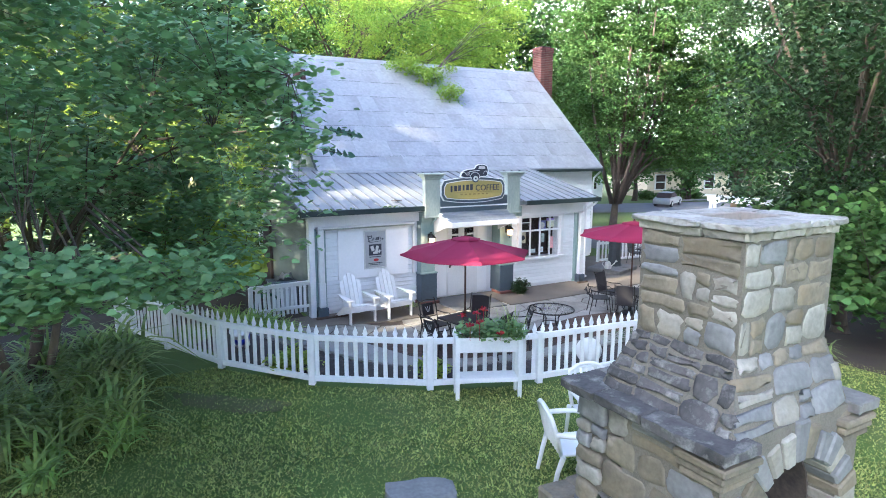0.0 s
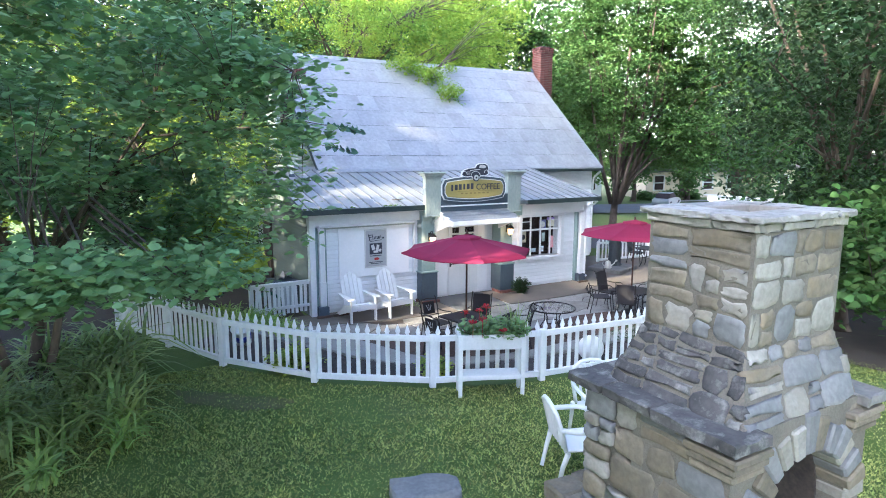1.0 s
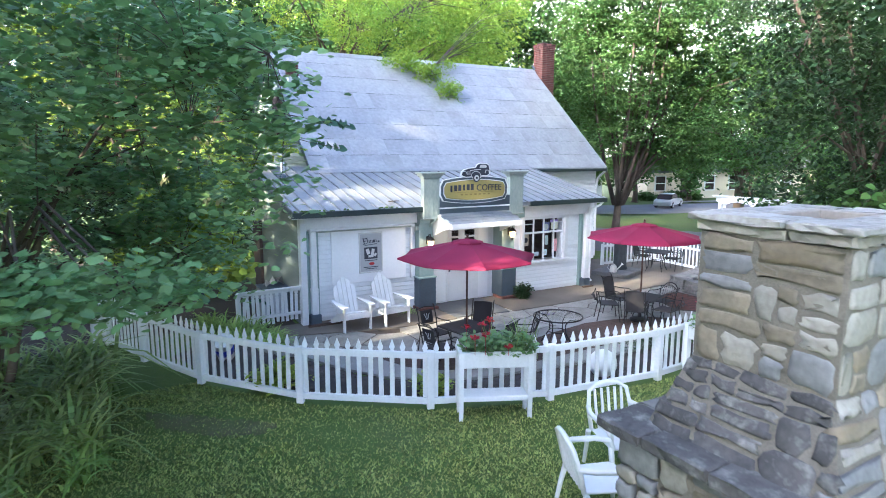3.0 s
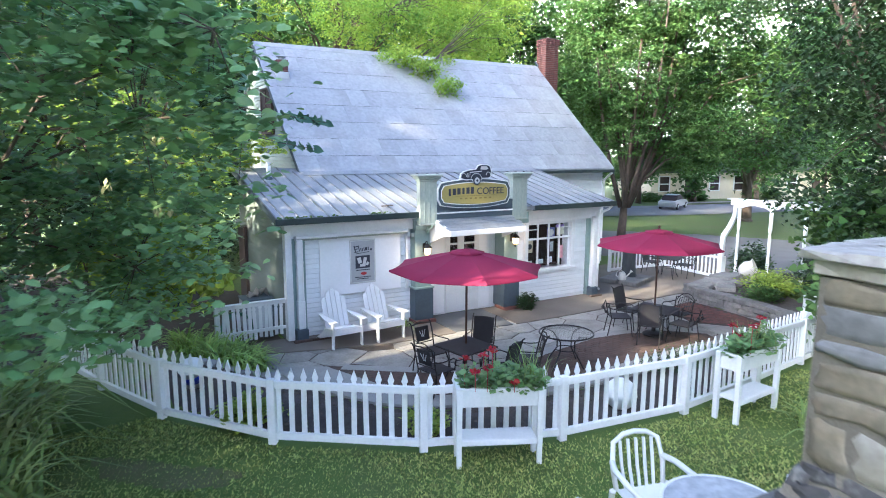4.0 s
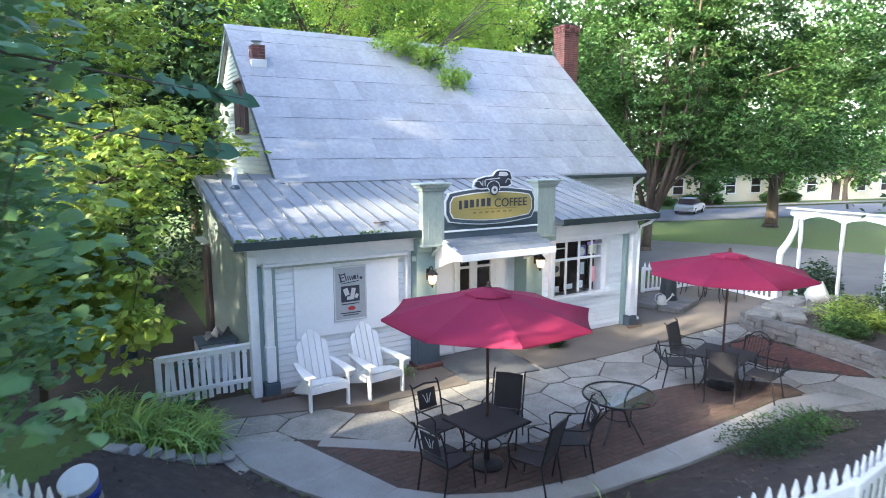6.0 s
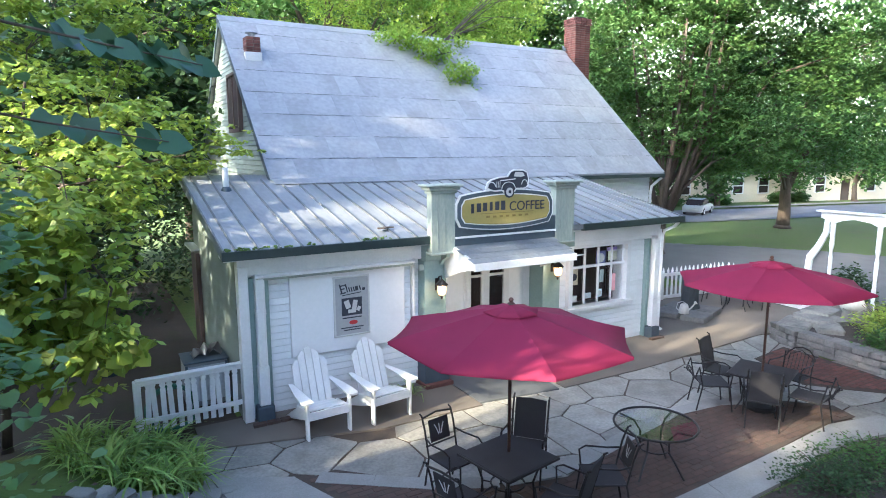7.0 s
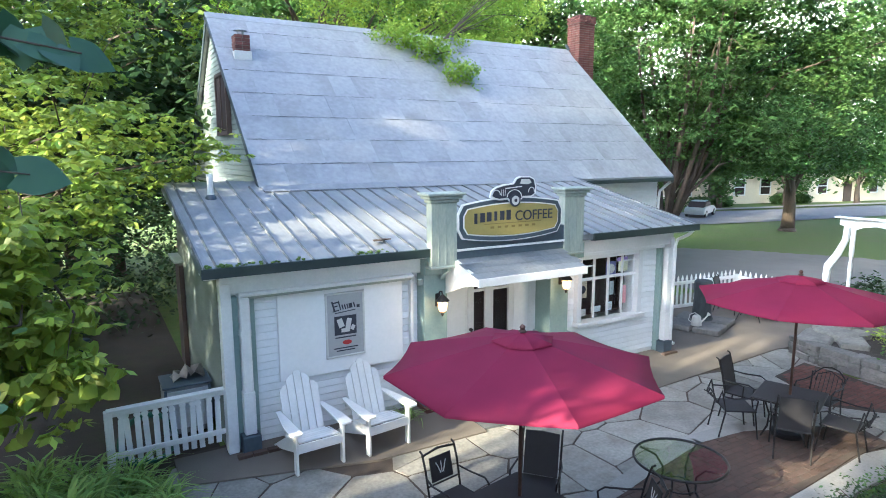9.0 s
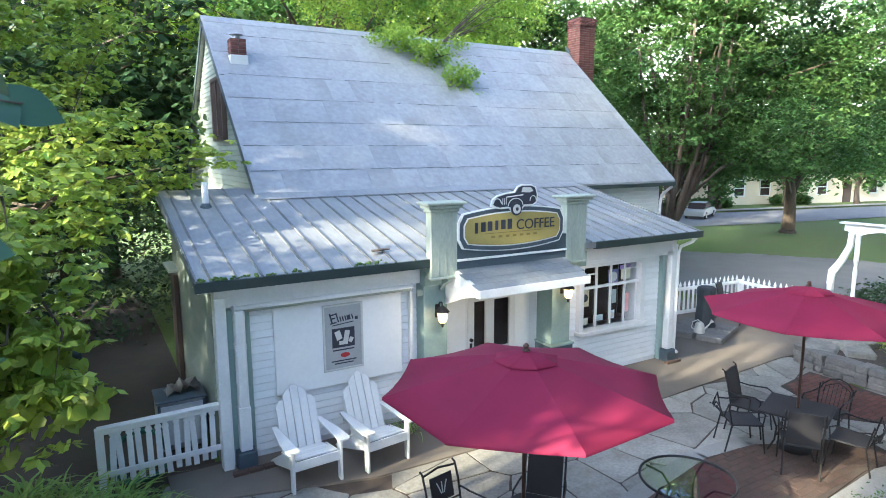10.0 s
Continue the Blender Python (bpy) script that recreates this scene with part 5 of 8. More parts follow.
TILT1 = math.atan2(-4.25 + 3.53, 2.38 - 2.22)
square_table(1.97, -3.93, radians(10))
square_table(7.30, -3.64, radians(20), 0.86, 0.63)
rt = thing("round_table", "round patio table with dark rim and glass top", "table", (4.20, -4.14, 0.0), 0.3)
bm = bmesh.new(); lathe(bm, [(0.52, 0.655), (0.52, 0.665)], 40); part("glass_top", bm, TABLEGLASS, rt, "clear glass top")
bm = bmesh.new(); pts = [(0.53 * math.cos(a), 0.53 * math.sin(a), 0.66) for a in (2 * math.pi * k / 48 for k in range(49))]; tube(bm, pts, 0.016, 8, caps=False); part("rim", bm, IRON, rt)
for k in range(4):
    a = math.pi / 2 * k
    c, s = math.cos(a), math.sin(a)
    bm = bmesh.new(); tube(bm, [(0.50 * c, 0.50 * s, 0.65), (0.30 * c, 0.30 * s, 0.62), (0.20 * c, 0.20 * s, 0.50), (0.20 * c, 0.20 * s, 0.32), (0.30 * c, 0.30 * s, 0.18), (0.42 * c, 0.42 * s, 0.0)], 0.014, 6); part("leg", bm, IRON, rt)
bm = bmesh.new(); tube(bm, [(0.2 * math.cos(a), 0.2 * math.sin(a), 0.33) for a in (2 * math.pi * k / 20 for k in range(21))], 0.010, 6, caps=False); part("ring_brace", bm, IRON, rt)


def iron_chair(style):
    """A wrought iron armchair facing +y; style: sling, panel or arch."""
    c = thing("patio_chair", {"sling": "black iron armchair with dark sling back", "panel": "black iron armchair with a leaf motif in its framed back", "arch": "black iron armchair with scrolled arched back", "mesh": "low black iron armchair with mesh seat"}[style], "chair", (0, 0, 0), 0, "iron chairs round the tables")
    bm = bmesh.new(); box(bm, 0, 0.02, 0.43, 0.46, 0.44, 0.018, 0.006); part("seat", bm, SLING, c)
    bm = bmesh.new()
    tube(bm, [(-0.23, -0.20, 0.43), (0.23, -0.20, 0.43), (0.24, 0.24, 0.43), (-0.24, 0.24, 0.43), (-0.23, -0.20, 0.43)], 0.012, 6); part("seat_frame", bm, IRON, c)
    H = {"sling": 0.96, "panel": 0.92, "arch": 0.72, "mesh": 0.56}[style]
    for s in (-1, 1):
        bm = bmesh.new(); tube(bm, [(s * 0.23, -0.28, 0.0), (s * 0.23, -0.20, 0.42), (s * 0.235, -0.27, 0.75), (s * 0.235, -0.33, H), (s * 0.235, -0.37, H + 0.02)], 0.013, 6); part("leg", bm, IRON, c)
        bm = bmesh.new(); tube(bm, [(s * 0.25, 0.28, 0.0), (s * 0.25, 0.22, 0.42), (s * 0.27, 0.24, 0.62), (s * 0.28, 0.16, 0.66), (s * 0.27, -0.10, 0.64), (s * 0.24, -0.24, 0.66)], 0.012, 6); part("leg", bm, IRON, c)
    if style == "sling":
        bm = bmesh.new(); prism(bm, [(-0.205, 0.45), (0.205, 0.45), (0.205, H), (0, H + 0.015), (-0.205, H)], -0.01, 0.01, "y")
        bmesh.ops.transform(bm, matrix=Matrix.Translation((0, -0.20, 0.45)) @ Matrix.Rotation(radians(14), 4, "X") @ Matrix.Translation((0, 0, -0.45)), verts=bm.verts); part("backrest", bm, SLING, c)
    elif style == "panel":
        bm = bmesh.new(); tube(bm, [(-0.235, -0.33, H - 0.03), (0, -0.345, H + 0.0), (0.235, -0.33, H - 0.03)], 0.013, 6); part("back_rail", bm, IRON, c)
        bm = bmesh.new(); tube(bm, [(-0.235, -0.24, 0.55), (0.235, -0.24, 0.55)], 0.011, 6); part("back_rail", bm, IRON, c)
        bm = bmesh.new(); prism(bm, [(-0.155, 0.58), (0.155, 0.58), (0.155, H - 0.06), (-0.155, H - 0.06)], -0.006, 0.006, "y")
        bmesh.ops.transform(bm, matrix=Matrix.Translation((0, -0.215, 0.45)) @ Matrix.Rotation(radians(13), 4, "X") @ Matrix.Translation((0, 0, -0.45)), verts=bm.verts); bp = part("backrest", bm, SLING, c)
        bm = bmesh.new()
        for x0, x1 in ((0, 0), (-0.05, -0.02), (0.05, 0.02)):
            tube(bm, [(x1, 0.0, 0.66), (x0, 0.0, 0.74), (x0 * 1.5, 0.0, 0.79)], 0.011, 5)
        bmesh.ops.transform(bm, matrix=Matrix.Translation((0, -0.215, 0.45)) @ Matrix.Rotation(radians(13), 4, "X") @ Matrix.Translation((0, 0, -0.45)), verts=bm.verts); part("leaf_motif", bm, PALE, bp)
    else:
        bm = bmesh.new(); tube(bm, [(-0.235, -0.30, 0.66), (-0.22, -0.33, H), (-0.12, -0.35, H + 0.10), (0, -0.36, H + 0.13), (0.12, -0.35, H + 0.10), (0.22, -0.33, H), (0.235, -0.30, 0.66)], 0.012, 6); part("back_hoop", bm, IRON, c)
        bm = bmesh.new(); tube(bm, [(-0.20, -0.30, 0.60), (-0.18, -0.33, H - 0.02), (0, -0.35, H + 0.07), (0.18, -0.33, H - 0.02), (0.20, -0.30, 0.60)], 0.009, 5); part("inner_hoop", bm, IRON, c)
        for k in range(7):
            x = -0.18 + 0.06 * k
            bm = bmesh.new(); tube(bm, [(x, -0.22, 0.45), (x, -0.34, H + 0.05 * (1 - (x / 0.2) ** 2))], 0.006, 4); part("back_bar", bm, IRON, c)
    return c


def seat_at(c, x, y, rz):
    return copy_thing(c, pose(x, y, 0.0, 0, 0, rz))


masters = {s: iron_chair(s) for s in ("sling", "panel", "arch", "mesh")}
masters["panel"].matrix_basis = pose(1.66, -3.20, 0, 0, 0, 190)
seat_at(masters["panel"], 1.25, -4.10, 285)
seat_at(masters["sling"], 2.62, -3.42, 130)
masters["sling"].matrix_basis = pose(2.25, -4.62, 0, 0, 0, 25)
seat_at(masters["panel"], 2.98, -4.46, 60)
seat_at(masters["sling"], 7.28, -2.90, 195)
seat_at(masters["sling"], 6.74, -4.02, 305)
masters["mesh"].matrix_basis = pose(6.66, -3.16, 0, 0, 0, 235)
masters["arch"].matrix_basis = pose(8.08, -3.66, 0, 0, 0, 95)
seat_at(masters["mesh"], 7.42, -4.36, 15)


def adirondack():
    c = thing("adirondack_chair", "white painted wooden adirondack chair against the wall", "chair", (0, 0, 0), 0, "adirondack chairs")
    # front at -y
    for k in range(6):
        bm = bmesh.new(); y = -0.36 + k * 0.095; box(bm, 0, y, 0.40 - k * 0.022, 0.54, 0.085, 0.02, 0.004, rot=Matrix.Rotation(radians(-12), 3, "X")); part("seat_slat", bm, WHITE, c)
    heights = [0.68, 0.80, 0.84, 0.80, 0.68]
    for k in range(5):
        x = -0.216 + k * 0.108
        bm = bmesh.new()
        lo, hi = (0.07, 0.0) if k < 2 else ((0.015, 0.015) if k == 2 else (0.0, 0.07))
        prism(bm, [(-0.046, 0.0), (0.046, 0.0), (0.050, heights[k] - hi), (0.0, heights[k] + (0.012 if k == 2 else 0.004 - 0.2 * max(lo, hi))), (-0.050, heights[k] - lo)], -0.009, 0.009, "y")
        bmesh.ops.transform(bm, matrix=Matrix.Translation((x, 0.10, 0.27)) @ Matrix.Rotation(radians(-20), 4, "X"), verts=bm.verts)
        part("back_slat", bm, WHITE, c)
    for s in (-1, 1):
        bm = bmesh.new(); box(bm, s * 0.31, -0.40, 0.28, 0.035, 0.09, 0.56, 0.005); part("front_leg", bm, WHITE, c)
        bm = bmesh.new(); prism(bm, [(-0.40, 0.40), (-0.40, 0.28), (0.46, 0.0), (0.56, 0.0), (0.30, 0.16), (0.0, 0.34)], s * 0.28 - 0.012, s * 0.28 + 0.012, "x"); part("stringer", bm, WHITE, c)
        bm = bmesh.new(); prism(bm, [(s * 0.25, -0.50), (s * 0.27, -0.53), (s * 0.38, -0.53), (s * 0.41, -0.48), (s * 0.40, -0.2), (s * 0.33, 0.30), (s * 0.27, 0.30)], 0.56, 0.582); part("armrest", bm, WHITE, c)
    bm = bmesh.new(); box(bm, 0, 0.24, 0.50, 0.62, 0.03, 0.07, 0.004); part("back_rail", bm, WHITE, c)
    bm = bmesh.new(); box(bm, 0, -0.425, 0.34, 0.60, 0.022, 0.12, 0.004); part("apron", bm, WHITE, c)
    return c


ad = adirondack()
ad.matrix_basis = pose(0.78, -0.60, 0.02, 0, 0, 3) @ Matrix.Scale(1.07, 4)
copy_thing(ad, pose(1.79, -0.58, 0.02, 0, 0, 7))


# ---- planters on the fence ----
def leaf_fan(bm, x, y, z, n, spread, size, rnd, up=0.5):
    for _ in range(n):
        a = rnd.uniform(0, 6.28)
        d = rnd.random() ** 0.5 * spread
        c = Vector((x + d * math.cos(a), y + d * math.sin(a), z + rnd.uniform(0, up) * (1 - 0.5 * d / spread)))
        t = Vector((math.cos(a) + rnd.gauss(0, .5), math.sin(a) + rnd.gauss(0, .5), rnd.uniform(-0.3, 0.7))).normalized() * size * rnd.uniform(0.6, 1.3)
        s = t.cross(Vector((rnd.gauss(0, .4), rnd.gauss(0, .4), 1))).normalized() * t.length * 0.42
        v = [bm.verts.new(c - t * 0.5), bm.verts.new(c + s), bm.verts.new(c + t * 0.55), bm.verts.new(c - s)]
        bm.faces.new(v)


def blade_tuft(bm, x, y, z, n, length, rnd, width=0.022, spread=0.12, lean=0.8):
    for _ in range(n):
        a = rnd.uniform(0, 6.28)
        L = length * rnd.uniform(0.6, 1.15)
        o = Vector((x + rnd.gauss(0, spread), y + rnd.gauss(0, spread), z))
        d = Vector((math.cos(a), math.sin(a), 0))
        sd = Vector((-d.y, d.x, 0)) * width * rnd.uniform(0.6, 1.2)
        le = lean * rnd.uniform(0.4, 1.3)
        prev = None
        for i in range(5):
            t = i / 4
            p = o + d * (L * le * t * t * 0.75 + 0.03 * t) + Vector((0, 0, L * (t * (1.05 - 0.55 * le * t * t))))
            w = sd * (1 - t) ** 0.6 if i < 4 else sd * 0.02
            q = (bm.verts.new(p - w), bm.verts.new(p + w))
            if prev:
                bm.faces.new((prev[0], prev[1], q[1], q[0]))
            prev = q


def planter(x, y, rz, seed, tall):
    z = ground_z(x, y)
    p = thing("planter_table", "white wooden planter box on legs full of red geraniums", "planter", (x, y, z), rz, "planter boxes at the fence")
    W, D = 0.455, 0.145
    for nm, sx, sy, w, d in (("front_board", 0, -D, 2 * W - 0.06, 0.024), ("back_board", 0, D, 2 * W - 0.06, 0.024), ("end_board", -W, 0, 0.024, 2 * D - 0.06), ("end_board", W, 0, 0.024, 2 * D - 0.06)):
        bm = bmesh.new(); box(bm, sx, sy, 0.80, w, d, 0.20, 0.005); part(nm, bm, WHITE, p)
    bm = bmesh.new(); box(bm, 0, 0, 0.71, 2 * W - 0.05, 2 * D - 0.03, 0.02); part("bottom_board", bm, WHITE, p)
    for sx, sy, w, d in ((0, -D, 2 * W + 0.07, 0.05), (0, D, 2 * W + 0.07, 0.05), (-W - 0.01, 0, 0.05, 2 * D - 0.06), (W + 0.01, 0, 0.05, 2 * D - 0.06)):
        bm = bmesh.new(); box(bm, sx, sy, 0.908, w, d, 0.022, 0.004); part("lip", bm, WHITE, p)
    for sx in (-1, 1):
        for sy in (-1, 1):
            bm = bmesh.new()
            prism(bm, [(sx * W - 0.035, 0.90), (sx * W + 0.035, 0.90), (sx * W + 0.026, -0.02), (sx * W - 0.026, -0.02)], sy * D - 0.03, sy * D + 0.03, "y"); part("leg", bm, WHITE, p)
    bm = bmesh.new(); box(bm, 0, 0, 0.30, 2 * W - 0.06, 2 * D, 0.025, 0.004); part("shelf", bm, WHITE, p)
    for sy in (-D, D):
        bm = bmesh.new(); box(bm, 0, sy, 0.275, 2 * W - 0.06, 0.02, 0.06, 0.003); part("stretcher", bm, WHITE, p)
    rnd = random.Random(seed)
    bm = bmesh.new(); box(bm, 0, 0, 0.86, 0.87, 0.26, 0.03); part("soil", bm, MULCH, p)
    fl = thing("geranium", "leafy geraniums with red blooms in a white planter", "flowers", (x, y, z + 0.87), rz, "planter flowers")
    bm = bmesh.new()
    for k in range(26):
        leaf_fan(bm, rnd.uniform(-0.44, 0.44), rnd.uniform(-0.13, 0.12), 0.0, 30, 0.15, 0.085, rnd, 0.34)
    part("foliage", bm, LEAF_REDBUD, fl)
    bm = bmesh.new(); blade_tuft(bm, 0.40 if not tall else 0.1, 0, 0, 40, 0.5, rnd, 0.008, 0.10, 0.5); blade_tuft(bm, -0.1, 0.05, 0, 14, 0.45, rnd, 0.008, 0.06, 0.5); tagged(part("spike_grass", bm, LILY, fl), kind="stuff")
    for k in range(6):
        fx = rnd.choice((rnd.uniform(-0.48, -0.05), rnd.uniform(-0.4, 0.4)))
        fy, fz = rnd.uniform(-0.22, 0.12), rnd.uniform(0.12, 0.42)
        bm = bmesh.new(); leaf_fan(bm, fx, fy, fz, 22, 0.055, 0.05, rnd, 0.06); tube(bm, [(fx, fy, 0.02), (fx, fy, fz)], 0.004, 4); part("bloom", bm, REDPETAL, fl, "red geranium bloom")


planter(0.05, -7.675, radians(-25.4), 4, False)
planter(3.60, -8.37, radians(3.6), 9, True)


# ---- fireplace of stone ----
fp = thing("stone_fireplace", "tall outdoor fireplace of rough pale limestone with flat cap", "fireplace")
FX0, FX1, FY0, FY1 = -1.82, -0.37, -12.80, -11.62
SX0, SX1, SY0, SY1 = -1.48, -0.545, -12.61, -11.84
FG = ground_z(-1.1, -12.2) - 0.03
ARX, ARZ, ARR = -1.06, 1.90, 0.50


def stone(o, U, V, N, u0, u1, v0, v1, rnd, mat, proud=0.022, name="stone", skew=0.015):
    """One rough stone on a face: a knocked-off outline, a rounded shoulder and an uneven front."""
    if mat is STONE:
        mat = rnd.choice((STONE, STONE, STONEB, STONEC, STONEC))
    w, h = u1 - u0, v1 - v0
    c = min(w, h) * rnd.uniform(0.10, 0.24)
    out = []
    for (u, v) in ((u0 + c, v0), (u0 + w * 0.5, v0), (u1 - c, v0), (u1, v0 + c), (u1, v0 + h * 0.5), (u1, v1 - c), (u1 - c, v1), (u0 + w * 0.5, v1), (u0 + c, v1), (u0, v1 - c), (u0, v0 + h * 0.5), (u0, v0 + c)):
        out.append((u + rnd.uniform(-skew, skew), v + rnd.uniform(-skew, skew)))
    cu, cv = (u0 + u1) / 2, (v0 + v1) / 2
    bm = bmesh.new()
    d1 = proud * rnd.uniform(0.6, 1.25)

    def ring(k, d, rough=0.0):
        return [bm.verts.new(o + U * (cu + (u - cu) * k) + V * (cv + (v - cv) * k) + N * (d + rnd.uniform(-rough, rough))) for u, v in out]
    r0, r1, r2 = ring(1.0, -0.06), ring(0.985, d1 * 0.35, 0.003), ring(0.90, d1, 0.004)
    r3 = ring(0.5, d1 + rnd.uniform(-0.004, 0.006), 0.006)
    n = len(out)
    for a, b in ((r0, r1), (r1, r2), (r2, r3)):
        for k in range(n):
            bm.faces.new((a[k], a[(k + 1) % n], b[(k + 1) % n], b[k]))
    bm.faces.new(r3); bm.faces.new(list(reversed(r0)))
    return part(name, bm, mat, fp, "", True)


def stone_face(o, U, V, N, w0, w1, h, rnd, mat, row=0.17, length=0.30, hole=None, shift=0.0, proud=0.013):
    """Random rubble in rough courses over a face whose width goes from w0 at the foot to w1 at the top, centred."""
    o, U, V, N = Vector(o), Vector(U), Vector(V).normalized(), Vector(N).normalized()
    v = 0.0
    while v < h - 0.03:
        rh = row * rnd.uniform(0.62, 1.5)
        if h - (v + rh) < row * 0.55:
            rh = h - v
        t = (v + rh / 2) / h
        half = (w0 + (w1 - w0) * t) / 2
        u = -half
        while u < half - 0.02:
            L = length * rnd.uniform(0.42, 1.6)
            if half - (u + L) < length * 0.4:
                L = half - u
            parts = [(v, v + rh)]
            if rh > row * 0.95 and rnd.random() < 0.5:
                m = v + rh * rnd.uniform(0.4, 0.6)
                parts = [(v, m), (m, v + rh)]
            for (a, b) in parts:
                if hole and hole(u, u + L, a, b):
                    continue
                g = 0.009
                stone(o, U, V, N, u + g, u + L - g, a + g, b - g, rnd, mat, proud)
            u += L
        v += rh


frnd = random.Random(77)


def rough_slab(x0, x1, y0, y1, z0, z1):
    """A split slab with chipped, wavering edges."""
    b = bmesh.new()
    box(b, (x0 + x1) / 2, (y0 + y1) / 2, (z0 + z1) / 2, x1 - x0, y1 - y0, z1 - z0)
    bmesh.ops.bevel(b, geom=b.edges[:], offset=0.009, segments=1, affect="EDGES")
    bmesh.ops.subdivide_edges(b, edges=[e for e in b.edges if e.calc_length() > 0.08], cuts=4, use_grid_fill=True)
    for v in b.verts:
        v.co += Vector((frnd.uniform(-.009, .009), frnd.uniform(-.009, .009), frnd.uniform(-.0045, .0045)))
    return b


# cores: the body is hollowed by the arched firebox
bm = bmesh.new()
arch = [(ARX + ARR * math.cos(a), ARZ + ARR * math.sin(a)) for a in [math.pi * k / 14 for k in range(15)]]
prism(bm, [(FX0 - 0.006, FG - 0.1), (FX0 - 0.006, 2.66), (FX1 + 0.006, 2.66), (FX1 + 0.006, FG - 0.1), (ARX + ARR, FG - 0.1)] + arch + [(ARX - ARR, FG - 0.1)], FY0 - 0.006, FY0 + 0.72, "y")
part("body_core", bm, MORTAR, fp)
bm = bmesh.new(); box(bm, (FX0 + FX1) / 2, (FY0 + 0.72 + FY1 - 0.03) / 2, (FG + 2.5) / 2, FX1 - FX0 - 0.06, FY1 - 0.03 - FY0 - 0.72, 2.7 - FG); part("back_core", bm, MORTAR, fp)
bm = bmesh.new(); box(bm, ARX, FY0 + 0.70, (FG + ARZ + ARR) / 2, 2 * ARR, 0.03, ARZ + ARR - FG); part("firebox_back", bm, SOOT, fp, "sooty firebox back")
bm = bmesh.new()
ring_out = [(ARX + (ARR + 0.004) * math.cos(a), ARZ + (ARR + 0.004) * math.sin(a)) for a in [math.pi * k / 14 for k in range(15)]]
ring_in = [(ARX + (ARR - 0.02) * math.cos(a), ARZ + (ARR - 0.02) * math.sin(a)) for a in [math.pi * (14 - k) / 14 for k in range(15)]]
prism(bm, [(ARX + ARR + 0.004, FG - 0.05)] + ring_out + [(ARX - ARR - 0.004, FG - 0.05), (ARX - ARR + 0.02, FG - 0.05)] + ring_in + [(ARX + ARR - 0.02, FG - 0.05)], FY0 + 0.17, FY0 + 0.69, "y")
part("firebox_lining", bm, SOOT, fp, "smoke-blackened firebox lining")


def frustum(name, a, b, z0, z1, mat):
    m = bmesh.new()
    lo = [m.verts.new((x, y, z0)) for x, y in ((a[0], a[2]), (a[1], a[2]), (a[1], a[3]), (a[0], a[3]))]
    hi = [m.verts.new((x, y, z1)) for x, y in ((b[0], b[2]), (b[1], b[2]), (b[1], b[3]), (b[0], b[3]))]
    m.faces.new(list(reversed(lo))); m.faces.new(hi)
    for k in range(4):
        m.faces.new((lo[k], lo[(k + 1) % 4], hi[(k + 1) % 4], hi[k]))
    part(name, m, mat, fp)


HX0, HX1, HY0, HY1 = FX0 + 0.09, FX1 - 0.13, FY0 + 0.0, FY1 - 0.10      # foot of the sloping shoulder
SH0, SH1 = 2.645, 3.07
frustum("shoulder_core", (HX0 - 0.004, HX1 + 0.004, HY0 - 0.004, HY1 + 0.004), (SX0 - 0.006, SX1 + 0.006, SY0 - 0.006, SY1 + 0.006), SH0 - 0.03, SH1, MORTAR)
frustum("stack_core", (SX0 - 0.006, SX1 + 0.006, SY0 - 0.006, SY1 + 0.006), (SX0 - 0.006, SX1 + 0.006, SY0 - 0.006, SY1 + 0.006), SH1 - 0.02, 3.785, MORTAR)
# body faces


def in_arch(u0, u1, v0, v1):
    x0, x1, z0, z1 = (FX0 + FX1) / 2 + u0, (FX0 + FX1) / 2 + u1, FG + v0, FG + v1
    for x in (x0, (x0 + x1) / 2, x1):
        for z in (z0, (z0 + z1) / 2, z1):
            if z < ARZ and abs(x - ARX) < ARR + 0.05:
                return True
            if z >= ARZ and math.hypot(x - ARX, z - ARZ) < ARR + 0.235:
                return True
    return False


BH = 2.62 - FG
stone_face((FX0, (FY0 + FY1) / 2, FG), (0, -1, 0), (0, 0, 1), (-1, 0, 0), FY1 - FY0, FY1 - FY0, BH, frnd, STONE, 0.19, 0.30)
stone_face(((FX0 + FX1) / 2, FY0, FG), (1, 0, 0), (0, 0, 1), (0, -1, 0), FX1 - FX0, FX1 - FX0, BH, frnd, STONE, 0.17, 0.28, in_arch)
stone_face((FX1, (FY0 + FY1) / 2, FG), (0, 1, 0), (0, 0, 1), (1, 0, 0), FY1 - FY0, FY1 - FY0, BH, frnd, STONE, 0.24, 0.42)
stone_face(((FX0 + FX1) / 2, FY1, FG), (-1, 0, 0), (0, 0, 1), (0, 1, 0), FX1 - FX0, FX1 - FX0, BH, frnd, STONE, 0.24, 0.42)
# voussoirs round the arch
nv = 15
for k in range(nv):
    a0, a1 = math.pi * k / nv + 0.012, math.pi * (k + 1) / nv - 0.012
    ro = ARR + 0.22 + (0.05 if k == nv // 2 else frnd.uniform(-0.035, 0.025))
    bm = bmesh.new()
    ring = [(ARX + r * math.cos(a), ARZ + r * math.sin(a)) for r, a in ((ARR - 0.01, a0), (ro, a0), (ro, a1), (ARR - 0.01, a1))]
    prism(bm, ring, FY0 - 0.02 - frnd.uniform(0, 0.035), FY0 + 0.18, "y")
    bmesh.ops.bevel(bm, geom=bm.edges[:], offset=0.014, segments=1, affect="EDGES")
    part("voussoir", bm, frnd.choice((STONE, STONEC, STONEC, STONEB)), fp)
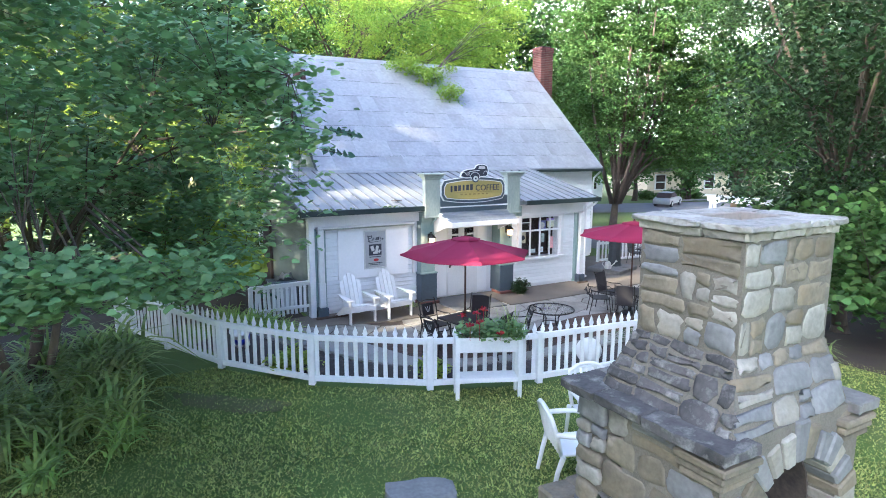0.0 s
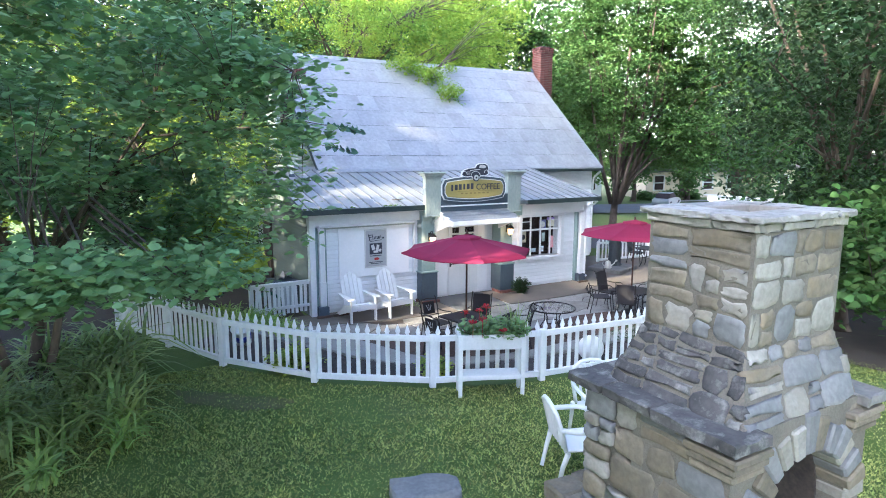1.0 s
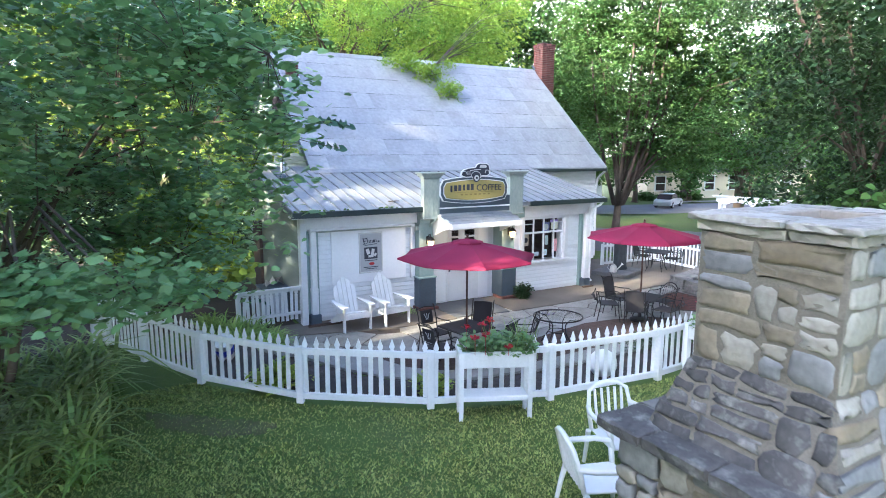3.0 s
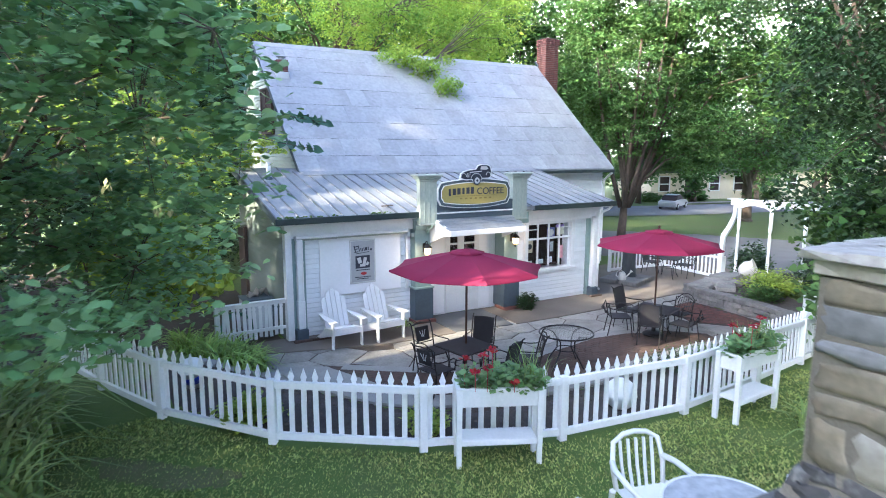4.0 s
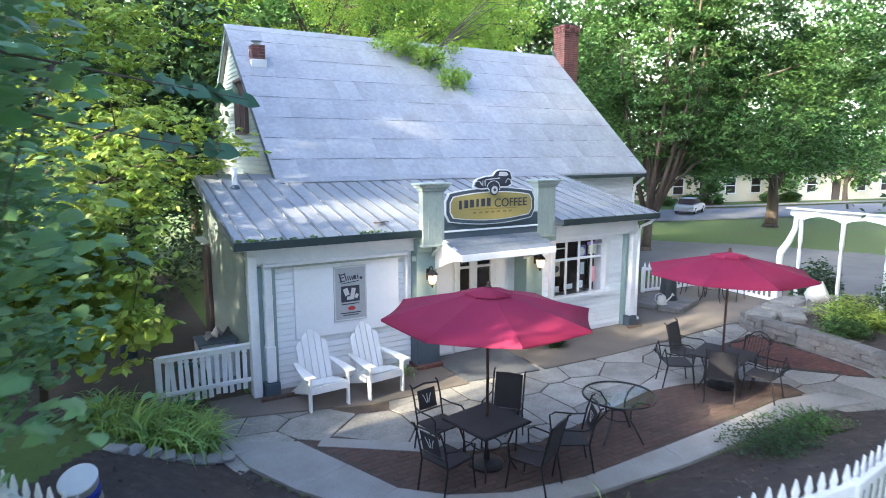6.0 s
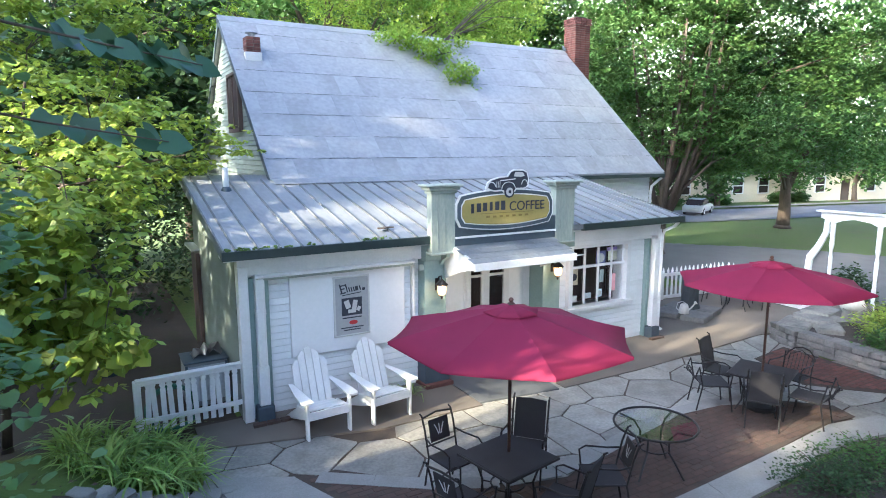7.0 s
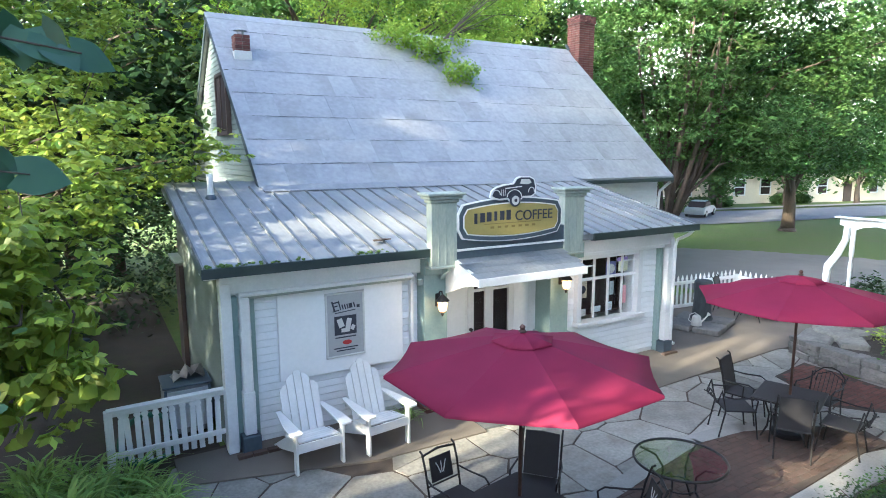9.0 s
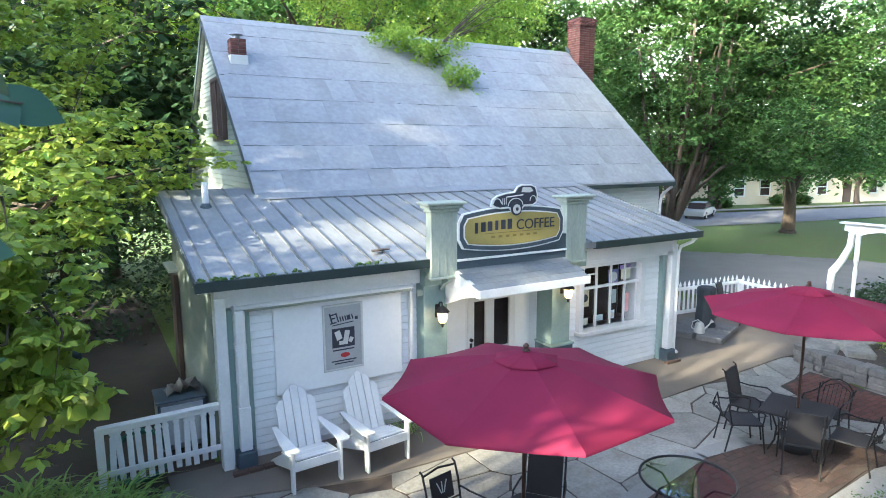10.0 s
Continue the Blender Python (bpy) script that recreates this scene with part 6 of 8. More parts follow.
# stepped courses under the ledge at the corners, then the ledge slabs
for k in range(3):
    z = 2.44 + k * 0.055
    for x, y in ((FX0 - 0.02 + 0.12, FY0 + 0.10), (FX1 - 0.10, FY0 + 0.10)):
        bm = bmesh.new(); box(bm, x, y, z, 0.30 + 0.03 * k, 0.30 + 0.03 * k, 0.05, 0.012); part("corbel_stone", bm, STONE, fp)
for (x0, x1, y0, y1) in ((-1.915, -1.58, -12.88, -12.28), (-1.905, -1.56, -12.27, -11.86), (-1.915, -1.56, -11.85, -11.52), (-0.53, -0.27, -12.88, -12.2), (-0.53, -0.28, -12.19, -11.53), (-1.55, -0.66, -11.86, -11.52)):
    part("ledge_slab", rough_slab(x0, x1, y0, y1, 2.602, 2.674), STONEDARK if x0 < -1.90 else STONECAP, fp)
# sloping shoulder
def slope_face(p0, p1, q0, q1, N, mat, row, length):
    p0, p1, q0, q1 = Vector(p0), Vector(p1), Vector(q0), Vector(q1)
    o = (p0 + p1) / 2
    U = (p1 - p0).normalized()
    V = (q0 + q1) / 2 - o
    h = V.length
    stone_face(o, U, V, N, (p1 - p0).length, (q1 - q0).length, h, frnd, mat, row, length, proud=0.013)


# west and back slopes, like the west ledge, take the darker stone
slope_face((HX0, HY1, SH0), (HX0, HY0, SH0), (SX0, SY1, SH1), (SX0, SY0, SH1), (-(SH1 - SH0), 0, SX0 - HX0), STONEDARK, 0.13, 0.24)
slope_face((HX0, HY0, SH0), (HX1, HY0, SH0), (SX0, SY0, SH1), (SX1, SY0, SH1), (0, -(SH1 - SH0), SY0 - HY0), STONE, 0.15, 0.26)
slope_face((HX1, HY0, SH0), (HX1, HY1, SH0), (SX1, SY0, SH1), (SX1, SY1, SH1), ((SH1 - SH0), 0, HX1 - SX1), STONE, 0.2, 0.34)
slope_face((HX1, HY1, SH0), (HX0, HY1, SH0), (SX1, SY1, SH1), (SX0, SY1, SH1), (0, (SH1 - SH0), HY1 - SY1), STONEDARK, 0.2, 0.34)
# stack
KH = 3.785 - SH1
stone_face((SX0, (SY0 + SY1) / 2, SH1), (0, -1, 0), (0, 0, 1), (-1, 0, 0), SY1 - SY0, SY1 - SY0, KH, frnd, STONE, 0.155, 0.26)
stone_face(((SX0 + SX1) / 2, SY0, SH1), (1, 0, 0), (0, 0, 1), (0, -1, 0), SX1 - SX0, SX1 - SX0, KH, frnd, STONE, 0.18, 0.22)
stone_face((SX1, (SY0 + SY1) / 2, SH1), (0, 1, 0), (0, 0, 1), (1, 0, 0), SY1 - SY0, SY1 - SY0, KH, frnd, STONE, 0.16, 0.3)
stone_face(((SX0 + SX1) / 2, SY1, SH1), (-1, 0, 0), (0, 0, 1), (0, 1, 0), SX1 - SX0, SX1 - SX0, KH, frnd, STONE, 0.16, 0.3)
# cap of thin slabs round an open flue
for lvl, (gr, z, th) in enumerate(((0.03, 3.79, 0.055), (0.062, 3.847, 0.042))):
    x0, x1, y0, y1 = SX0 - gr, SX1 + gr, SY0 - gr, SY1 + gr
    fx0, fx1, fy0, fy1 = -1.26, -0.70, -12.42, -12.02
    spans = [((x0, fx0), (y0, (y0 + y1) / 2 - 0.1)), ((x0, fx0), ((y0 + y1) / 2 - 0.09, y1)), ((fx1, x1), (y0, (y0 + y1) / 2 + 0.1)), ((fx1, x1), ((y0 + y1) / 2 + 0.11, y1)), ((fx0 + 0.005, (fx0 + fx1) / 2 + 0.07), (y0, fy0)), (((fx0 + fx1) / 2 + 0.08, fx1 - 0.005), (y0, fy0)), ((fx0 + 0.005, fx1 - 0.005), (fy1, y1))]
    for (a, b), (c, d) in spans:
        part("cap_slab", rough_slab(a + 0.003, b - 0.003, c + 0.003, d - 0.003, z, z + th), CAPSTONE if lvl else STONEC, fp)
bm = bmesh.new()
for (x, y, sx, sy) in ((-1.24, -12.22, 0.05, 0.42), (-0.72, -12.22, 0.05, 0.42), (-0.98, -12.40, 0.55, 0.05), (-0.98, -12.04, 0.55, 0.05)):
    box(bm, x, y, 3.785, sx, sy, 0.2, 0.006)
part("flue_liner", bm, material("clay_flue", (0.36, 0.32, 0.27), (0.27, 0.24, 0.20), 0.9, fine=30, coarse=4, bump=0.2), fp, "clay flue liner")
bm = bmesh.new(); box(bm, -0.98, -12.22, 3.705, 0.5, 0.34, 0.02); part("flue_dark", bm, SOOT, fp)
# low wing wall behind
stub = thing("stone_wing_wall", "low stone wing wall beside the fireplace", "stone wall")
wz = ground_z(-1.5, -11.1)
for k in range(3):
    for q in range(2):
        for r in range(3):
            bm = bmesh.new(); box(bm, -1.25 + q * 0.33, -11.42 + r * 0.30, wz + 0.09 + k * 0.15, 0.32, 0.29, 0.145, 0.02)
            for v in bm.verts:
                v.co += Vector((frnd.uniform(-.01, .01), frnd.uniform(-.01, .01), frnd.uniform(-.008, .008)))
            part("stone", bm, STONE, stub)


# ---- trees ----
def leaf_mesh(name, centres, per, size, spread, mat, seed, droop=0.5, shape="diamond", flat=0.6, whorl=0):
    """Leaves in sprays round the given points; all of one crown in one mesh."""
    rng = np.random.default_rng(seed)
    c = np.repeat(np.asarray(centres, float), per, axis=0)
    n = len(c)
    sp = np.asarray(spread if np.ndim(spread) else (spread, spread, spread * 0.6))
    p = c + rng.normal(0, 1, (n, 3)) * sp
    a = rng.uniform(0, 2 * np.pi, n)
    t = np.stack([np.cos(a), np.sin(a), -droop * rng.uniform(0.1, 1.4, n)], 1)
    t /= np.linalg.norm(t, axis=1)[:, None]
    up = np.stack([rng.normal(0, flat, n), rng.normal(0, flat, n), np.ones(n)], 1)
    if whorl:                               # leaflets fan out from shared nodes
        node = np.arange(n) // whorl * whorl
        p = p[node] + t * size * 0.55
    s = np.cross(t, up)
    s /= np.linalg.norm(s, axis=1)[:, None] + 1e-9
    nrm = np.cross(s, t)
    L = size * rng.uniform(0.6, 1.3, n)[:, None]
    if shape == "heart":
        tpl = [(-0.42, 0, 0), (-0.5, 0.28, -0.04), (-0.25, 0.5, -0.10), (0.15, 0.36, -0.06), (0.55, 0, -0.06), (0.15, -0.36, -0.06), (-0.25, -0.5, -0.10), (-0.5, -0.28, -0.04)]
        fc = [(0, 1, 2, 3), (0, 3, 4), (0, 4, 5), (0, 5, 6, 7)]
    elif shape == "maple":
        tpl = [(-0.45, 0, 0), (-0.15, 0.42, -0.05), (0.12, 0.18, 0.0), (0.55, 0, -0.08), (0.12, -0.18, 0.0), (-0.15, -0.42, -0.05)]
        fc = [(0, 1, 2), (0, 2, 3), (0, 3, 4), (0, 4, 5)]
    else:
        tpl = [(-0.5, 0, 0), (0, 0.27, -0.03), (0.5, 0, -0.06), (0, -0.27, -0.03)]
        fc = [(0, 1, 2, 3)]
    k = len(tpl)
    V = np.empty((n, k, 3))
    for i, (u, w, h) in enumerate(tpl):
        V[:, i] = p + L * (t * u + s * w + nrm * h)
    base_i = (np.arange(n) * k)[:, None]
    faces = []
    for f in fc:
        faces += (base_i + np.array(f)[None, :]).tolist()
    return raw(name, V.reshape(-1, 3).tolist(), faces, mat)


def sprays(blobs, seed, dens):
    """Points for sprays of leaves: near the skin of lumpy ellipsoids, with holes."""
    rng = np.random.default_rng(seed)
    out = []
    for (cx, cy, cz, rx, ry, rz) in blobs:
        n = int(dens * (rx * ry + ry * rz + rx * rz))
        d = rng.normal(0, 1, (n, 3)); d /= np.linalg.norm(d, axis=1)[:, None]
        wob = 1 + 0.22 * np.sin(d[:, 0] * 5 + cx) * np.cos(d[:, 1] * 4 + cy) + 0.14 * np.sin(d[:, 2] * 7 + cz)
        r = rng.uniform(0.35, 1.0, n) ** 0.5 * wob
        keep = (np.sin(d[:, 0] * 6.1 + cx * 3) + np.sin(d[:, 1] * 5.3 + cy * 3) + np.sin(d[:, 2] * 6.7 + cz * 3) + rng.normal(0, 0.7, n)) > -1.1
        q = np.array([cx, cy, cz]) + d * r[:, None] * np.array([rx, ry, rz])
        out.append(q[keep])
    return np.concatenate(out)


# gaps cut in the western crowns, aiming sun patches at set spots: (x, y, z, radius)
SUNNY = [(3.3, -1.6, 0.0, 0.42), (2.6, -1.5, 0.0, 0.30), (0.2, -0.1, 0.9, -0.2), (6.9, -4.3, 0.0, 0.24), (10.3, -0.5, 0.0, 0.35)]


def clear_of_sun(p):
    """True for points away from those openings, beyond the garden's west side."""
    d = np.array([math.sin(az) * math.cos(el), math.cos(az) * math.cos(el), math.sin(el)])
    ok = np.ones(len(p), bool)
    for x, y, z, r in SUNNY:
        v = p - np.array([x, y, z])
        along = v @ d
        dist = np.linalg.norm(v - along[:, None] * d, axis=1)
        ok &= (dist > r + np.where(along > 11, 0.66, 0.36)) | (along < 0)
    return ok


def tree(name, label, loc, trunk, blobs, mat, size, per, spread, dens, seed, limbs=9, shape="diamond", droop=0.5, avoid=None, twig=60, flat=0.6, whorl=0):
    """Trunk, limbs to the crown's lumps, twigs to the sprays, and the leaves. trunk: (height, radius, lean x, lean y)."""
    x, y = loc[:2]
    z = loc[2] if len(loc) > 2 else ground_z(x, y)
    th = thing(name, label, "tree", (x, y, z))
    rnd = random.Random(seed)
    bl = [(b[0] - x, b[1] - y, b[2] - z, b[3], b[4], b[5]) for b in blobs]
    pts = sprays(bl, seed, dens)
    pts = pts[clear_of_sun(pts + np.array([x, y, z]))]
    if avoid is not None:
        pts = pts[avoid(pts + np.array([x, y, z]))]
    h, r, lx, ly = trunk
    bm = bmesh.new()
    tp = [Vector((lx * t + 0.05 * math.sin(5 * t + seed), ly * t + 0.05 * math.cos(4 * t + seed), h * t)) for t in (0, 0.06, 0.2, 0.4, 0.6, 0.8, 1.0)]
    tube(bm, tp[:2], r * 1.5, 10, r * 1.1); tube(bm, tp[1:], r * 1.1, 10, r * 0.62)
    part("trunk", bm, BARK, th, "", True)
    tips = []
    for k in range(limbs):
        bm = bmesh.new()
        b = bl[k % len(bl)]
        tgt = Vector((b[0] + rnd.uniform(-0.5, 0.5) * b[3], b[1] + rnd.uniform(-0.5, 0.5) * b[4], b[2] + rnd.uniform(-0.4, 0.5) * b[5]))
        s = tp[-1].lerp(tp[3], rnd.random() * 0.8)
        mid = s.lerp(tgt, 0.5) + Vector((rnd.uniform(-.2, .2), rnd.uniform(-.2, .2), 0.18 * (tgt - s).length))
        path = [s, s.lerp(mid, 0.6), mid, mid.lerp(tgt, 0.6), tgt]
        tube(bm, path, r * 0.34, 6, r * 0.08)
        part("limb", bm, BARK, th)
        tips += path[1:]
    P = np.array([t[:] for t in tips])
    bm = bmesh.new()
    for i in rnd.sample(range(len(pts)), min(twig, len(pts))):
        q = pts[i]
        s = P[np.argmin(((P - q) ** 2).sum(1))]
        m = (s + q) / 2 + np.array([0, 0, 0.08 * np.linalg.norm(q - s)])
        tube(bm, [s, m, q], r * 0.10, 4, r * 0.02, caps=False)
    tagged(part("twigwork", bm, BARK, th), kind="stuff")
    ob = new("crown", leaf_mesh("crown", pts, per, size, spread, mat, seed + 1, droop, shape, flat, whorl))
    ob.parent = th
    return th


# ---- small things round the house ----
# side rail fence by the corner of the house
sf = thing("side_fence", "short white picket rail leaning beside the house corner", "fence", (-1.66, 0.10, 0.06), math.atan2(0.05, 1.44))
for z in (0.28, 0.86):
    bm = bmesh.new(); box(bm, 0.73, -0.03, z, 1.46, 0.035, 0.075, 0.005); part("rail", bm, WHITE, sf)
bm = bmesh.new(); box(bm, 0.74, -0.04, 0.915, 1.52, 0.11, 0.03, 0.005); part("top_rail", bm, WHITE, sf)
bm = bmesh.new(); box(bm, 0.0, 0, 0.44, 0.10, 0.10, 0.92, 0.008); part("post", bm, WHITE, sf)
spk = picket_mesh(0.78, 0.072)
random.seed(23)
for k in range(12):
    piece("picket", spk, sf, (0.12 + k * 0.113, 0.015, 0.10 + random.uniform(-0.03, 0.03)), rot=(0, random.uniform(-0.05, 0.05), 0))

# cooling unit with a folded metal shade on top
ac = thing("cooling_unit", "grey boxed cooling unit behind the side fence", "air conditioner", (-0.58, 1.25, ground_z(-0.6, 1.25)))
GREYM = material("grey_enamel", (0.33, 0.34, 0.34), (0.26, 0.27, 0.27), 0.5, 0.2, fine=20, coarse=3, bump=0.05, stain=(0.18, 0.17, 0.15), stain_amt=0.5)
bm = bmesh.new(); box(bm, 0, 0, 0.38, 0.66, 0.60, 0.74, 0.015); part("case", bm, GREYM, ac)
bm = bmesh.new(); box(bm, 0, 0, 0.765, 0.70, 0.64, 0.03, 0.008); part("lid", bm, SLATE, ac)
bm = bmesh.new(); box(bm, 0, -0.304, 0.40, 0.58, 0.012, 0.60, 0.004); part("front_panel", bm, material("pale_enamel_panel", (0.55, 0.57, 0.58), (0.47, 0.49, 0.50), 0.45, fine=20, coarse=3, bump=0.03), ac, "pale enamelled front panel")
for sx in (-0.31, 0.31):
    bm = bmesh.new(); box(bm, sx, -0.306, 0.40, 0.04, 0.016, 0.66, 0.004); part("edge_strip", bm, SLATE, ac)
bm = bmesh.new()
fold = [(-0.24, 0.02), (-0.17, 0.16), (-0.10, 0.05), (-0.02, 0.24), (0.06, 0.08), (0.13, 0.22), (0.22, 0.03)]
rows = [[bm.verts.new((x + 0.06 * math.sin(3 * q + k), -0.16 + 0.16 * q, z * (1 - 0.35 * (q - 1) ** 2 * (k % 2)))) for k, (x, z) in enumerate(fold)] for q in range(3)]
for a, b in zip(rows, rows[1:]):
    for k in range(len(fold) - 1):
        bm.faces.new((a[k], a[k + 1], b[k + 1], b[k]))
bmesh.ops.solidify(bm, geom=bm.faces[:], thickness=0.008)
low = min(v.co.z for v in bm.verts)
for v in bm.verts:
    v.co.z -= low
one("folded_metal_scrap", bm, material("bare_sheet_metal", (0.45, 0.44, 0.42), (0.33, 0.32, 0.30), 0.4, 0.7, fine=14, coarse=3, bump=0.05), "crumpled piece of bare sheet metal on a unit", "sheet metal", (-0.52, 1.28, ground_z(-0.6, 1.25) + 0.782))
HOSEM = material("green_hose", (0.02, 0.12, 0.07), (0.015, 0.09, 0.05), 0.45, bump=0.02)
bm = bmesh.new()
tube(bm, [((0.20 + 0.004 * k / 10) * math.cos(k * 0.35), (0.20 + 0.02 * math.sin(k)) * math.sin(k * 0.35), 0.02 + 0.0035 * k * 0.6) for k in range(90)], 0.014, 6)
bmesh.ops.transform(bm, matrix=Matrix.Rotation(radians(72), 4, "X") @ Matrix.Diagonal((1.6, 1.6, 1.0, 1)), verts=bm.verts)
one("garden_hose", bm, HOSEM, "coiled green garden hose behind the side fence", "hose", (-1.20, 0.42, ground_z(-1.20, 0.42) + 0.36), smooth=True)
bm = bmesh.new(); lathe(bm, [(0.16, 0), (0.17, 0.05), (0.13, 0.4), (0.12, 1.0), (0.14, 1.05)], 14)
one("garden_post", bm, material("blue_grey_paint", (0.035, 0.055, 0.065), (0.025, 0.04, 0.05), 0.7, bump=0.1), "weathered blue-grey post in the shaded yard", "post", (-1.95, 3.2, ground_z(-1.95, 3.2) - 0.02), smooth=True)


# white resin chairs and glass table on the lawn
def resin_chair():
    c = thing("resin_chair", "white moulded plastic garden armchair on the lawn", "chair", (0, 0, 0), 0, "white lawn chairs")
    bm = bmesh.new(); prism(bm, [(-0.24, -0.22), (0.24, -0.22), (0.27, 0.22), (0.20, 0.27), (-0.20, 0.27), (-0.27, 0.22)], 0.40, 0.425)
    bmesh.ops.bevel(bm, geom=bm.edges[:], offset=0.008, segments=1, affect="EDGES"); part("seat", bm, PLASTIC, c)
    for k in range(5):
        x = -0.16 + 0.08 * k
        bm = bmesh.new(); tube(bm, [(x * 0.9, -0.22, 0.41), (x, -0.28, 0.60), (x * 1.02, -0.33, 0.84 - 0.3 * x * x)], 0.016, 6); part("back_slat", bm, PLASTIC, c)
    bm = bmesh.new(); tube(bm, [(-0.24, -0.22, 0.41), (-0.26, -0.27, 0.62), (-0.23, -0.33, 0.82), (-0.12, -0.35, 0.88), (0, -0.355, 0.895), (0.12, -0.35, 0.88), (0.23, -0.33, 0.82), (0.26, -0.27, 0.62), (0.24, -0.22, 0.41)], 0.024, 8); part("back_frame", bm, PLASTIC, c, "", True)
    for s in (-1, 1):
        bm = bmesh.new(); tube(bm, [(s * 0.26, -0.28, 0.66), (s * 0.31, -0.15, 0.655), (s * 0.33, 0.10, 0.645), (s * 0.31, 0.24, 0.62), (s * 0.285, 0.27, 0.55)], 0.028, 8); part("armrest", bm, PLASTIC, c, "", True)
        for y0, y1, x1 in ((0.25, 0.30, 0.30), (-0.21, -0.31, 0.27)):
            bm = bmesh.new(); tube(bm, [(s * 0.285, y0, 0.56 if y0 > 0 else 0.42), (s * 0.27, (y0 + y1) / 2, 0.25), (s * x1, y1, 0.0)], 0.03, 8, 0.022); part("leg", bm, PLASTIC, c)
    return c


rc = resin_chair()
rc.matrix_basis = pose(-0.50, -10.16, ground_z(-0.5, -10.16), 0, 0, -112)
copy_thing(rc, pose(0.33, -9.67, ground_z(0.33, -9.67), 0, 0, 165))
copy_thing(rc, pose(1.38, -10.66, ground_z(1.38, -10.66), 0, 0, 60))
lt = thing("lawn_table", "round white lawn table with patterned glass top", "table", (0.34, -10.34, ground_z(0.34, -10.34)))
MOTTLE = material("frosted_glass_top", (0.33, 0.34, 0.36), (0.55, 0.56, 0.57), 0.35, fine=9, coarse=14, bump=0.1)
bm = bmesh.new(); lathe(bm, [(0.46, 0.68), (0.47, 0.69), (0.46, 0.70)], 36); part("top", bm, MOTTLE, lt, "mottled glass top")
bm = bmesh.new(); tube(bm, [(0.47 * math.cos(a), 0.47 * math.sin(a), 0.69) for a in (2 * math.pi * k / 40 for k in range(41))], 0.018, 8, caps=False); part("rim", bm, PLASTIC, lt)
for k in range(4):
    a = math.pi / 4 + math.pi / 2 * k
    bm = bmesh.new(); tube(bm, [(0.40 * math.cos(a), 0.40 * math.sin(a), 0.68), (0.38 * math.cos(a), 0.38 * math.sin(a), 0.0)], 0.02, 8); part("leg", bm, PLASTIC, lt)


def boulder(name, label, x, y, z, sx, sy, sz, seed, mat=None, category="rock", group=""):
    rnd = random.Random(seed)
    bm = bmesh.new()
    bmesh.ops.create_icosphere(bm, subdivisions=3, radius=1.0)
    off = Vector((rnd.uniform(0, 50), rnd.uniform(0, 50), rnd.uniform(0, 50)))
    for v in bm.verts:
        n = noise.noise(v.co * 1.1 + off) * 0.38 + noise.noise(v.co * 3.1 + off) * 0.13
        q = v.co * (1 + n)
        q = Vector((max(-0.8, min(0.8, q.x)), max(-0.8, min(0.8, q.y)), max(-0.7, min(0.62, q.z))))
        v.co = Vector((q.x * sx, q.y * sy, q.z * sz))
    return one(name, bm, mat or ROCK, label, category, (x, y, z), rnd.uniform(0, 3), group, smooth=False)


boulder("lawn_boulder", "large pale grey boulder lying on the lawn", -2.13, -9.72, ground_z(-2.13, -9.72) + 0.0, 0.44, 0.34, 0.29, 5, STONEB)
random.seed(41)
for k in range(9):
    t = k / 8
    x, y = -2.35 + 1.55 * t, -2.22 + 0.38 * t
    boulder("edging_stone", "flat pale stone edging the mulch bed", x, y, ground_z(x, y) + 0.03, 0.17, 0.12, 0.07, 60 + k, KERB, "stone", "stones edging the bed")

# stone ring with the watering can and a dark stump
ring = thing("stone_planter_ring", "low flat stone pad on the concrete", "stone pad", (11.15, 0.85, 0.0), 0.35)
for (x, y, w, d) in ((-0.35, -0.35, 0.7, 0.6), (0.38, -0.33, 0.7, 0.62), (-0.36, 0.32, 0.68, 0.6), (0.36, 0.33, 0.7, 0.58)):
    bm = bmesh.new(); box(bm, x, y, 0.09, w, d, 0.14, 0.02); part("slab", bm, ROCK, ring)
bm = bmesh.new(); lathe(bm, [(0.27, 0.0), (0.23, 0.1), (0.21, 0.5), (0.22, 0.92), (0.19, 0.97)], 9)
one("tree_stump", bm, material("dark_grey_bark", (0.055, 0.062, 0.066), (0.035, 0.04, 0.043), 0.9, fine=20, coarse=4, bump=0.7, stretch=(1, 1, 0.3)), "dark grey upright stump on the stone pad", "stump", (11.35, 0.95, 0.16))
wc = thing("watering_can", "pale metal watering can on a stone pad", "watering can", (10.72, 0.62, 0.16), -0.45)
CANM = material("pale_enamel", (0.62, 0.60, 0.55), (0.50, 0.48, 0.44), 0.45, 0.2, fine=20, coarse=4, bump=0.04)
bm = bmesh.new(); lathe(bm, [(0.12, 0.0), (0.125, 0.02), (0.10, 0.20), (0.075, 0.24)], 18); part("body", bm, CANM, wc, "", True)
bm = bmesh.new(); tube(bm, [(0.10, 0, 0.06), (0.22, 0, 0.17), (0.28, 0, 0.25)], 0.022, 8, 0.014); part("spout", bm, CANM, wc); bm = bmesh.new(); tube(bm, [(0.265, 0, 0.235), (0.31, 0, 0.275)], 0.02, 10, 0.05); part("rose", bm, CANM, wc)
bm = bmesh.new(); tube(bm, [(-0.10, 0, 0.05), (-0.20, 0, 0.14), (-0.17, 0, 0.27), (-0.05, 0, 0.31), (0.05, 0, 0.24)], 0.012, 6); part("handle", bm, CANM, wc)

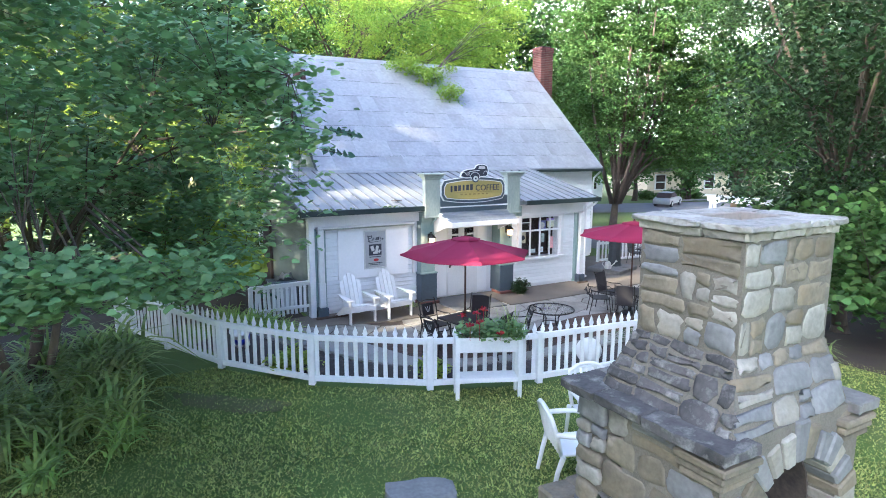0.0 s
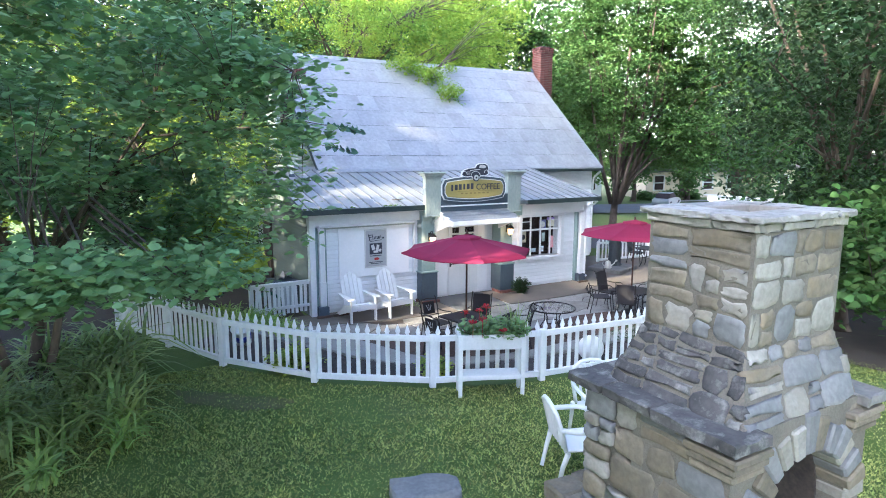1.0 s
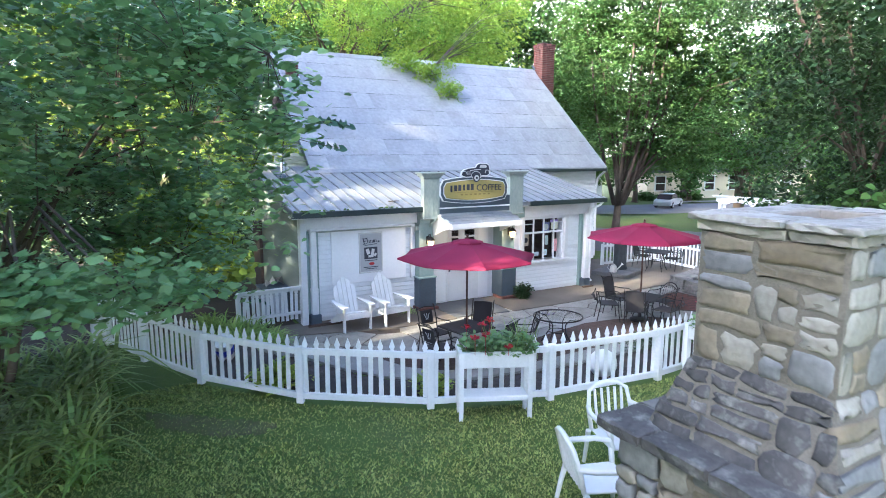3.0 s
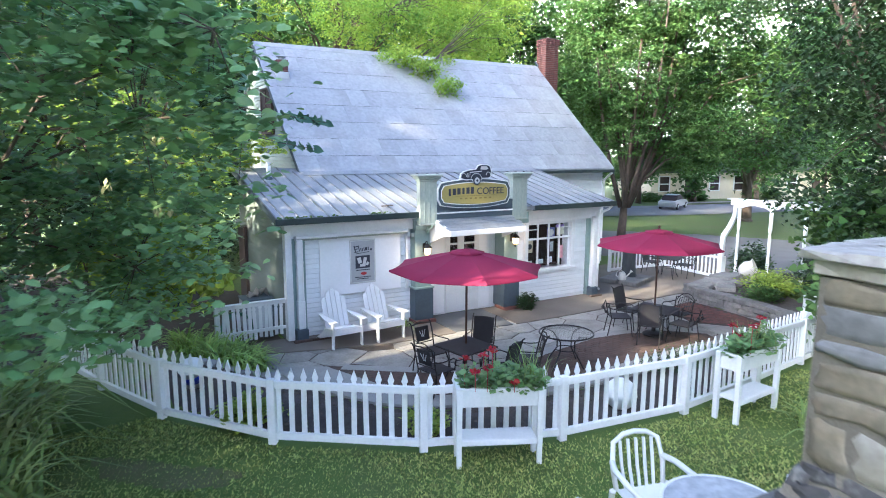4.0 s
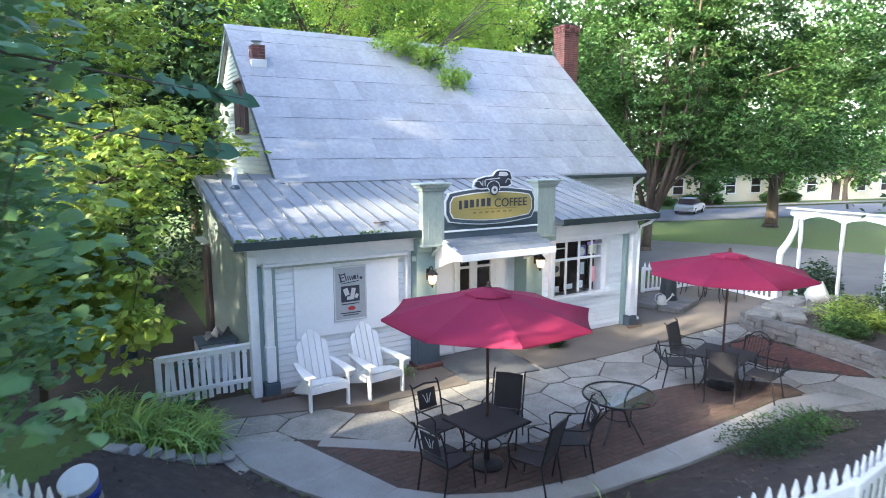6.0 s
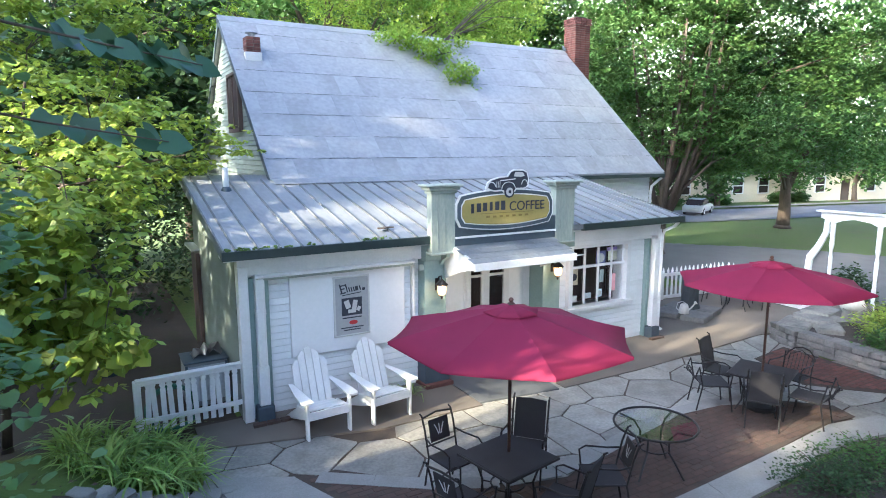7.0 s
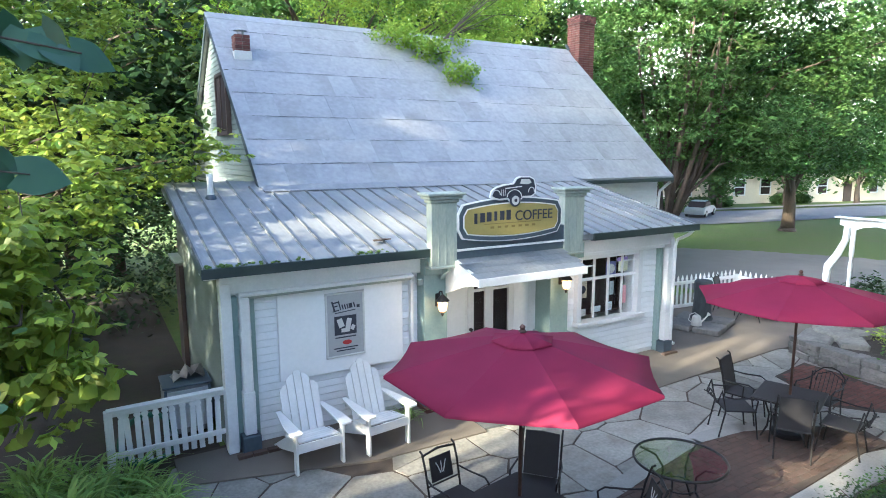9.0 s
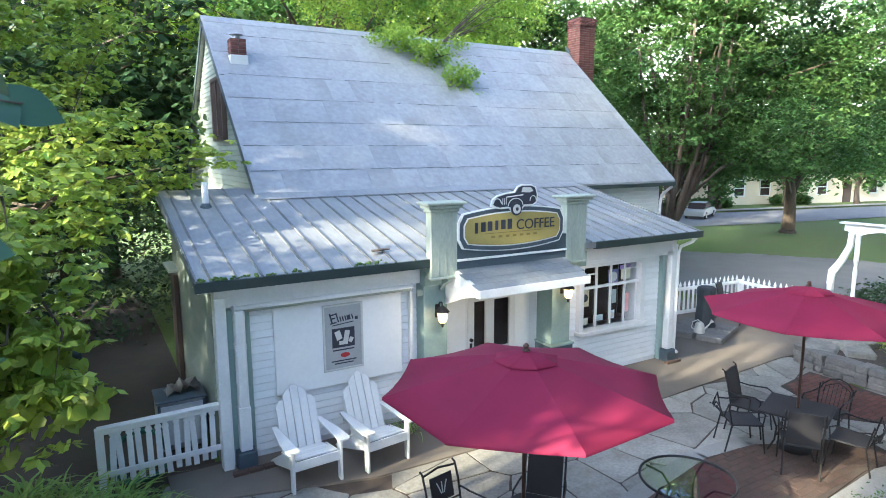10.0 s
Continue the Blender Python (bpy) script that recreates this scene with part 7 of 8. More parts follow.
# far corner: fence, chairs, arbor
for a, b, n in (((11.85, 2.30), (14.30, 2.05), 15), ((14.30, 2.05), (14.12, -0.55), 16)):
    fence_run(a, b, n, True)
seat_at(masters["sling"], 12.9, 1.35, 200)
seat_at(masters["mesh"], 13.4, 0.4, 100)
square_table(12.8, 0.6, 0.4)


def turned_post(bm, x, y, z0, z1):
    h = z1 - z0
    lathe(bm, [(0.055, 0), (0.055, h * 0.22), (0.035, h * 0.25), (0.05, h * 0.30), (0.04, h * 0.45), (0.05, h * 0.62), (0.032, h * 0.68), (0.055, h * 0.73), (0.055, h)], 10, (x, y, z0))


ab = thing("garden_arbor", "white painted arbor with turned posts and curved brace", "arbor", (14.0, -0.06, ground_z(14.0, -1.5)))
for y in (-1.0, -2.05, -3.1):
    bm = bmesh.new(); turned_post(bm, 0, y, 0, 2.55); part("post", bm, WHITE, ab, "", True)
bm = bmesh.new(); box(bm, 0, -0.48, 0.62, 0.12, 0.12, 1.24, 0.01); part("post", bm, WHITE, ab)
bm = bmesh.new(); prism(bm, [(-0.40, 1.2), (-0.42, 1.55), (-0.62, 1.85), (-0.78, 2.2), (-0.80, 2.55), (-0.92, 2.55), (-0.90, 2.18), (-0.76, 1.8), (-0.56, 1.45), (-0.54, 1.2)], -0.04, 0.04, "x"); part("curved_brace", bm, WHITE, ab)
bm = bmesh.new(); prism(bm, [(-0.70, 2.55), (-0.70, 2.70), (-3.4, 2.70), (-3.4, 2.55), (-3.15, 2.45), (-2.9, 2.52), (-2.55, 2.57), (-2.25, 2.52), (-2.05, 2.43), (-1.85, 2.52), (-1.5, 2.57), (-1.2, 2.52), (-1.0, 2.43), (-0.9, 2.5)], -0.045, 0.045, "x"); part("beam", bm, WHITE, ab)
bm = bmesh.new(); box(bm, 0, -2.05, 2.73, 0.24, 2.9, 0.04, 0.006); part("top_board", bm, WHITE, ab)

# raised stone bed with a small water stair
bed = thing("stone_bed", "raised garden bed with dry-stacked stone wall", "stone wall")
WALLP = [(11.25, -1.45), (10.95, -2.20), (10.92, -3.0), (10.85, -3.9), (10.62, -4.8), (10.2, -5.6)]
srnd = random.Random(91)
for i in range(len(WALLP) - 1):
    a, b = Vector((*WALLP[i], 0)), Vector((*WALLP[i + 1], 0))
    d = b - a
    L, rz = d.length, math.atan2(d.y, d.x)
    for c in range(3):
        u = 0.0
        while u < L - 0.05:
            w = min(srnd.uniform(0.28, 0.6), L - u)
            p = a + d * ((u + w / 2) / L)
            bm = bmesh.new(); box(bm, 0, 0, 0, w - 0.012, 0.34 + srnd.uniform(-0.04, 0.05), 0.125, 0.016)
            for v in bm.verts:
                v.co += Vector((srnd.uniform(-.012, .012), srnd.uniform(-.015, .015), srnd.uniform(-.008, .008)))
            q = part("stone", bm, ROCK, bed)
            q.location, q.rotation_euler = (p.x, p.y, 0.07 + c * 0.13), (0, 0, rz)
            u += w
for (x, y, z, w, d, r) in ((11.55, -1.75, 0.42, 1.0, 0.6, 0.3), (12.1, -1.95, 0.48, 0.9, 0.7, -0.2), (12.6, -1.7, 0.55, 0.8, 0.6, 0.1), (11.7, -2.35, 0.44, 0.7, 0.5, 0.6), (12.9, -1.45, 0.46, 1.6, 0.3, 0.05), (13.1, -2.2, 0.66, 0.7, 0.6, 0.5)):
    bm = bmesh.new(); box(bm, 0, 0, -0.18, w, d, 0.42, 0.03)
    for v in bm.verts:
        v.co += Vector((srnd.uniform(-.03, .03), srnd.uniform(-.03, .03), srnd.uniform(-.012, .012)))
    q = part("slab", bm, STONECAP, bed); q.location, q.rotation_euler = (x, y, z - 0.03), (0, 0, r)
bm = bmesh.new()
prism(bm, [(11.25, -1.6), (11.0, -2.3), (10.97, -3.0), (10.9, -3.9), (10.68, -4.8), (10.3, -5.6), (12.5, -6.2), (15.5, -4.5), (15.5, -1.9), (13.5, -1.6)], -0.1, 0.33); part("soil", bm, MULCH, bed)
urn = thing("terracotta_urn", "tipped pale clay urn lying in the stone bed", "urn", (12.9, -2.2, 0.74), 0)
urn.scale = (1.2, 1.2, 1.2)
bm = bmesh.new(); lathe(bm, [(0.10, -0.20), (0.17, -0.12), (0.22, 0.0), (0.19, 0.14), (0.235, 0.19), (0.215, 0.19), (0.17, 0.13), (0.19, 0.0), (0.14, -0.1)], 22)
bmesh.ops.transform(bm, matrix=Matrix.Rotation(radians(62), 4, "X") @ Matrix.Rotation(radians(25), 4, "Y"), verts=bm.verts); part("pot", bm, CANM, urn, "", True)
bm = bmesh.new(); box(bm, 9.75, -5.75, 0.55, 0.18, 0.18, 1.0, 0.012); gp = one("gate_post", bm, WHITE, "tall white wooden gate post at the fence's end", "post")
bm = bmesh.new(); prism(bm, [(9.65, -5.85), (9.85, -5.85), (9.85, -5.65), (9.65, -5.65)], 1.052, 1.08); part("post_cap", bm, WHITE, gp)

# white sphere ornament and a pale green bucket behind the fence
bm = bmesh.new(); bmesh.ops.create_uvsphere(bm, u_segments=20, v_segments=12, radius=0.22); one("garden_globe", bm, PLASTIC, "white globe ornament standing behind the fence", "ornament", (2.35, -7.35, ground_z(2.35, -7.35) + 0.2), smooth=True)
bk = thing("garden_bucket", "white bucket with blue lining standing behind the pickets", "bucket", (-2.62, -3.62, ground_z(-2.62, -3.62) + 0.04))
TILT = Matrix.Rotation(radians(24), 4, "X") @ Matrix.Rotation(radians(-12), 4, "Y")
BLUEP = material("blue_plastic", (0.03, 0.05, 0.45), (0.02, 0.04, 0.38), 0.4, bump=0)
for nm, mt, prof in (("bucket", PLASTIC, [(0.13, 0.0), (0.17, 0.36), (0.182, 0.36), (0.182, 0.375), (0.16, 0.375)]), ("lining", BLUEP, [(0.158, 0.372), (0.12, 0.03), (0.005, 0.025)]), ("blue_label", BLUEP, [(0.146, 0.12), (0.162, 0.26)])):
    bm = bmesh.new(); lathe(bm, prof, 22); bmesh.ops.transform(bm, matrix=TILT, verts=bm.verts); part(nm, bm, mt, bk, "", True)
# the warm patch under a chair is sunlight, so no crate is built
# ---- plants ----
def lily_bed(name, label, poly, count, length, seed, width=0.024, mat=LILY, blades=22, spread=0.06):
    """A bed of strap leaves, tuft by tuft, as one uncountable mass."""
    rnd = random.Random(seed)
    x0, x1, y0, y1 = min(p[0] for p in poly), max(p[0] for p in poly), min(p[1] for p in poly), max(p[1] for p in poly)
    tufts = []
    for m in range(5):
        bm = bmesh.new(); blade_tuft(bm, 0, 0, 0, blades, length, rnd, width, spread, 1.3)
        bm.verts.index_update()
        tufts.append((np.array([v.co[:] for v in bm.verts]), [[v.index for v in f.verts] for f in bm.faces]))
        bm.free()
    verts, faces, made = [], [], 0
    while made < count:
        x, y = rnd.uniform(x0, x1), rnd.uniform(y0, y1)
        if inside(poly, np.array([x]), np.array([y]))[0]:
            tv, tf = tufts[made % 5]
            a, s = rnd.uniform(0, 6.28), rnd.uniform(0.75, 1.2)
            c, d = math.cos(a) * s, math.sin(a) * s
            q = np.stack([tv[:, 0] * c - tv[:, 1] * d + x, tv[:, 0] * d + tv[:, 1] * c + y, tv[:, 2] * s + ground_z(x, y) - 0.02], 1)
            base = len(verts)
            verts += q.tolist(); faces += [[i + base for i in f] for f in tf]
            made += 1
    tagged(new(name, raw(name, verts, faces, mat)), label, "plant", kind="stuff")


lily_bed("daylily_bed", "arching strap-leaved daylily clump beside the lawn", [(-6.7, -6.6), (-5.7, -6.8), (-4.75, -6.5), (-4.3, -5.4), (-4.2, -4.4), (-4.4, -3.5), (-4.9, -3.0), (-5.8, -3.6), (-6.6, -5.0)], 30, 1.08, 7, 0.040, LILY, 40, 0.13)
# fallen leaves also use the brightened lily colour
lily_bed("daylily_bed", "yellowing fallen strap leaves at the clump's edge", [(-6.6, -7.1), (-5.4, -7.3), (-4.2, -6.9), (-4.6, -6.3), (-5.8, -6.6)], 8, 0.5, 27, 0.03, LILYLIT)
lily_bed("daylily_bed", "daylily clump by the house path, sunlight in its leaf colour", [(-2.75, -0.45), (-1.9, -0.25), (-1.05, -0.45), (-0.98, -1.5), (-1.5, -1.75), (-2.4, -1.6)], 44, 0.62, 12, 0.026, LILYLIT)
lily_bed("daylily_bed", "strap-leaved clump at the planter's foot", [(4.6, -8.7), (5.8, -8.6), (6.4, -9.4), (3.8, -9.8), (3.0, -9.4)], 22, 0.55, 13)
lily_bed("daylily_bed", "small green tuft against the wall", [(2.45, -0.05), (2.8, -0.05), (2.8, -0.3), (2.45, -0.3)], 4, 0.36, 14, 0.012)


def shrub(name, label, x, y, r, h, mat, size, n, seed, z=None):
    rnd = random.Random(seed)
    z = ground_z(x, y) if z is None else z
    s = thing(name, label, "shrub", (x, y, z))
    for k in range(9):
        a = rnd.uniform(0, 6.28); bm = bmesh.new(); tube(bm, [(0, 0, 0), (0.3 * r * math.cos(a), 0.3 * r * math.sin(a), 0.5 * h), (0.7 * r * math.cos(a), 0.7 * r * math.sin(a), 0.85 * h)], 0.012, 5, 0.004); part("stem", bm, BARK, s)
    bl = [(rnd.uniform(-0.3, 0.3) * r, rnd.uniform(-0.3, 0.3) * r, h * rnd.uniform(0.35, 0.65), r * rnd.uniform(0.5, 0.8), r * rnd.uniform(0.5, 0.8), h * 0.42) for _ in range(5)]
    pts = sprays(bl, seed, n)
    ob = new("foliage", leaf_mesh("foliage", pts, 10, size, (r * 0.12, r * 0.12, h * 0.08), mat, seed, 0.3)); ob.parent = s
    return s


shrub("low_juniper", "low feathery green shrub in the mulch bed", 5.6, -5.75, 0.75, 0.35, LEAF_DARK, 0.05, 150, 3)
shrub("low_juniper", "low feathery green shrub in the mulch bed", 6.7, -5.65, 0.7, 0.32, LEAF_MAPLE, 0.05, 150, 4)
shrub("pot_plant", "dark bushy potted plant on the apron", 6.15, -0.42, 0.30, 0.42, LEAF_DARK, 0.06, 500, 6, 0.02)
shrub("bed_shrub", "yellow-green shrub in the raised bed", 12.3, -3.3, 0.9, 0.7, LEAF_BRIGHT, 0.08, 120, 8, 0.3)
shrub("bed_shrub", "green shrub in the raised bed", 11.4, -3.6, 0.6, 0.45, LEAF_MAPLE, 0.07, 150, 9, 0.3)
shrub("bed_shrub", "flowering shrub under the arbor", 14.6, -1.3, 0.8, 1.2, LEAF_DARK, 0.10, 120, 10)
shrub("bed_shrub", "ornamental grass-coloured shrub by the fence", 9.4, -6.4, 0.6, 0.6, LEAF_BRIGHT, 0.06, 140, 11)
shrub("bed_shrub", "dark green shrub in the raised bed", 13.6, -4.0, 1.0, 1.3, LEAF_DARK, 0.09, 110, 16, 0.3)
shrub("bed_plant", "light green leafy plant behind the pickets", -2.2, -5.3, 0.4, 0.4, LEAF_BRIGHT, 0.09, 200, 14)
shrub("bed_plant", "light green leafy plant behind the pickets", -0.35, -6.7, 0.28, 0.35, LEAF_BRIGHT, 0.08, 240, 15)

# turf: short blades over the near lawn, one mesh
rng = np.random.default_rng(5)
n = 460000
gxp, gyp = rng.uniform(-8.0, 6.3, n), rng.uniform(-15.5, -4.5, n)
front = np.interp(gxp, [p[0] for p in FENCE], [p[1] for p in FENCE])
dens = 0.5 + 0.5 * np.sin(gxp * 1.3 + 0.7 * gyp) * np.cos(gyp * 1.1 - 0.4 * gxp)
# two trodden patches; the eastward thinning darkens the lawn in place of tree shade
thinned = np.exp(-((gxp + 3.2) ** 2 / 0.5 + (gyp + 6.1) ** 2 / 0.25)) * 0.7 + np.exp(-((gxp + 1.5) ** 2 / 0.5 + (gyp + 9.0) ** 2 / 0.9)) * 0.6 + smooth01(1.8, 3.8, gxp) * 0.6
ok = (gyp < front - 0.06) & (rng.random(n) < (0.4 + 0.6 * dens) * (1 - 0.85 * np.clip(thinned, 0, 1))) & ~((gxp > FX0 - 0.05) & (gxp < FX1 + 0.05) & (gyp > FY0 - 0.05) & (gyp < FY1 + 0.05))
gxp, gyp = gxp[ok], gyp[ok]
n = len(gxp)
gz = height(gxp, gyp)
a = rng.uniform(0, 6.28, n); L = rng.uniform(0.010, 0.034, n); w = rng.uniform(0.007, 0.015, n)
lean = rng.uniform(0.4, 2.0, n) * L
b0 = np.stack([gxp - np.sin(a) * w, gyp + np.cos(a) * w, gz], 1)
b1 = np.stack([gxp + np.sin(a) * w, gyp - np.cos(a) * w, gz], 1)
tip = np.stack([gxp + np.cos(a) * lean, gyp + np.sin(a) * lean, gz + L], 1)
V = np.stack([b0, b1, tip], 1).reshape(-1, 3)
turf = new("turf", raw("turf", V.tolist(), np.arange(3 * n).reshape(-1, 3).tolist(), BLADES))
tagged(turf, "short mown grass blades on the lawn", "grass", kind="stuff")
# leaf litter and bark chips
n = 2600
xx, yy = rng.uniform(-3.3, 8.8, n), rng.uniform(-7.7, -1.6, n)
fr = np.interp(xx, [p[0] for p in FENCE], [p[1] for p in FENCE])
ok = (yy > fr + 0.15) & (away(PATIO, xx, yy) > 0.12)
xx, yy = xx[ok], yy[ok]
n = len(xx)
zz = height(xx, yy) + 0.03
a = rng.uniform(0, 6.28, n); s = rng.uniform(0.012, 0.04, n)
c, d = np.cos(a) * s, np.sin(a) * s
V = np.stack([np.stack([xx - c, yy - d, zz], 1), np.stack([xx + d * 0.5, yy - c * 0.5, zz + s * 0.6], 1), np.stack([xx + c, yy + d, zz + s * 0.2], 1), np.stack([xx - d * 0.5, yy + c * 0.5, zz + 0.002], 1)], 1).reshape(-1, 3)
CHIP = material("bark_chip", (0.10, 0.075, 0.055), (0.05, 0.04, 0.03), 0.9, fine=20, coarse=4, bump=0.1, island=0.5)
tagged(new("bark_chips", raw("bark_chips", V.tolist(), np.arange(4 * n).reshape(-1, 4).tolist(), CHIP)), "scattered bark chips on the mulch", "bark chips", kind="stuff")

# dark sheet: soil and the trees' shade together in one colour
sheet("shaded_earth", [(5.9, -8.75), (6.9, -8.0), (9.8, -6.6), (16, -7.6), (16, -13.5), (6.6, -13.0), (6.1, -10.6)], DIRT, "dark earth under the garden trees, their shade in its tone", "dirt yard", 0.014, 0.12)
for a, b, n in (((9.75, -6.15), (11.45, -7.0), 13),):
    fence_run(a, b, n, True)
shed_house = thing("garden_shed", "blue-grey clapboard garden shed in deep shade", "shed", (13.35, -8.35, ground_z(13.3, -8.3)), radians(-27))
BLUEGREY = material("blue_grey_clapboard", (0.20, 0.23, 0.25), (0.15, 0.175, 0.19), 0.6, fine=26, coarse=2, bump=0.06, stain=(0.11, 0.12, 0.12), stain_amt=0.4, vary=0.05)
bm = bmesh.new(); box(bm, 0, 0, 1.05, 3.3, 2.2, 2.1); part("wall", bm, BLUEGREY, shed_house)
lap = mesh_of("clapboard", board(3.3, 0.19), BLUEGREY)
lap_side = mesh_of("clapboard", board(2.2, 0.19), BLUEGREY)
for k in range(11):
    piece("clapboard", lap, shed_house, (-1.65, -1.102, 0.02 + 0.19 * k))
    piece("clapboard", lap_side, shed_house, (-1.652, 1.1, 0.02 + 0.19 * k), -math.pi / 2)
for dx in (-1.66, 1.66):
    bm = bmesh.new(); box(bm, dx, -1.12, 1.05, 0.10, 0.08, 2.1, 0.006); part("corner_board", bm, BLUEGREY, shed_house)
bm = bmesh.new(); prism(bm, [(-1.4, 2.05), (0, 2.95), (1.4, 2.05), (1.4, 2.16), (0, 3.06), (-1.4, 2.16)], -1.85, 1.85, "x"); part("roof", bm, SLATE, shed_house)
bm = bmesh.new(); prism(bm, [(-1.08, 2.1), (1.08, 2.1), (0, 2.9)], -1.62, 1.62, "x"); part("gable", bm, BLUEGREY, shed_house)

# ---- beyond the garden ----
def strip(name, pts, z, mat, label, category):
    ob = new(name, raw(name, [(x, y, z + ground_z(x, y)) for x, y in pts], [tuple(range(len(pts)))], mat))
    return tagged(ob, label, category, kind="structure")


sheet("gravel_drive", [(13.3, 11.5), (14.6, 2.6), (14.5, -1.0), (17.0, -2.0), (30, 1.0), (27.5, 5.2), (25.4, 7.4), (22.7, 9.4), (20.0, 11.5)], ASPHALT, "grey gravel drive beside the lawn", "drive", 0.03, 0.4)
strip("road", [(14, 26.5), (34, 18.6), (42, 16.6), (52, 14.8), (80, 8.0), (80, 14.5), (61, 19.6), (51, 21.9), (44, 23.6), (30, 28)], 0.06, ASPHALT, "pale grey street beyond the lawn", "road")
strip("pavement", [(44, 24.4), (51, 22.7), (61, 20.4), (80, 15.3), (80, 16.5), (61, 21.6), (51, 23.9), (44, 25.6)], 0.12, KERB, "pale concrete pavement across the street", "pavement")
CREAM = material("cream_siding", (0.74, 0.66, 0.50), (0.66, 0.58, 0.44), 0.7, fine=6, coarse=1, bump=0.1)
DARKROOF = material("grey_shingle_roof", (0.12, 0.12, 0.125), (0.09, 0.09, 0.095), 0.9, fine=4, coarse=1, bump=0.2)


def cottage(x, y, rz, w, d, h, rh, mat):
    c = thing("neighbour_house", "cream-painted house across the street", "house", (x, y, ground_z(x, y)), rz, "houses across the street")
    bm = bmesh.new(); box(bm, 0, 0, h / 2, w, d, h); part("wall", bm, mat, c)
    bm = bmesh.new(); prism(bm, [(-d / 2 - 0.5, h - 0.1), (0, h + rh), (d / 2 + 0.5, h - 0.1), (d / 2 + 0.5, h - 0.3), (-d / 2 - 0.5, h - 0.3)], -w / 2 - 0.4, w / 2 + 0.4, "x"); part("roof", bm, DARKROOF, c)
    for k in range(4):
        u = -w / 2 + w * (k + 0.5) / 4
        if k == 1:
            bm = bmesh.new(); box(bm, u, -d / 2 - 0.03, 1.05, 1.0, 0.08, 2.1, 0.01); part("door", bm, BROWN, c)
        else:
            bm = bmesh.new(); box(bm, u, -d / 2 - 0.02, 1.6, 1.1, 0.06, 1.4, 0.01); wd = part("window", bm, DARKIN, c)
            bm = bmesh.new()
            for dx in (-0.6, 0.6):
                box(bm, u + dx, -d / 2 - 0.04, 1.6, 0.12, 0.1, 1.6)
            for dz in (-0.76, 0, 0.76):
                box(bm, u, -d / 2 - 0.04, 1.6 + dz, 1.2, 0.1, 0.09)
            part("frame", bm, WHITE, wd)
    return c


cottage(51.5, 31.5, radians(-14), 12, 7, 3.0, 2.6, CREAM)
cottage(66.5, 27.5, radians(-14), 13, 8, 3.2, 2.4, CREAM)
cottage(37.5, 37.0, radians(-20), 10, 7, 3.0, 2.5, SIDING)
cottage(82, 20.0, radians(-14), 12, 8, 3.2, 2.6, CREAM)
for k, (x, y) in enumerate(((46.5, 27.6), (48.5, 26.9), (55.0, 25.6), (58.0, 25.0), (43.5, 28.2))):
    shrub("front_hedge", "clipped green bush before a far house", x, y, 1.1, 0.9, LEAF_MAPLE, 0.22, 60, 70 + k)
# parked car on the street
car = thing("parked_car", "silver saloon car parked by the street", "car", (39.4, 22.3, ground_z(39.4, 22.3) + 0.05), radians(24))
car.scale = (0.86, 0.86, 0.86)
SILVER = material("silver_paint", (0.52, 0.55, 0.58), (0.48, 0.51, 0.54), 0.3, 0.6, fine=5, coarse=1, bump=0)
bm = bmesh.new()
prism(bm, [(-2.2, 0.28), (-2.22, 0.62), (-2.1, 0.82), (-1.35, 0.92), (1.0, 0.92), (1.9, 0.80), (2.2, 0.62), (2.22, 0.30)], -0.85, 0.85, "y"); bmesh.ops.bevel(bm, geom=bm.edges[:], offset=0.06, segments=2, affect="EDGES"); part("body", bm, SILVER, car)
bm = bmesh.new(); prism(bm, [(-1.75, 0.88), (-1.15, 1.36), (0.25, 1.40), (1.05, 0.90)], -0.72, 0.72, "y"); bmesh.ops.bevel(bm, geom=bm.edges[:], offset=0.08, segments=2, affect="EDGES"); part("cabin", bm, DARKIN, car, "dark glass cabin")
bm = bmesh.new(); box(bm, -0.45, 0, 1.39, 1.5, 1.2, 0.06, 0.02); part("roof", bm, SILVER, car)
for x in (-1.4, 1.4):
    for s in (-1, 1):
        bm = bmesh.new(); tube(bm, [(x, s * 0.70, 0.31), (x, s * 0.88, 0.31)], 0.31, 18); wh = part("wheel", bm, SLING, car)
        bm = bmesh.new(); tube(bm, [(x, s * 0.86, 0.31), (x, s * 0.895, 0.31)], 0.19, 14); part("rim", bm, SILVER, wh)

# added glowing ring, far behind everything: whitens the low sky and lights the garden
bm = bmesh.new()
lo = [bm.verts.new((420 * math.cos(2 * math.pi * k / 64), 420 * math.sin(2 * math.pi * k / 64), -30)) for k in range(64)]
hi = [bm.verts.new((v.co.x, v.co.y, 118)) for v in lo]
for k in range(64):
    bm.faces.new((lo[(k + 1) % 64], lo[k], hi[k], hi[(k + 1) % 64]))
one("backdrop", bm, glow("sky_ring_glow", (1.0, 0.98, 0.95), 0.32), "added glowing ring that whitens the low sky", "sky", kind="structure", smooth=True)


def off_the_way(p):
    """Sprays keep left of the open strip over the lawn."""
    lane = np.interp(p[:, 1], [-14.8, -12.5, -11.1, -10.3, -9.1, -8.4, -7.6, -5.0], [-4.8, -3.45, -2.75, -2.4, -1.95, -1.6, -1.5, -1.5])
    return p[:, 0] < np.minimum(lane - 1.0, -2.65)


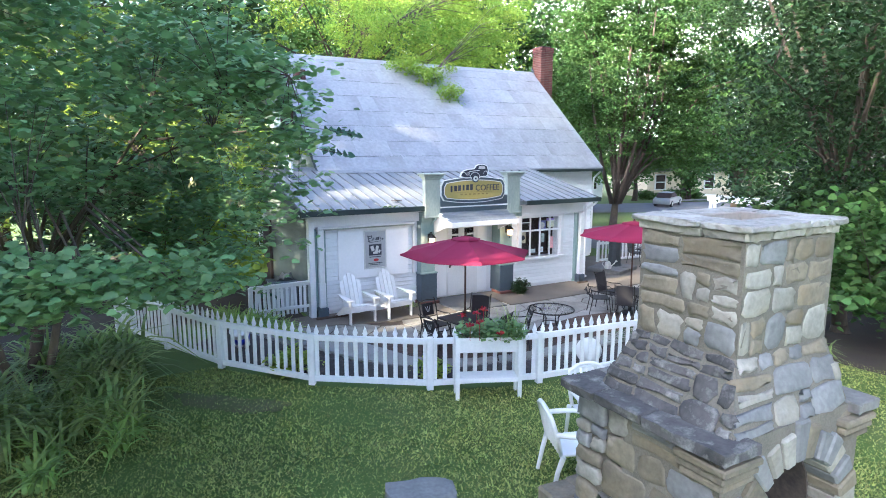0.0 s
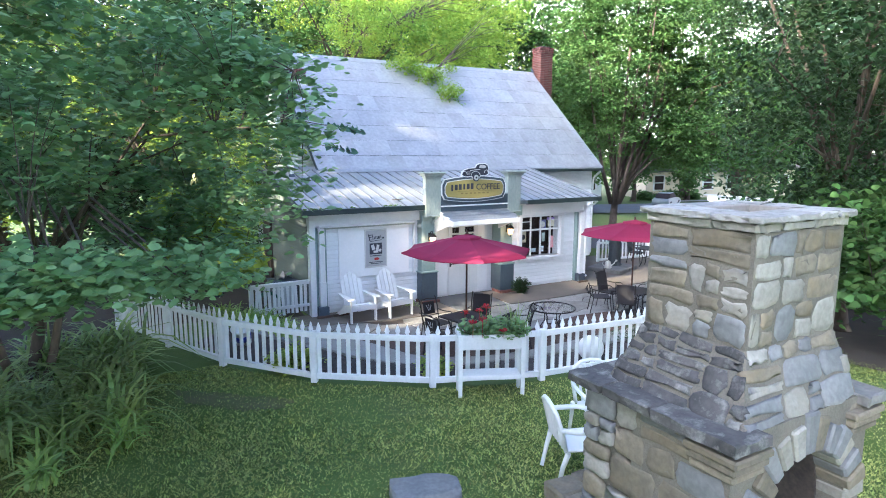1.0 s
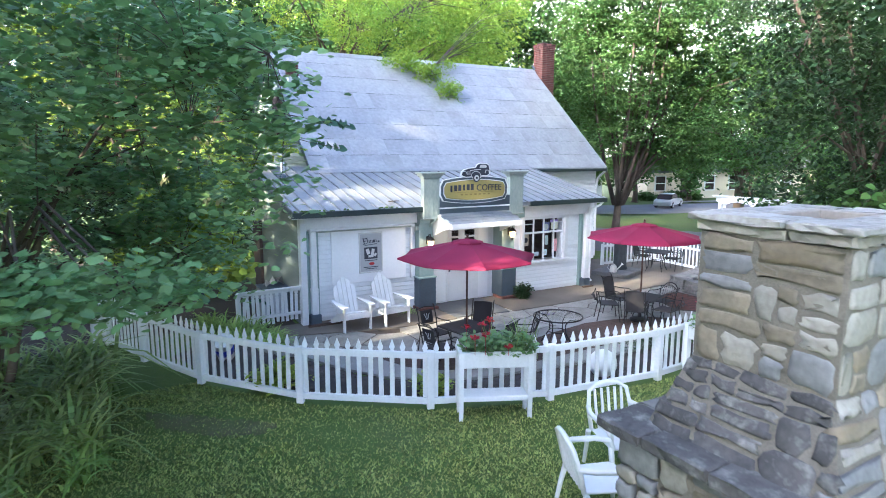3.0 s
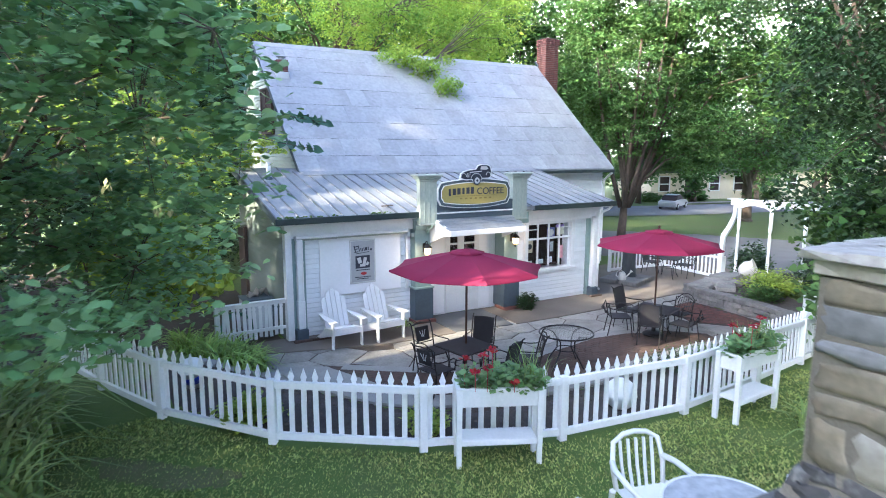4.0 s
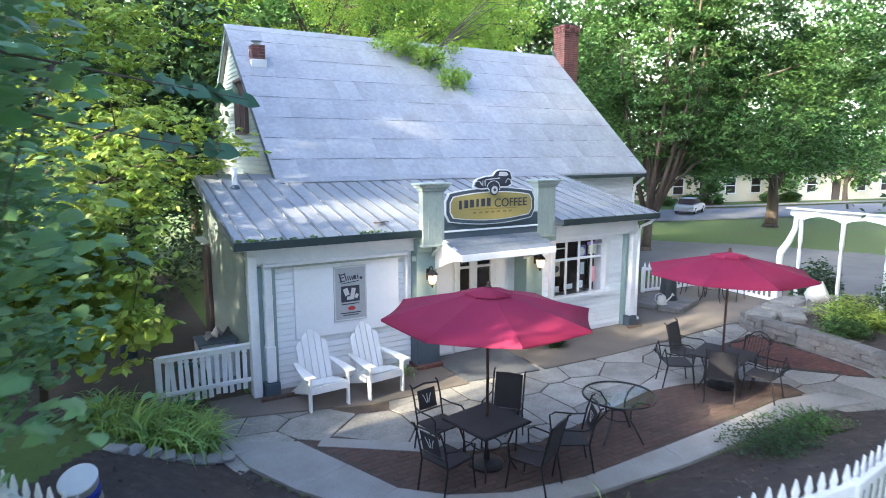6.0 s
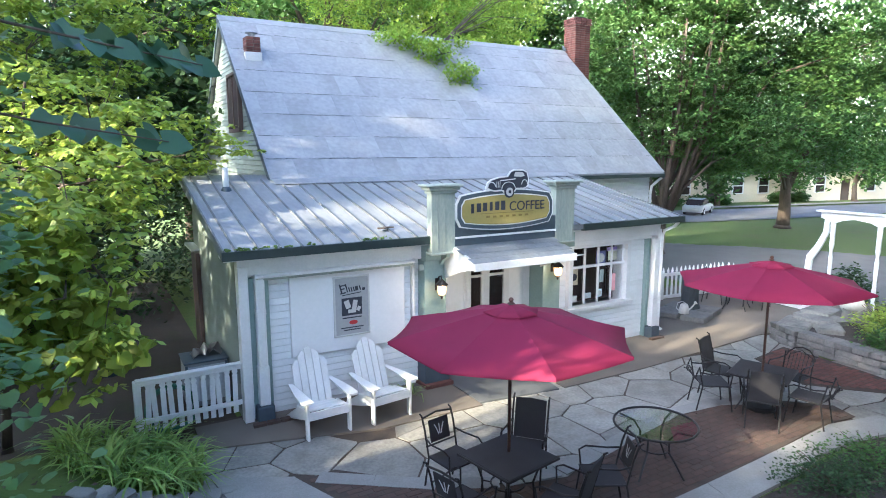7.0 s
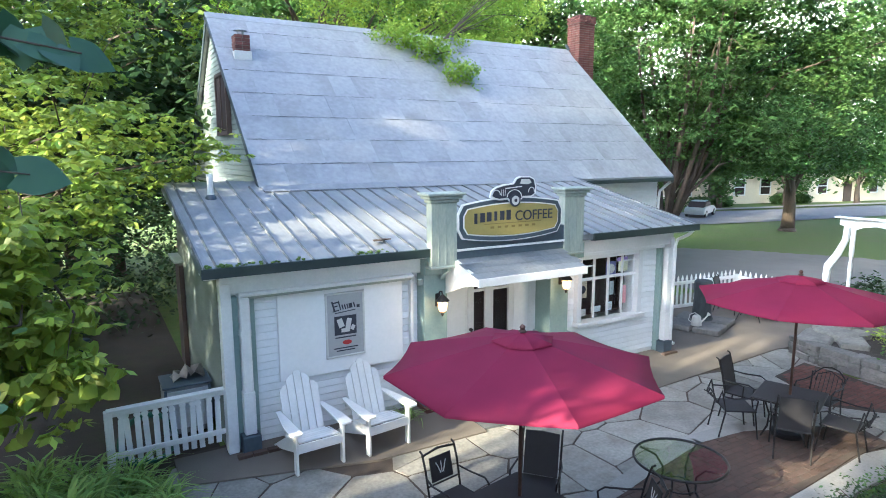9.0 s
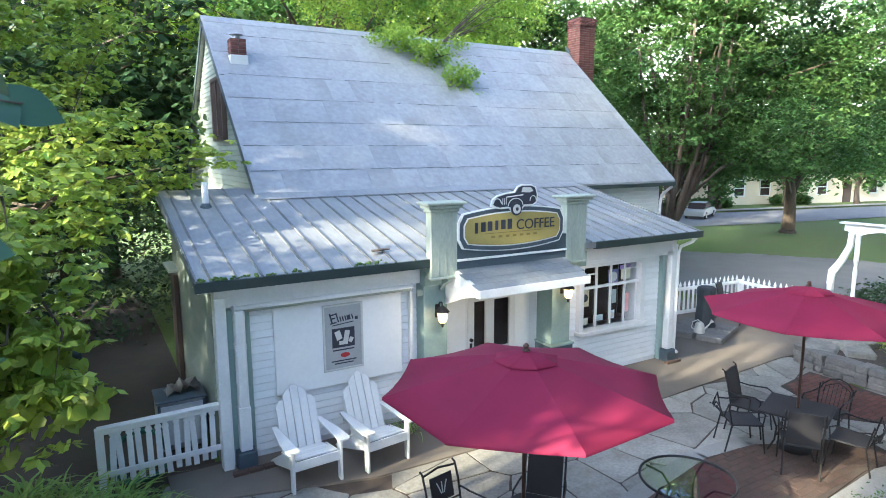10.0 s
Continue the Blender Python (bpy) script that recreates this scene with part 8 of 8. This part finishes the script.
redbud = tree("redbud_tree", "spreading redbud with heart-shaped leaves over the fence", (-5.85, -4.1), (2.2, 0.085, 0.3, -0.1),
     [(-5.6, -4.6, 5.0, 2.2, 2.2, 2.0), (-4.2, -4.3, 4.6, 2.0, 1.9, 2.0), (-3.3, -5.4, 4.6, 1.5, 1.8, 1.5), (-2.9, -7.0, 4.8, 1.0, 1.3, 0.9), (-2.75, -8.1, 5.0, 0.6, 0.8, 0.55), (-6.2, -7.0, 5.2, 1.8, 1.8, 1.8), (-4.2, -3.4, 2.9, 1.8, 1.3, 0.9), *[(-5.2, -9.2, 3.3, 0.8, 0.5, 0.16), (-4.6, -9.0, 3.25, 0.7, 0.4, 0.15), (-4.15, -8.9, 3.15, 0.5, 0.3, 0.12), (-6.0, -8.8, 3.3, 0.8, 0.7, 0.2), (-5.3, -8.2, 3.0, 0.9, 0.6, 0.2)] * 2, (-3.2, -4.4, 3.0, 1.2, 1.0, 0.9), (-7.5, -5.0, 5.6, 1.8, 2.0, 2.0), (-4.4, -7.0, 5.4, 1.4, 1.4, 1.2), (-3.45, -6.0, 2.4, 0.45, 0.4, 0.22), (-3.75, -5.0, 2.1, 0.45, 0.4, 0.22), (-4.3, -6.2, 2.6, 0.55, 0.5, 0.28), (-2.6, -8.1, 4.7, 0.5, 0.7, 0.5), (-2.6, -7.9, 4.1, 0.45, 0.6, 0.35), (-2.9, -7.8, 3.5, 0.45, 0.6, 0.3)],
     LEAF_REDBUD, 0.092, 38, (0.21, 0.21, 0.07), 22, 31, 18, "heart", 0.45, off_the_way, 280, 0.35)

STEMBARK = material("tan_bark", (0.19, 0.145, 0.10), (0.11, 0.085, 0.06), 0.9, fine=24, coarse=4, bump=0.8, stretch=(1, 1, 0.3))
for dx, dy, tx, ty in ((0.16, -0.10, 0.75, -0.5), (-0.12, -0.14, -0.55, -0.7), (0.05, 0.18, 0.5, 0.6)):
    bm = bmesh.new(); tube(bm, [(dx, dy, -0.05), (dx * 1.6 + tx * 0.12, dy * 1.6 + ty * 0.12, 0.6), (dx + tx * 0.5, dy + ty * 0.5, 1.5), (dx + tx, dy + ty, 2.6)], 0.075, 9, 0.035); part("stem", bm, STEMBARK, redbud, "", True)
# pale hanging seed pods among the leaves
PODS = [(-4.2, -4.3, 4.6, 2.0, 1.9, 1.8), (-3.3, -5.4, 4.6, 1.4, 1.7, 1.3), (-5.6, -5.2, 5.0, 2.0, 2.0, 1.8)]
pod_pts = sprays([(x + 5.85, y + 4.1, z - redbud.location.z, a, b, c) for x, y, z, a, b, c in PODS], 44, 5)
pod_pts = pod_pts[off_the_way(pod_pts + np.array([-5.85, -4.1, redbud.location.z]))]
pods = new("seed_pod_mass", leaf_mesh("seed_pod_mass", pod_pts, 7, 0.085, (0.035, 0.035, 0.02), material("seed_pod", (0.30, 0.33, 0.17), (0.38, 0.36, 0.20), 0.6, fine=6, coarse=1, bump=0, translucent=0.25, island=0.25), 45, 4.0))
pods.parent = redbud
tagged(pods, "pale green hanging seed pods", kind="stuff")


def heart_leaf(bm, c, out, size, tilt):
    """One broad heart-shaped leaf with a folded midrib, hung from c and pointing along out."""
    out = Vector(out).normalized()
    side = out.cross(Vector((tilt, -0.8, 0.55))).normalized()
    nrm = side.cross(out)
    mid, left, right = [], [], []
    for k in range(9):
        t = k / 8
        w = 0.56 * math.sin(math.pi * min(1, 0.16 + 0.84 * t) ** 0.72) * (1 - 0.15 * t)
        p = Vector(c) + out * size * (t - 0.12 * (1 - t) ** 6) - nrm * size * 0.10 * t * t
        mid.append(bm.verts.new(p))
        back = 0.16 * max(0, 1 - t * 4)
        left.append(bm.verts.new(p + side * size * w - out * size * back + nrm * size * 0.09 * w))
        right.append(bm.verts.new(p - side * size * w - out * size * back + nrm * size * 0.09 * w))
    for k in range(8):
        bm.faces.new((mid[k], mid[k + 1], left[k + 1], left[k]))
        bm.faces.new((mid[k + 1], mid[k], right[k], right[k + 1]))


# two low sprigs reaching out of the crown
for stem, leaves in (([(-2.75, -7.4, 4.62), (-2.2, -7.15, 4.56), (-1.95, -7.08, 4.53), (-1.70, -7.02, 4.50)], [(-2.02, -7.1, 4.54, 0.2, -0.9), (-1.95, -7.08, 4.53, 0.9, -0.5), (-1.85, -7.06, 4.52, 0.3, 0.8), (-1.78, -7.04, 4.51, 1.0, -0.3), (-1.70, -7.02, 4.50, 1.0, 0.1), (-2.1, -7.1, 4.55, 0.6, 0.8), (-1.74, -7.03, 4.50, 0.6, -0.9), (-1.88, -7.07, 4.52, 0.8, 0.6)]),
                     ([(-2.75, -7.3, 4.42), (-2.2, -7.05, 4.30), (-1.82, -6.98, 4.24)], [(-2.0, -7.0, 4.27, 0.5, -0.8), (-1.9, -6.99, 4.25, 0.9, 0.4), (-1.82, -6.98, 4.24, 1.0, -0.2), (-2.1, -7.02, 4.28, 0.3, -1.0)])):
    sprig = thing("redbud_sprig", "leafy redbud twig with broad heart-shaped leaves", "twig")
    bm = bmesh.new(); tube(bm, [(x + 0.07, y, z) for x, y, z in stem], 0.006, 6, 0.002); part("stem", bm, BARK, sprig)
    for k, (x, y, z, ox, oy) in enumerate(leaves):
        for q, (du, dv, dw) in enumerate(((0, 0, 0), (-0.055, 0.03, 0.035))):
            bm = bmesh.new(); heart_leaf(bm, (x + 0.06 + du, y + dv, z + dw), (ox * 0.8 - 0.5 * q, oy * 0.5 + 0.3 * q, -0.45 + 0.15 * (k % 3)), 0.072 + 0.010 * ((k + q) % 3), 0.45 - 0.35 * ((k + q) % 3))
            part("leaf", bm, LEAF_NEAR, sprig, "", True)
tree("boxelder_tree", "sunlit light green tree beside the gable", (-3.6, 3.6), (3.0, 0.15, 0.5, 0.2),
     [(-2.9, -0.4, 2.9, 0.9, 1.0, 1.2), (-2.1, -0.9, 2.4, 0.55, 0.6, 0.95), (-2.3, -0.5, 3.7, 0.8, 0.8, 0.7), (-1.9, 1.3, 3.7, 0.9, 0.9, 0.8), (-2.5, 1.8, 4.3, 1.4, 1.5, 1.5), (-1.4, 4.2, 4.4, 1.5, 1.5, 1.1), (-0.1, 3.7, 4.35, 0.9, 0.8, 0.5), (-2.2, 5.2, 6.6, 1.9, 2.0, 1.5), (-3.6, 4.5, 6.0, 1.6, 1.6, 1.8), (-3.9, 6.2, 8.0, 1.7, 1.7, 1.2), (-5.4, 5.0, 7.2, 1.5, 1.6, 1.4), (-4.8, 4.8, 4.4, 1.4, 1.5, 1.2)],
     LEAF_BRIGHT, 0.145, 42, (0.17, 0.17, 0.06), 17, 33, 16, "diamond", 0.6, None, 60, 0.5, 7)
tree("pawpaw_sapling", "young tree with large drooping light leaves", (-3.3, 0.2), (2.0, 0.06, 0.4, -0.3),
     [(-2.75, -0.5, 3.0, 0.65, 0.5, 0.55), (-2.55, -0.6, 2.3, 0.75, 0.5, 0.45), (-2.3, -0.7, 1.7, 0.55, 0.45, 0.4), (-3.2, -0.6, 2.4, 0.8, 0.6, 0.9)],
     LEAF_BRIGHT, 0.18, 13, (0.14, 0.14, 0.08), 56, 71, 8, "heart", 1.4, None, 60, 0.8)
tree("understory_tree", "dark leafy undergrowth behind the shaded yard", (-2.2, 10.5), (2.0, 0.1, 0, 0),
     [(-2.8, 9.0, 1.9, 1.8, 1.3, 1.7), (-0.4, 11.0, 2.2, 1.8, 1.3, 2.0), (-5.0, 8.0, 2.0, 1.8, 1.5, 1.8), (0.4, 8.6, 1.4, 0.8, 0.9, 1.2), (-1.4, 7.4, 1.2, 1.4, 0.8, 1.2), (-2.6, 6.2, 0.9, 1.0, 0.8, 0.8), (-0.8, 8.6, 3.0, 1.4, 1.0, 1.2)],
     LEAF_DARK, 0.15, 20, (0.26, 0.26, 0.14), 18, 46, 8, "diamond", 0.6)
tree("locust_tree", "yellow-green locust arching over the roof ridge", (7.2, 15.5), (6.0, 0.3, -0.4, -0.6),
     [(4.5, 12.5, 9.3, 3.0, 2.6, 2.4), (8.5, 12.8, 9.6, 3.0, 2.6, 2.4), (1.0, 14.0, 9.0, 2.6, 2.6, 2.2), (12.0, 13.5, 9.0, 2.0, 2.0, 1.6), (6.0, 14, 12.5, 5, 4, 2.0)],
     LOCUSTLIT, 0.13, 36, (0.20, 0.20, 0.09), 6.0, 35, 16, "diamond", 0.7)
OVERHANG = [(5.0, 9.2, 9.0, 1.6, 1.2, 0.9), (6.9, 8.9, 9.1, 1.3, 1.2, 0.8), *[(6.2, 7.5, 7.5, 0.7, 0.55, 0.36), (7.0, 7.0, 7.05, 0.65, 0.5, 0.33), (7.6, 6.3, 6.4, 0.42, 0.3, 0.42)] * 3, (8.0, 7.6, 7.5, 0.5, 0.5, 0.3), (9.0, 9.2, 8.7, 1.3, 1.0, 0.7), (10.4, 9.0, 8.4, 1.0, 0.8, 0.55), (8.6, 10.2, 9.9, 1.8, 1.3, 0.9), (11.2, 10.4, 9.5, 1.5, 1.2, 1.0), (6.2, 10.2, 10.2, 1.8, 1.3, 0.8), (12.2, 9.6, 8.9, 0.9, 0.9, 0.6), (13.3, 11.7, 10.4, 1.7, 1.3, 1.0), (11.8, 11.5, 11.2, 1.6, 1.3, 0.9), (10.2, 11.2, 10.9, 1.6, 1.3, 0.9), (14.6, 12.2, 11.8, 1.5, 1.3, 1.0)]
tree("locust_tree", "yellow-green locust with boughs drooping on the tin roof", (5.6, 13.2), (7.0, 0.2, -0.3, -1.0), OVERHANG, LEAF_LOCUST, 0.11, 28, (0.14, 0.14, 0.09), 32, 83, 12, "diamond", 0.8, None, 90)
maple = tree("maple_tree", "tall maple with several stems beyond the house", (18.3, 7.9), (2.8, 0.20, 0.1, 0.1),
     [(18.5, 8.0, 8.0, 3.2, 3.2, 2.8), (21.0, 8.0, 6.0, 2.4, 2.6, 2.2), (19.0, 7.0, 11.5, 3.4, 3.4, 3.0), (22.5, 7.0, 9.5, 3.2, 3.0, 3.0), (17.2, 9.5, 10.5, 1.6, 1.8, 2.0), (20.5, 5.5, 4.8, 1.8, 1.8, 1.4), (17.8, 7.5, 5.4, 1.6, 1.5, 1.6), (24.5, 4.0, 8.0, 2.5, 2.5, 2.5), (22.5, 8.5, 4.0, 2.2, 2.2, 0.9)],
     LEAF_MAPLE, 0.165, 46, (0.25, 0.25, 0.09), 15, 37, 14, "maple", 0.6)
for tx, ty, tz in ((-1.1, -1.6, 9.0), (-0.2, -2.2, 10.5), (0.9, -1.9, 10.5), (1.9, -1.5, 9.5), (-1.9, 0.2, 8.5)):
    bm = bmesh.new(); tube(bm, [(0.1 * tx, 0.1 * ty, 1.6), (0.45 * tx, 0.4 * ty, 3.4), (0.8 * tx, 0.8 * ty, 6.0), (tx, ty, tz)], 0.12, 7, 0.035); part("stem", bm, BARK, maple, "", True)
tree("oak_tree", "broad dark oak standing on the far lawn", (36.5, 13.7), (3.8, 0.38, 0, 0),
     [(36.5, 13.7, 5.6, 6.0, 6.0, 3.0), (32.0, 12.0, 5.2, 4.0, 4.0, 2.6), (41, 14, 5.6, 5, 5, 3.0), (36, 12, 11, 5, 5, 4), (31, 15, 11, 5, 5, 5), (40, 10, 10, 5, 5, 4), (32.5, 14, 3.9, 3.0, 3.0, 1.0), (40.5, 13, 3.9, 3.5, 3.0, 1.1)],
     LEAF_MAPLE, 0.28, 30, (0.55, 0.55, 0.25), 4.6, 39, 16, "diamond", 0.6)
# its highest lumps are added above the view to shade the arbor
tree("hemlock_tree", "dense dark green tree beside the garden", (12.8, -6.6), (3.0, 0.2, 0, 0),
     [(12.9, -7.0, 4.4, 1.8, 1.6, 2.0), (12.4, -6.4, 7.4, 2.4, 2.4, 2.4), (15.0, -5.6, 5.9, 1.9, 1.9, 2.2), (15.5, -4.6, 8.0, 2.4, 2.4, 2.6), (18, -5, 7, 2.6, 2.6, 3.4), (13, -7, 10, 3, 3, 2.4), (11.4, -6.4, 5.2, 1.3, 1.0, 1.2), (10.9, -5.9, 7.6, 1.6, 1.4, 1.3), (10.7, -6.6, 3.2, 0.9, 0.7, 0.9), (15.5, -2.2, 9.8, 2.6, 2.6, 1.5), (18.2, 0.0, 10.2, 2.8, 2.8, 1.8), (13.0, -3.6, 11.4, 2.4, 2.4, 1.3)],
     LEAF_DARK, 0.10, 46, (0.26, 0.26, 0.13), 17, 41, 9, "diamond", 0.7)
tree("redbud_tree", "low redbud with broad heart-shaped leaves", (7.8, -9.6), (1.4, 0.08, 0.2, 0.1),
     [(7.2, -9.4, 2.5, 1.5, 1.5, 1.0), (8.4, -8.8, 2.3, 1.3, 1.3, 0.9), (6.4, -9.9, 2.2, 0.9, 1.0, 0.7), (9.0, -9.8, 3.0, 1.4, 1.4, 1.1), (8.3, -7.3, 2.9, 1.2, 0.9, 0.7), (7.5, -7.7, 1.7, 0.8, 0.7, 0.5), (9.2, -7.6, 3.1, 1.2, 0.9, 0.8)],
     LEAF_MAPLE, 0.13, 24, (0.22, 0.22, 0.13), 24, 43, 9, "heart", 0.6)
# lumps above z 8 are added out of view to shade patio and planter
tree("garden_tree", "dark green tree leaning over the fence", (8.9, -8.0), (3.2, 0.14, -0.3, 0.1),
     [(7.7, -7.5, 4.5, 1.5, 1.4, 1.8), (8.8, -7.9, 6.4, 1.8, 1.8, 1.6), (7.6, -8.3, 2.9, 1.0, 0.9, 0.7), (6.5, -7.4, 5.4, 1.0, 1.0, 0.9), (9.7, -7.8, 4.0, 1.5, 1.4, 1.8), (7.4, -8.8, 7.4, 1.6, 1.5, 1.3), (9.5, -9.5, 5.5, 1.6, 1.6, 2.0), (6.0, -9.6, 8.6, 2.2, 2.0, 1.4), (4.7, -10.9, 6.4, 1.5, 1.5, 1.2), (8.0, -7.0, 9.4, 2.4, 2.2, 1.4), (10.5, -4.8, 10.6, 2.6, 2.5, 1.4), (7.4, -4.6, 10.8, 2.2, 2.2, 1.2)],
     LEAF_DARK, 0.12, 26, (0.24, 0.24, 0.12), 26, 47, 12, "diamond", 0.7, None, 160)
# trees added out of view, west and south, to shade the lawn and house
for k, (x, y, zs) in enumerate(((-14.5, -17.5, (3.5, 6.5, 9.5)), (-10.2, -13.4, (3.8, 6.2, 8.6)), (-14.0, -13.6, (3.5, 6.5, 9.5, 12.0)), (-14.5, -10.4, (3.6, 6.2, 8.8, 11.4, 14.0)), (-15.2, -7.4, (4.4, 6.8, 8.7, 12.8, 15.2, 17.6)), (-14.6, -5.0, (4.2, 6.8, 9.4, 12.0, 14.6, 17.2)), (-15.0, -1.8, (3.0, 4.8, 6.8)), (-14.8, 1.8, (2.8, 4.8, 6.6)), (-14.8, 5.4, (3.0, 5.4)), (-16.0, -0.9, (12.4, 14.8, 17.2, 19.6)), (-16.0, 3.4, (12.8, 15.0, 17.2, 19.4)), (7.4, -13.6, (3.4, 5.6, 7.8, 10.0)), (3.4, -18.0, (3.0, 5.4, 7.8, 10.2)), (8.0, -18.2, (3.0, 5.4, 7.8, 10.2)), (10.6, -13.6, (5.0, 7.6, 10.2, 12.6)), (14.6, -11.2, (5.0, 7.6, 10.2, 12.6)))):
    tree("added_shade_tree", "added tree out of view that blocks sun and sky", (x, y), (4, 0.3, 0, 0), [(x, y, z, 2.4, 2.3, 1.7) for z in zs], LEAF_MAPLE, 0.34, 20, (0.34, 0.34, 0.22), 15, 91 + k, 8, "diamond", 0.6, None, 20)
# crown added above the view, only to cut skylight on the east side
tree("added_canopy_tree", "added high canopy that shades the garden's east side", (18.5, -8.5), (9.0, 0.35, -1.0, 1.0), [(12.0, -3.2, 12.6, 3.4, 3.0, 1.5), (9.2, -7.8, 12.2, 3.2, 3.0, 1.5), (14.5, -6.8, 12.6, 3.4, 3.0, 1.9), (17.0, -2.4, 13.2, 3.4, 3.4, 1.9), (6.0, -6.0, 13.2, 2.8, 2.6, 1.3)],
     LEAF_MAPLE, 0.26, 26, (0.4, 0.4, 0.2), 9, 121, 12, "maple", 0.6)
# woods behind and around, with two unseen sun-blocking trees far west
random.seed(17)
WOODS = [(24.5, 24, 17, LEAF_MAPLE), (29, 23, 15, LEAF_MAPLE), (-2.2, 13.5, 13, LEAF_DARK), (16, 25, 18, LEAF_MAPLE), (9.5, 25, 19, LEAF_MAPLE), (21, 27, 17, LEAF_DARK), (-5.5, 10.5, 8, LEAF_DARK), (-1.0, 15, 8, LEAF_DARK), (-9.5, 6.5, 7, LEAF_DARK), (-8, 15, 9, LEAF_BRIGHT), (-3, 19, 10, LEAF_DARK), (-14, 14, 10, LEAF_DARK), (27, 21, 9, LEAF_MAPLE), (23, 33, 10, LEAF_DARK), (11, 27, 13, LEAF_LOCUST), (31, -3, 12, LEAF_DARK), (24, -6, 12, LEAF_MAPLE), (19, -11, 10, LEAF_DARK), (27, -14, 13, LEAF_MAPLE), (46, 0, 14, LEAF_MAPLE), (60, 36, 15, LEAF_DARK), (72, 32, 16, LEAF_MAPLE), (46, 40, 15, LEAF_MAPLE), (34, 44, 16, LEAF_DARK), (5, 28, 15, LEAF_MAPLE), (9, 21, 14, LEAF_MAPLE), (15, 20, 12, LEAF_LOCUST), (2, 22, 12, LEAF_LOCUST), (-20, -2, 6, LEAF_DARK), (-17, -17, 13, LEAF_MAPLE), (85, 28, 16, LEAF_DARK), (56, 4, 14, LEAF_DARK), (41, 27.6, 5.5, LEAF_MAPLE), (47, 26.2, 5.0, LEAF_MAPLE), (54.5, 24.6, 5.5, LEAF_MAPLE), (63, 22.6, 6, LEAF_MAPLE)]
for k, (x, y, h, m) in enumerate(WOODS):
    tree("background_tree", "leafy tree in the woods behind", (x, y), (h * 0.4, 0.25, 0, 0),
         [(x + random.uniform(-1.8, 1.8), y + random.uniform(-1.8, 1.8), h * f, h * 0.28, h * 0.28, h * 0.2) for f in (0.3, 0.45, 0.6, 0.75, 0.9)],
         m, 0.36 if abs(x) < 40 else 0.5, 18, (0.5, 0.5, 0.3), 5.0, 50 + k, 9, "diamond", 0.6, None, 30)
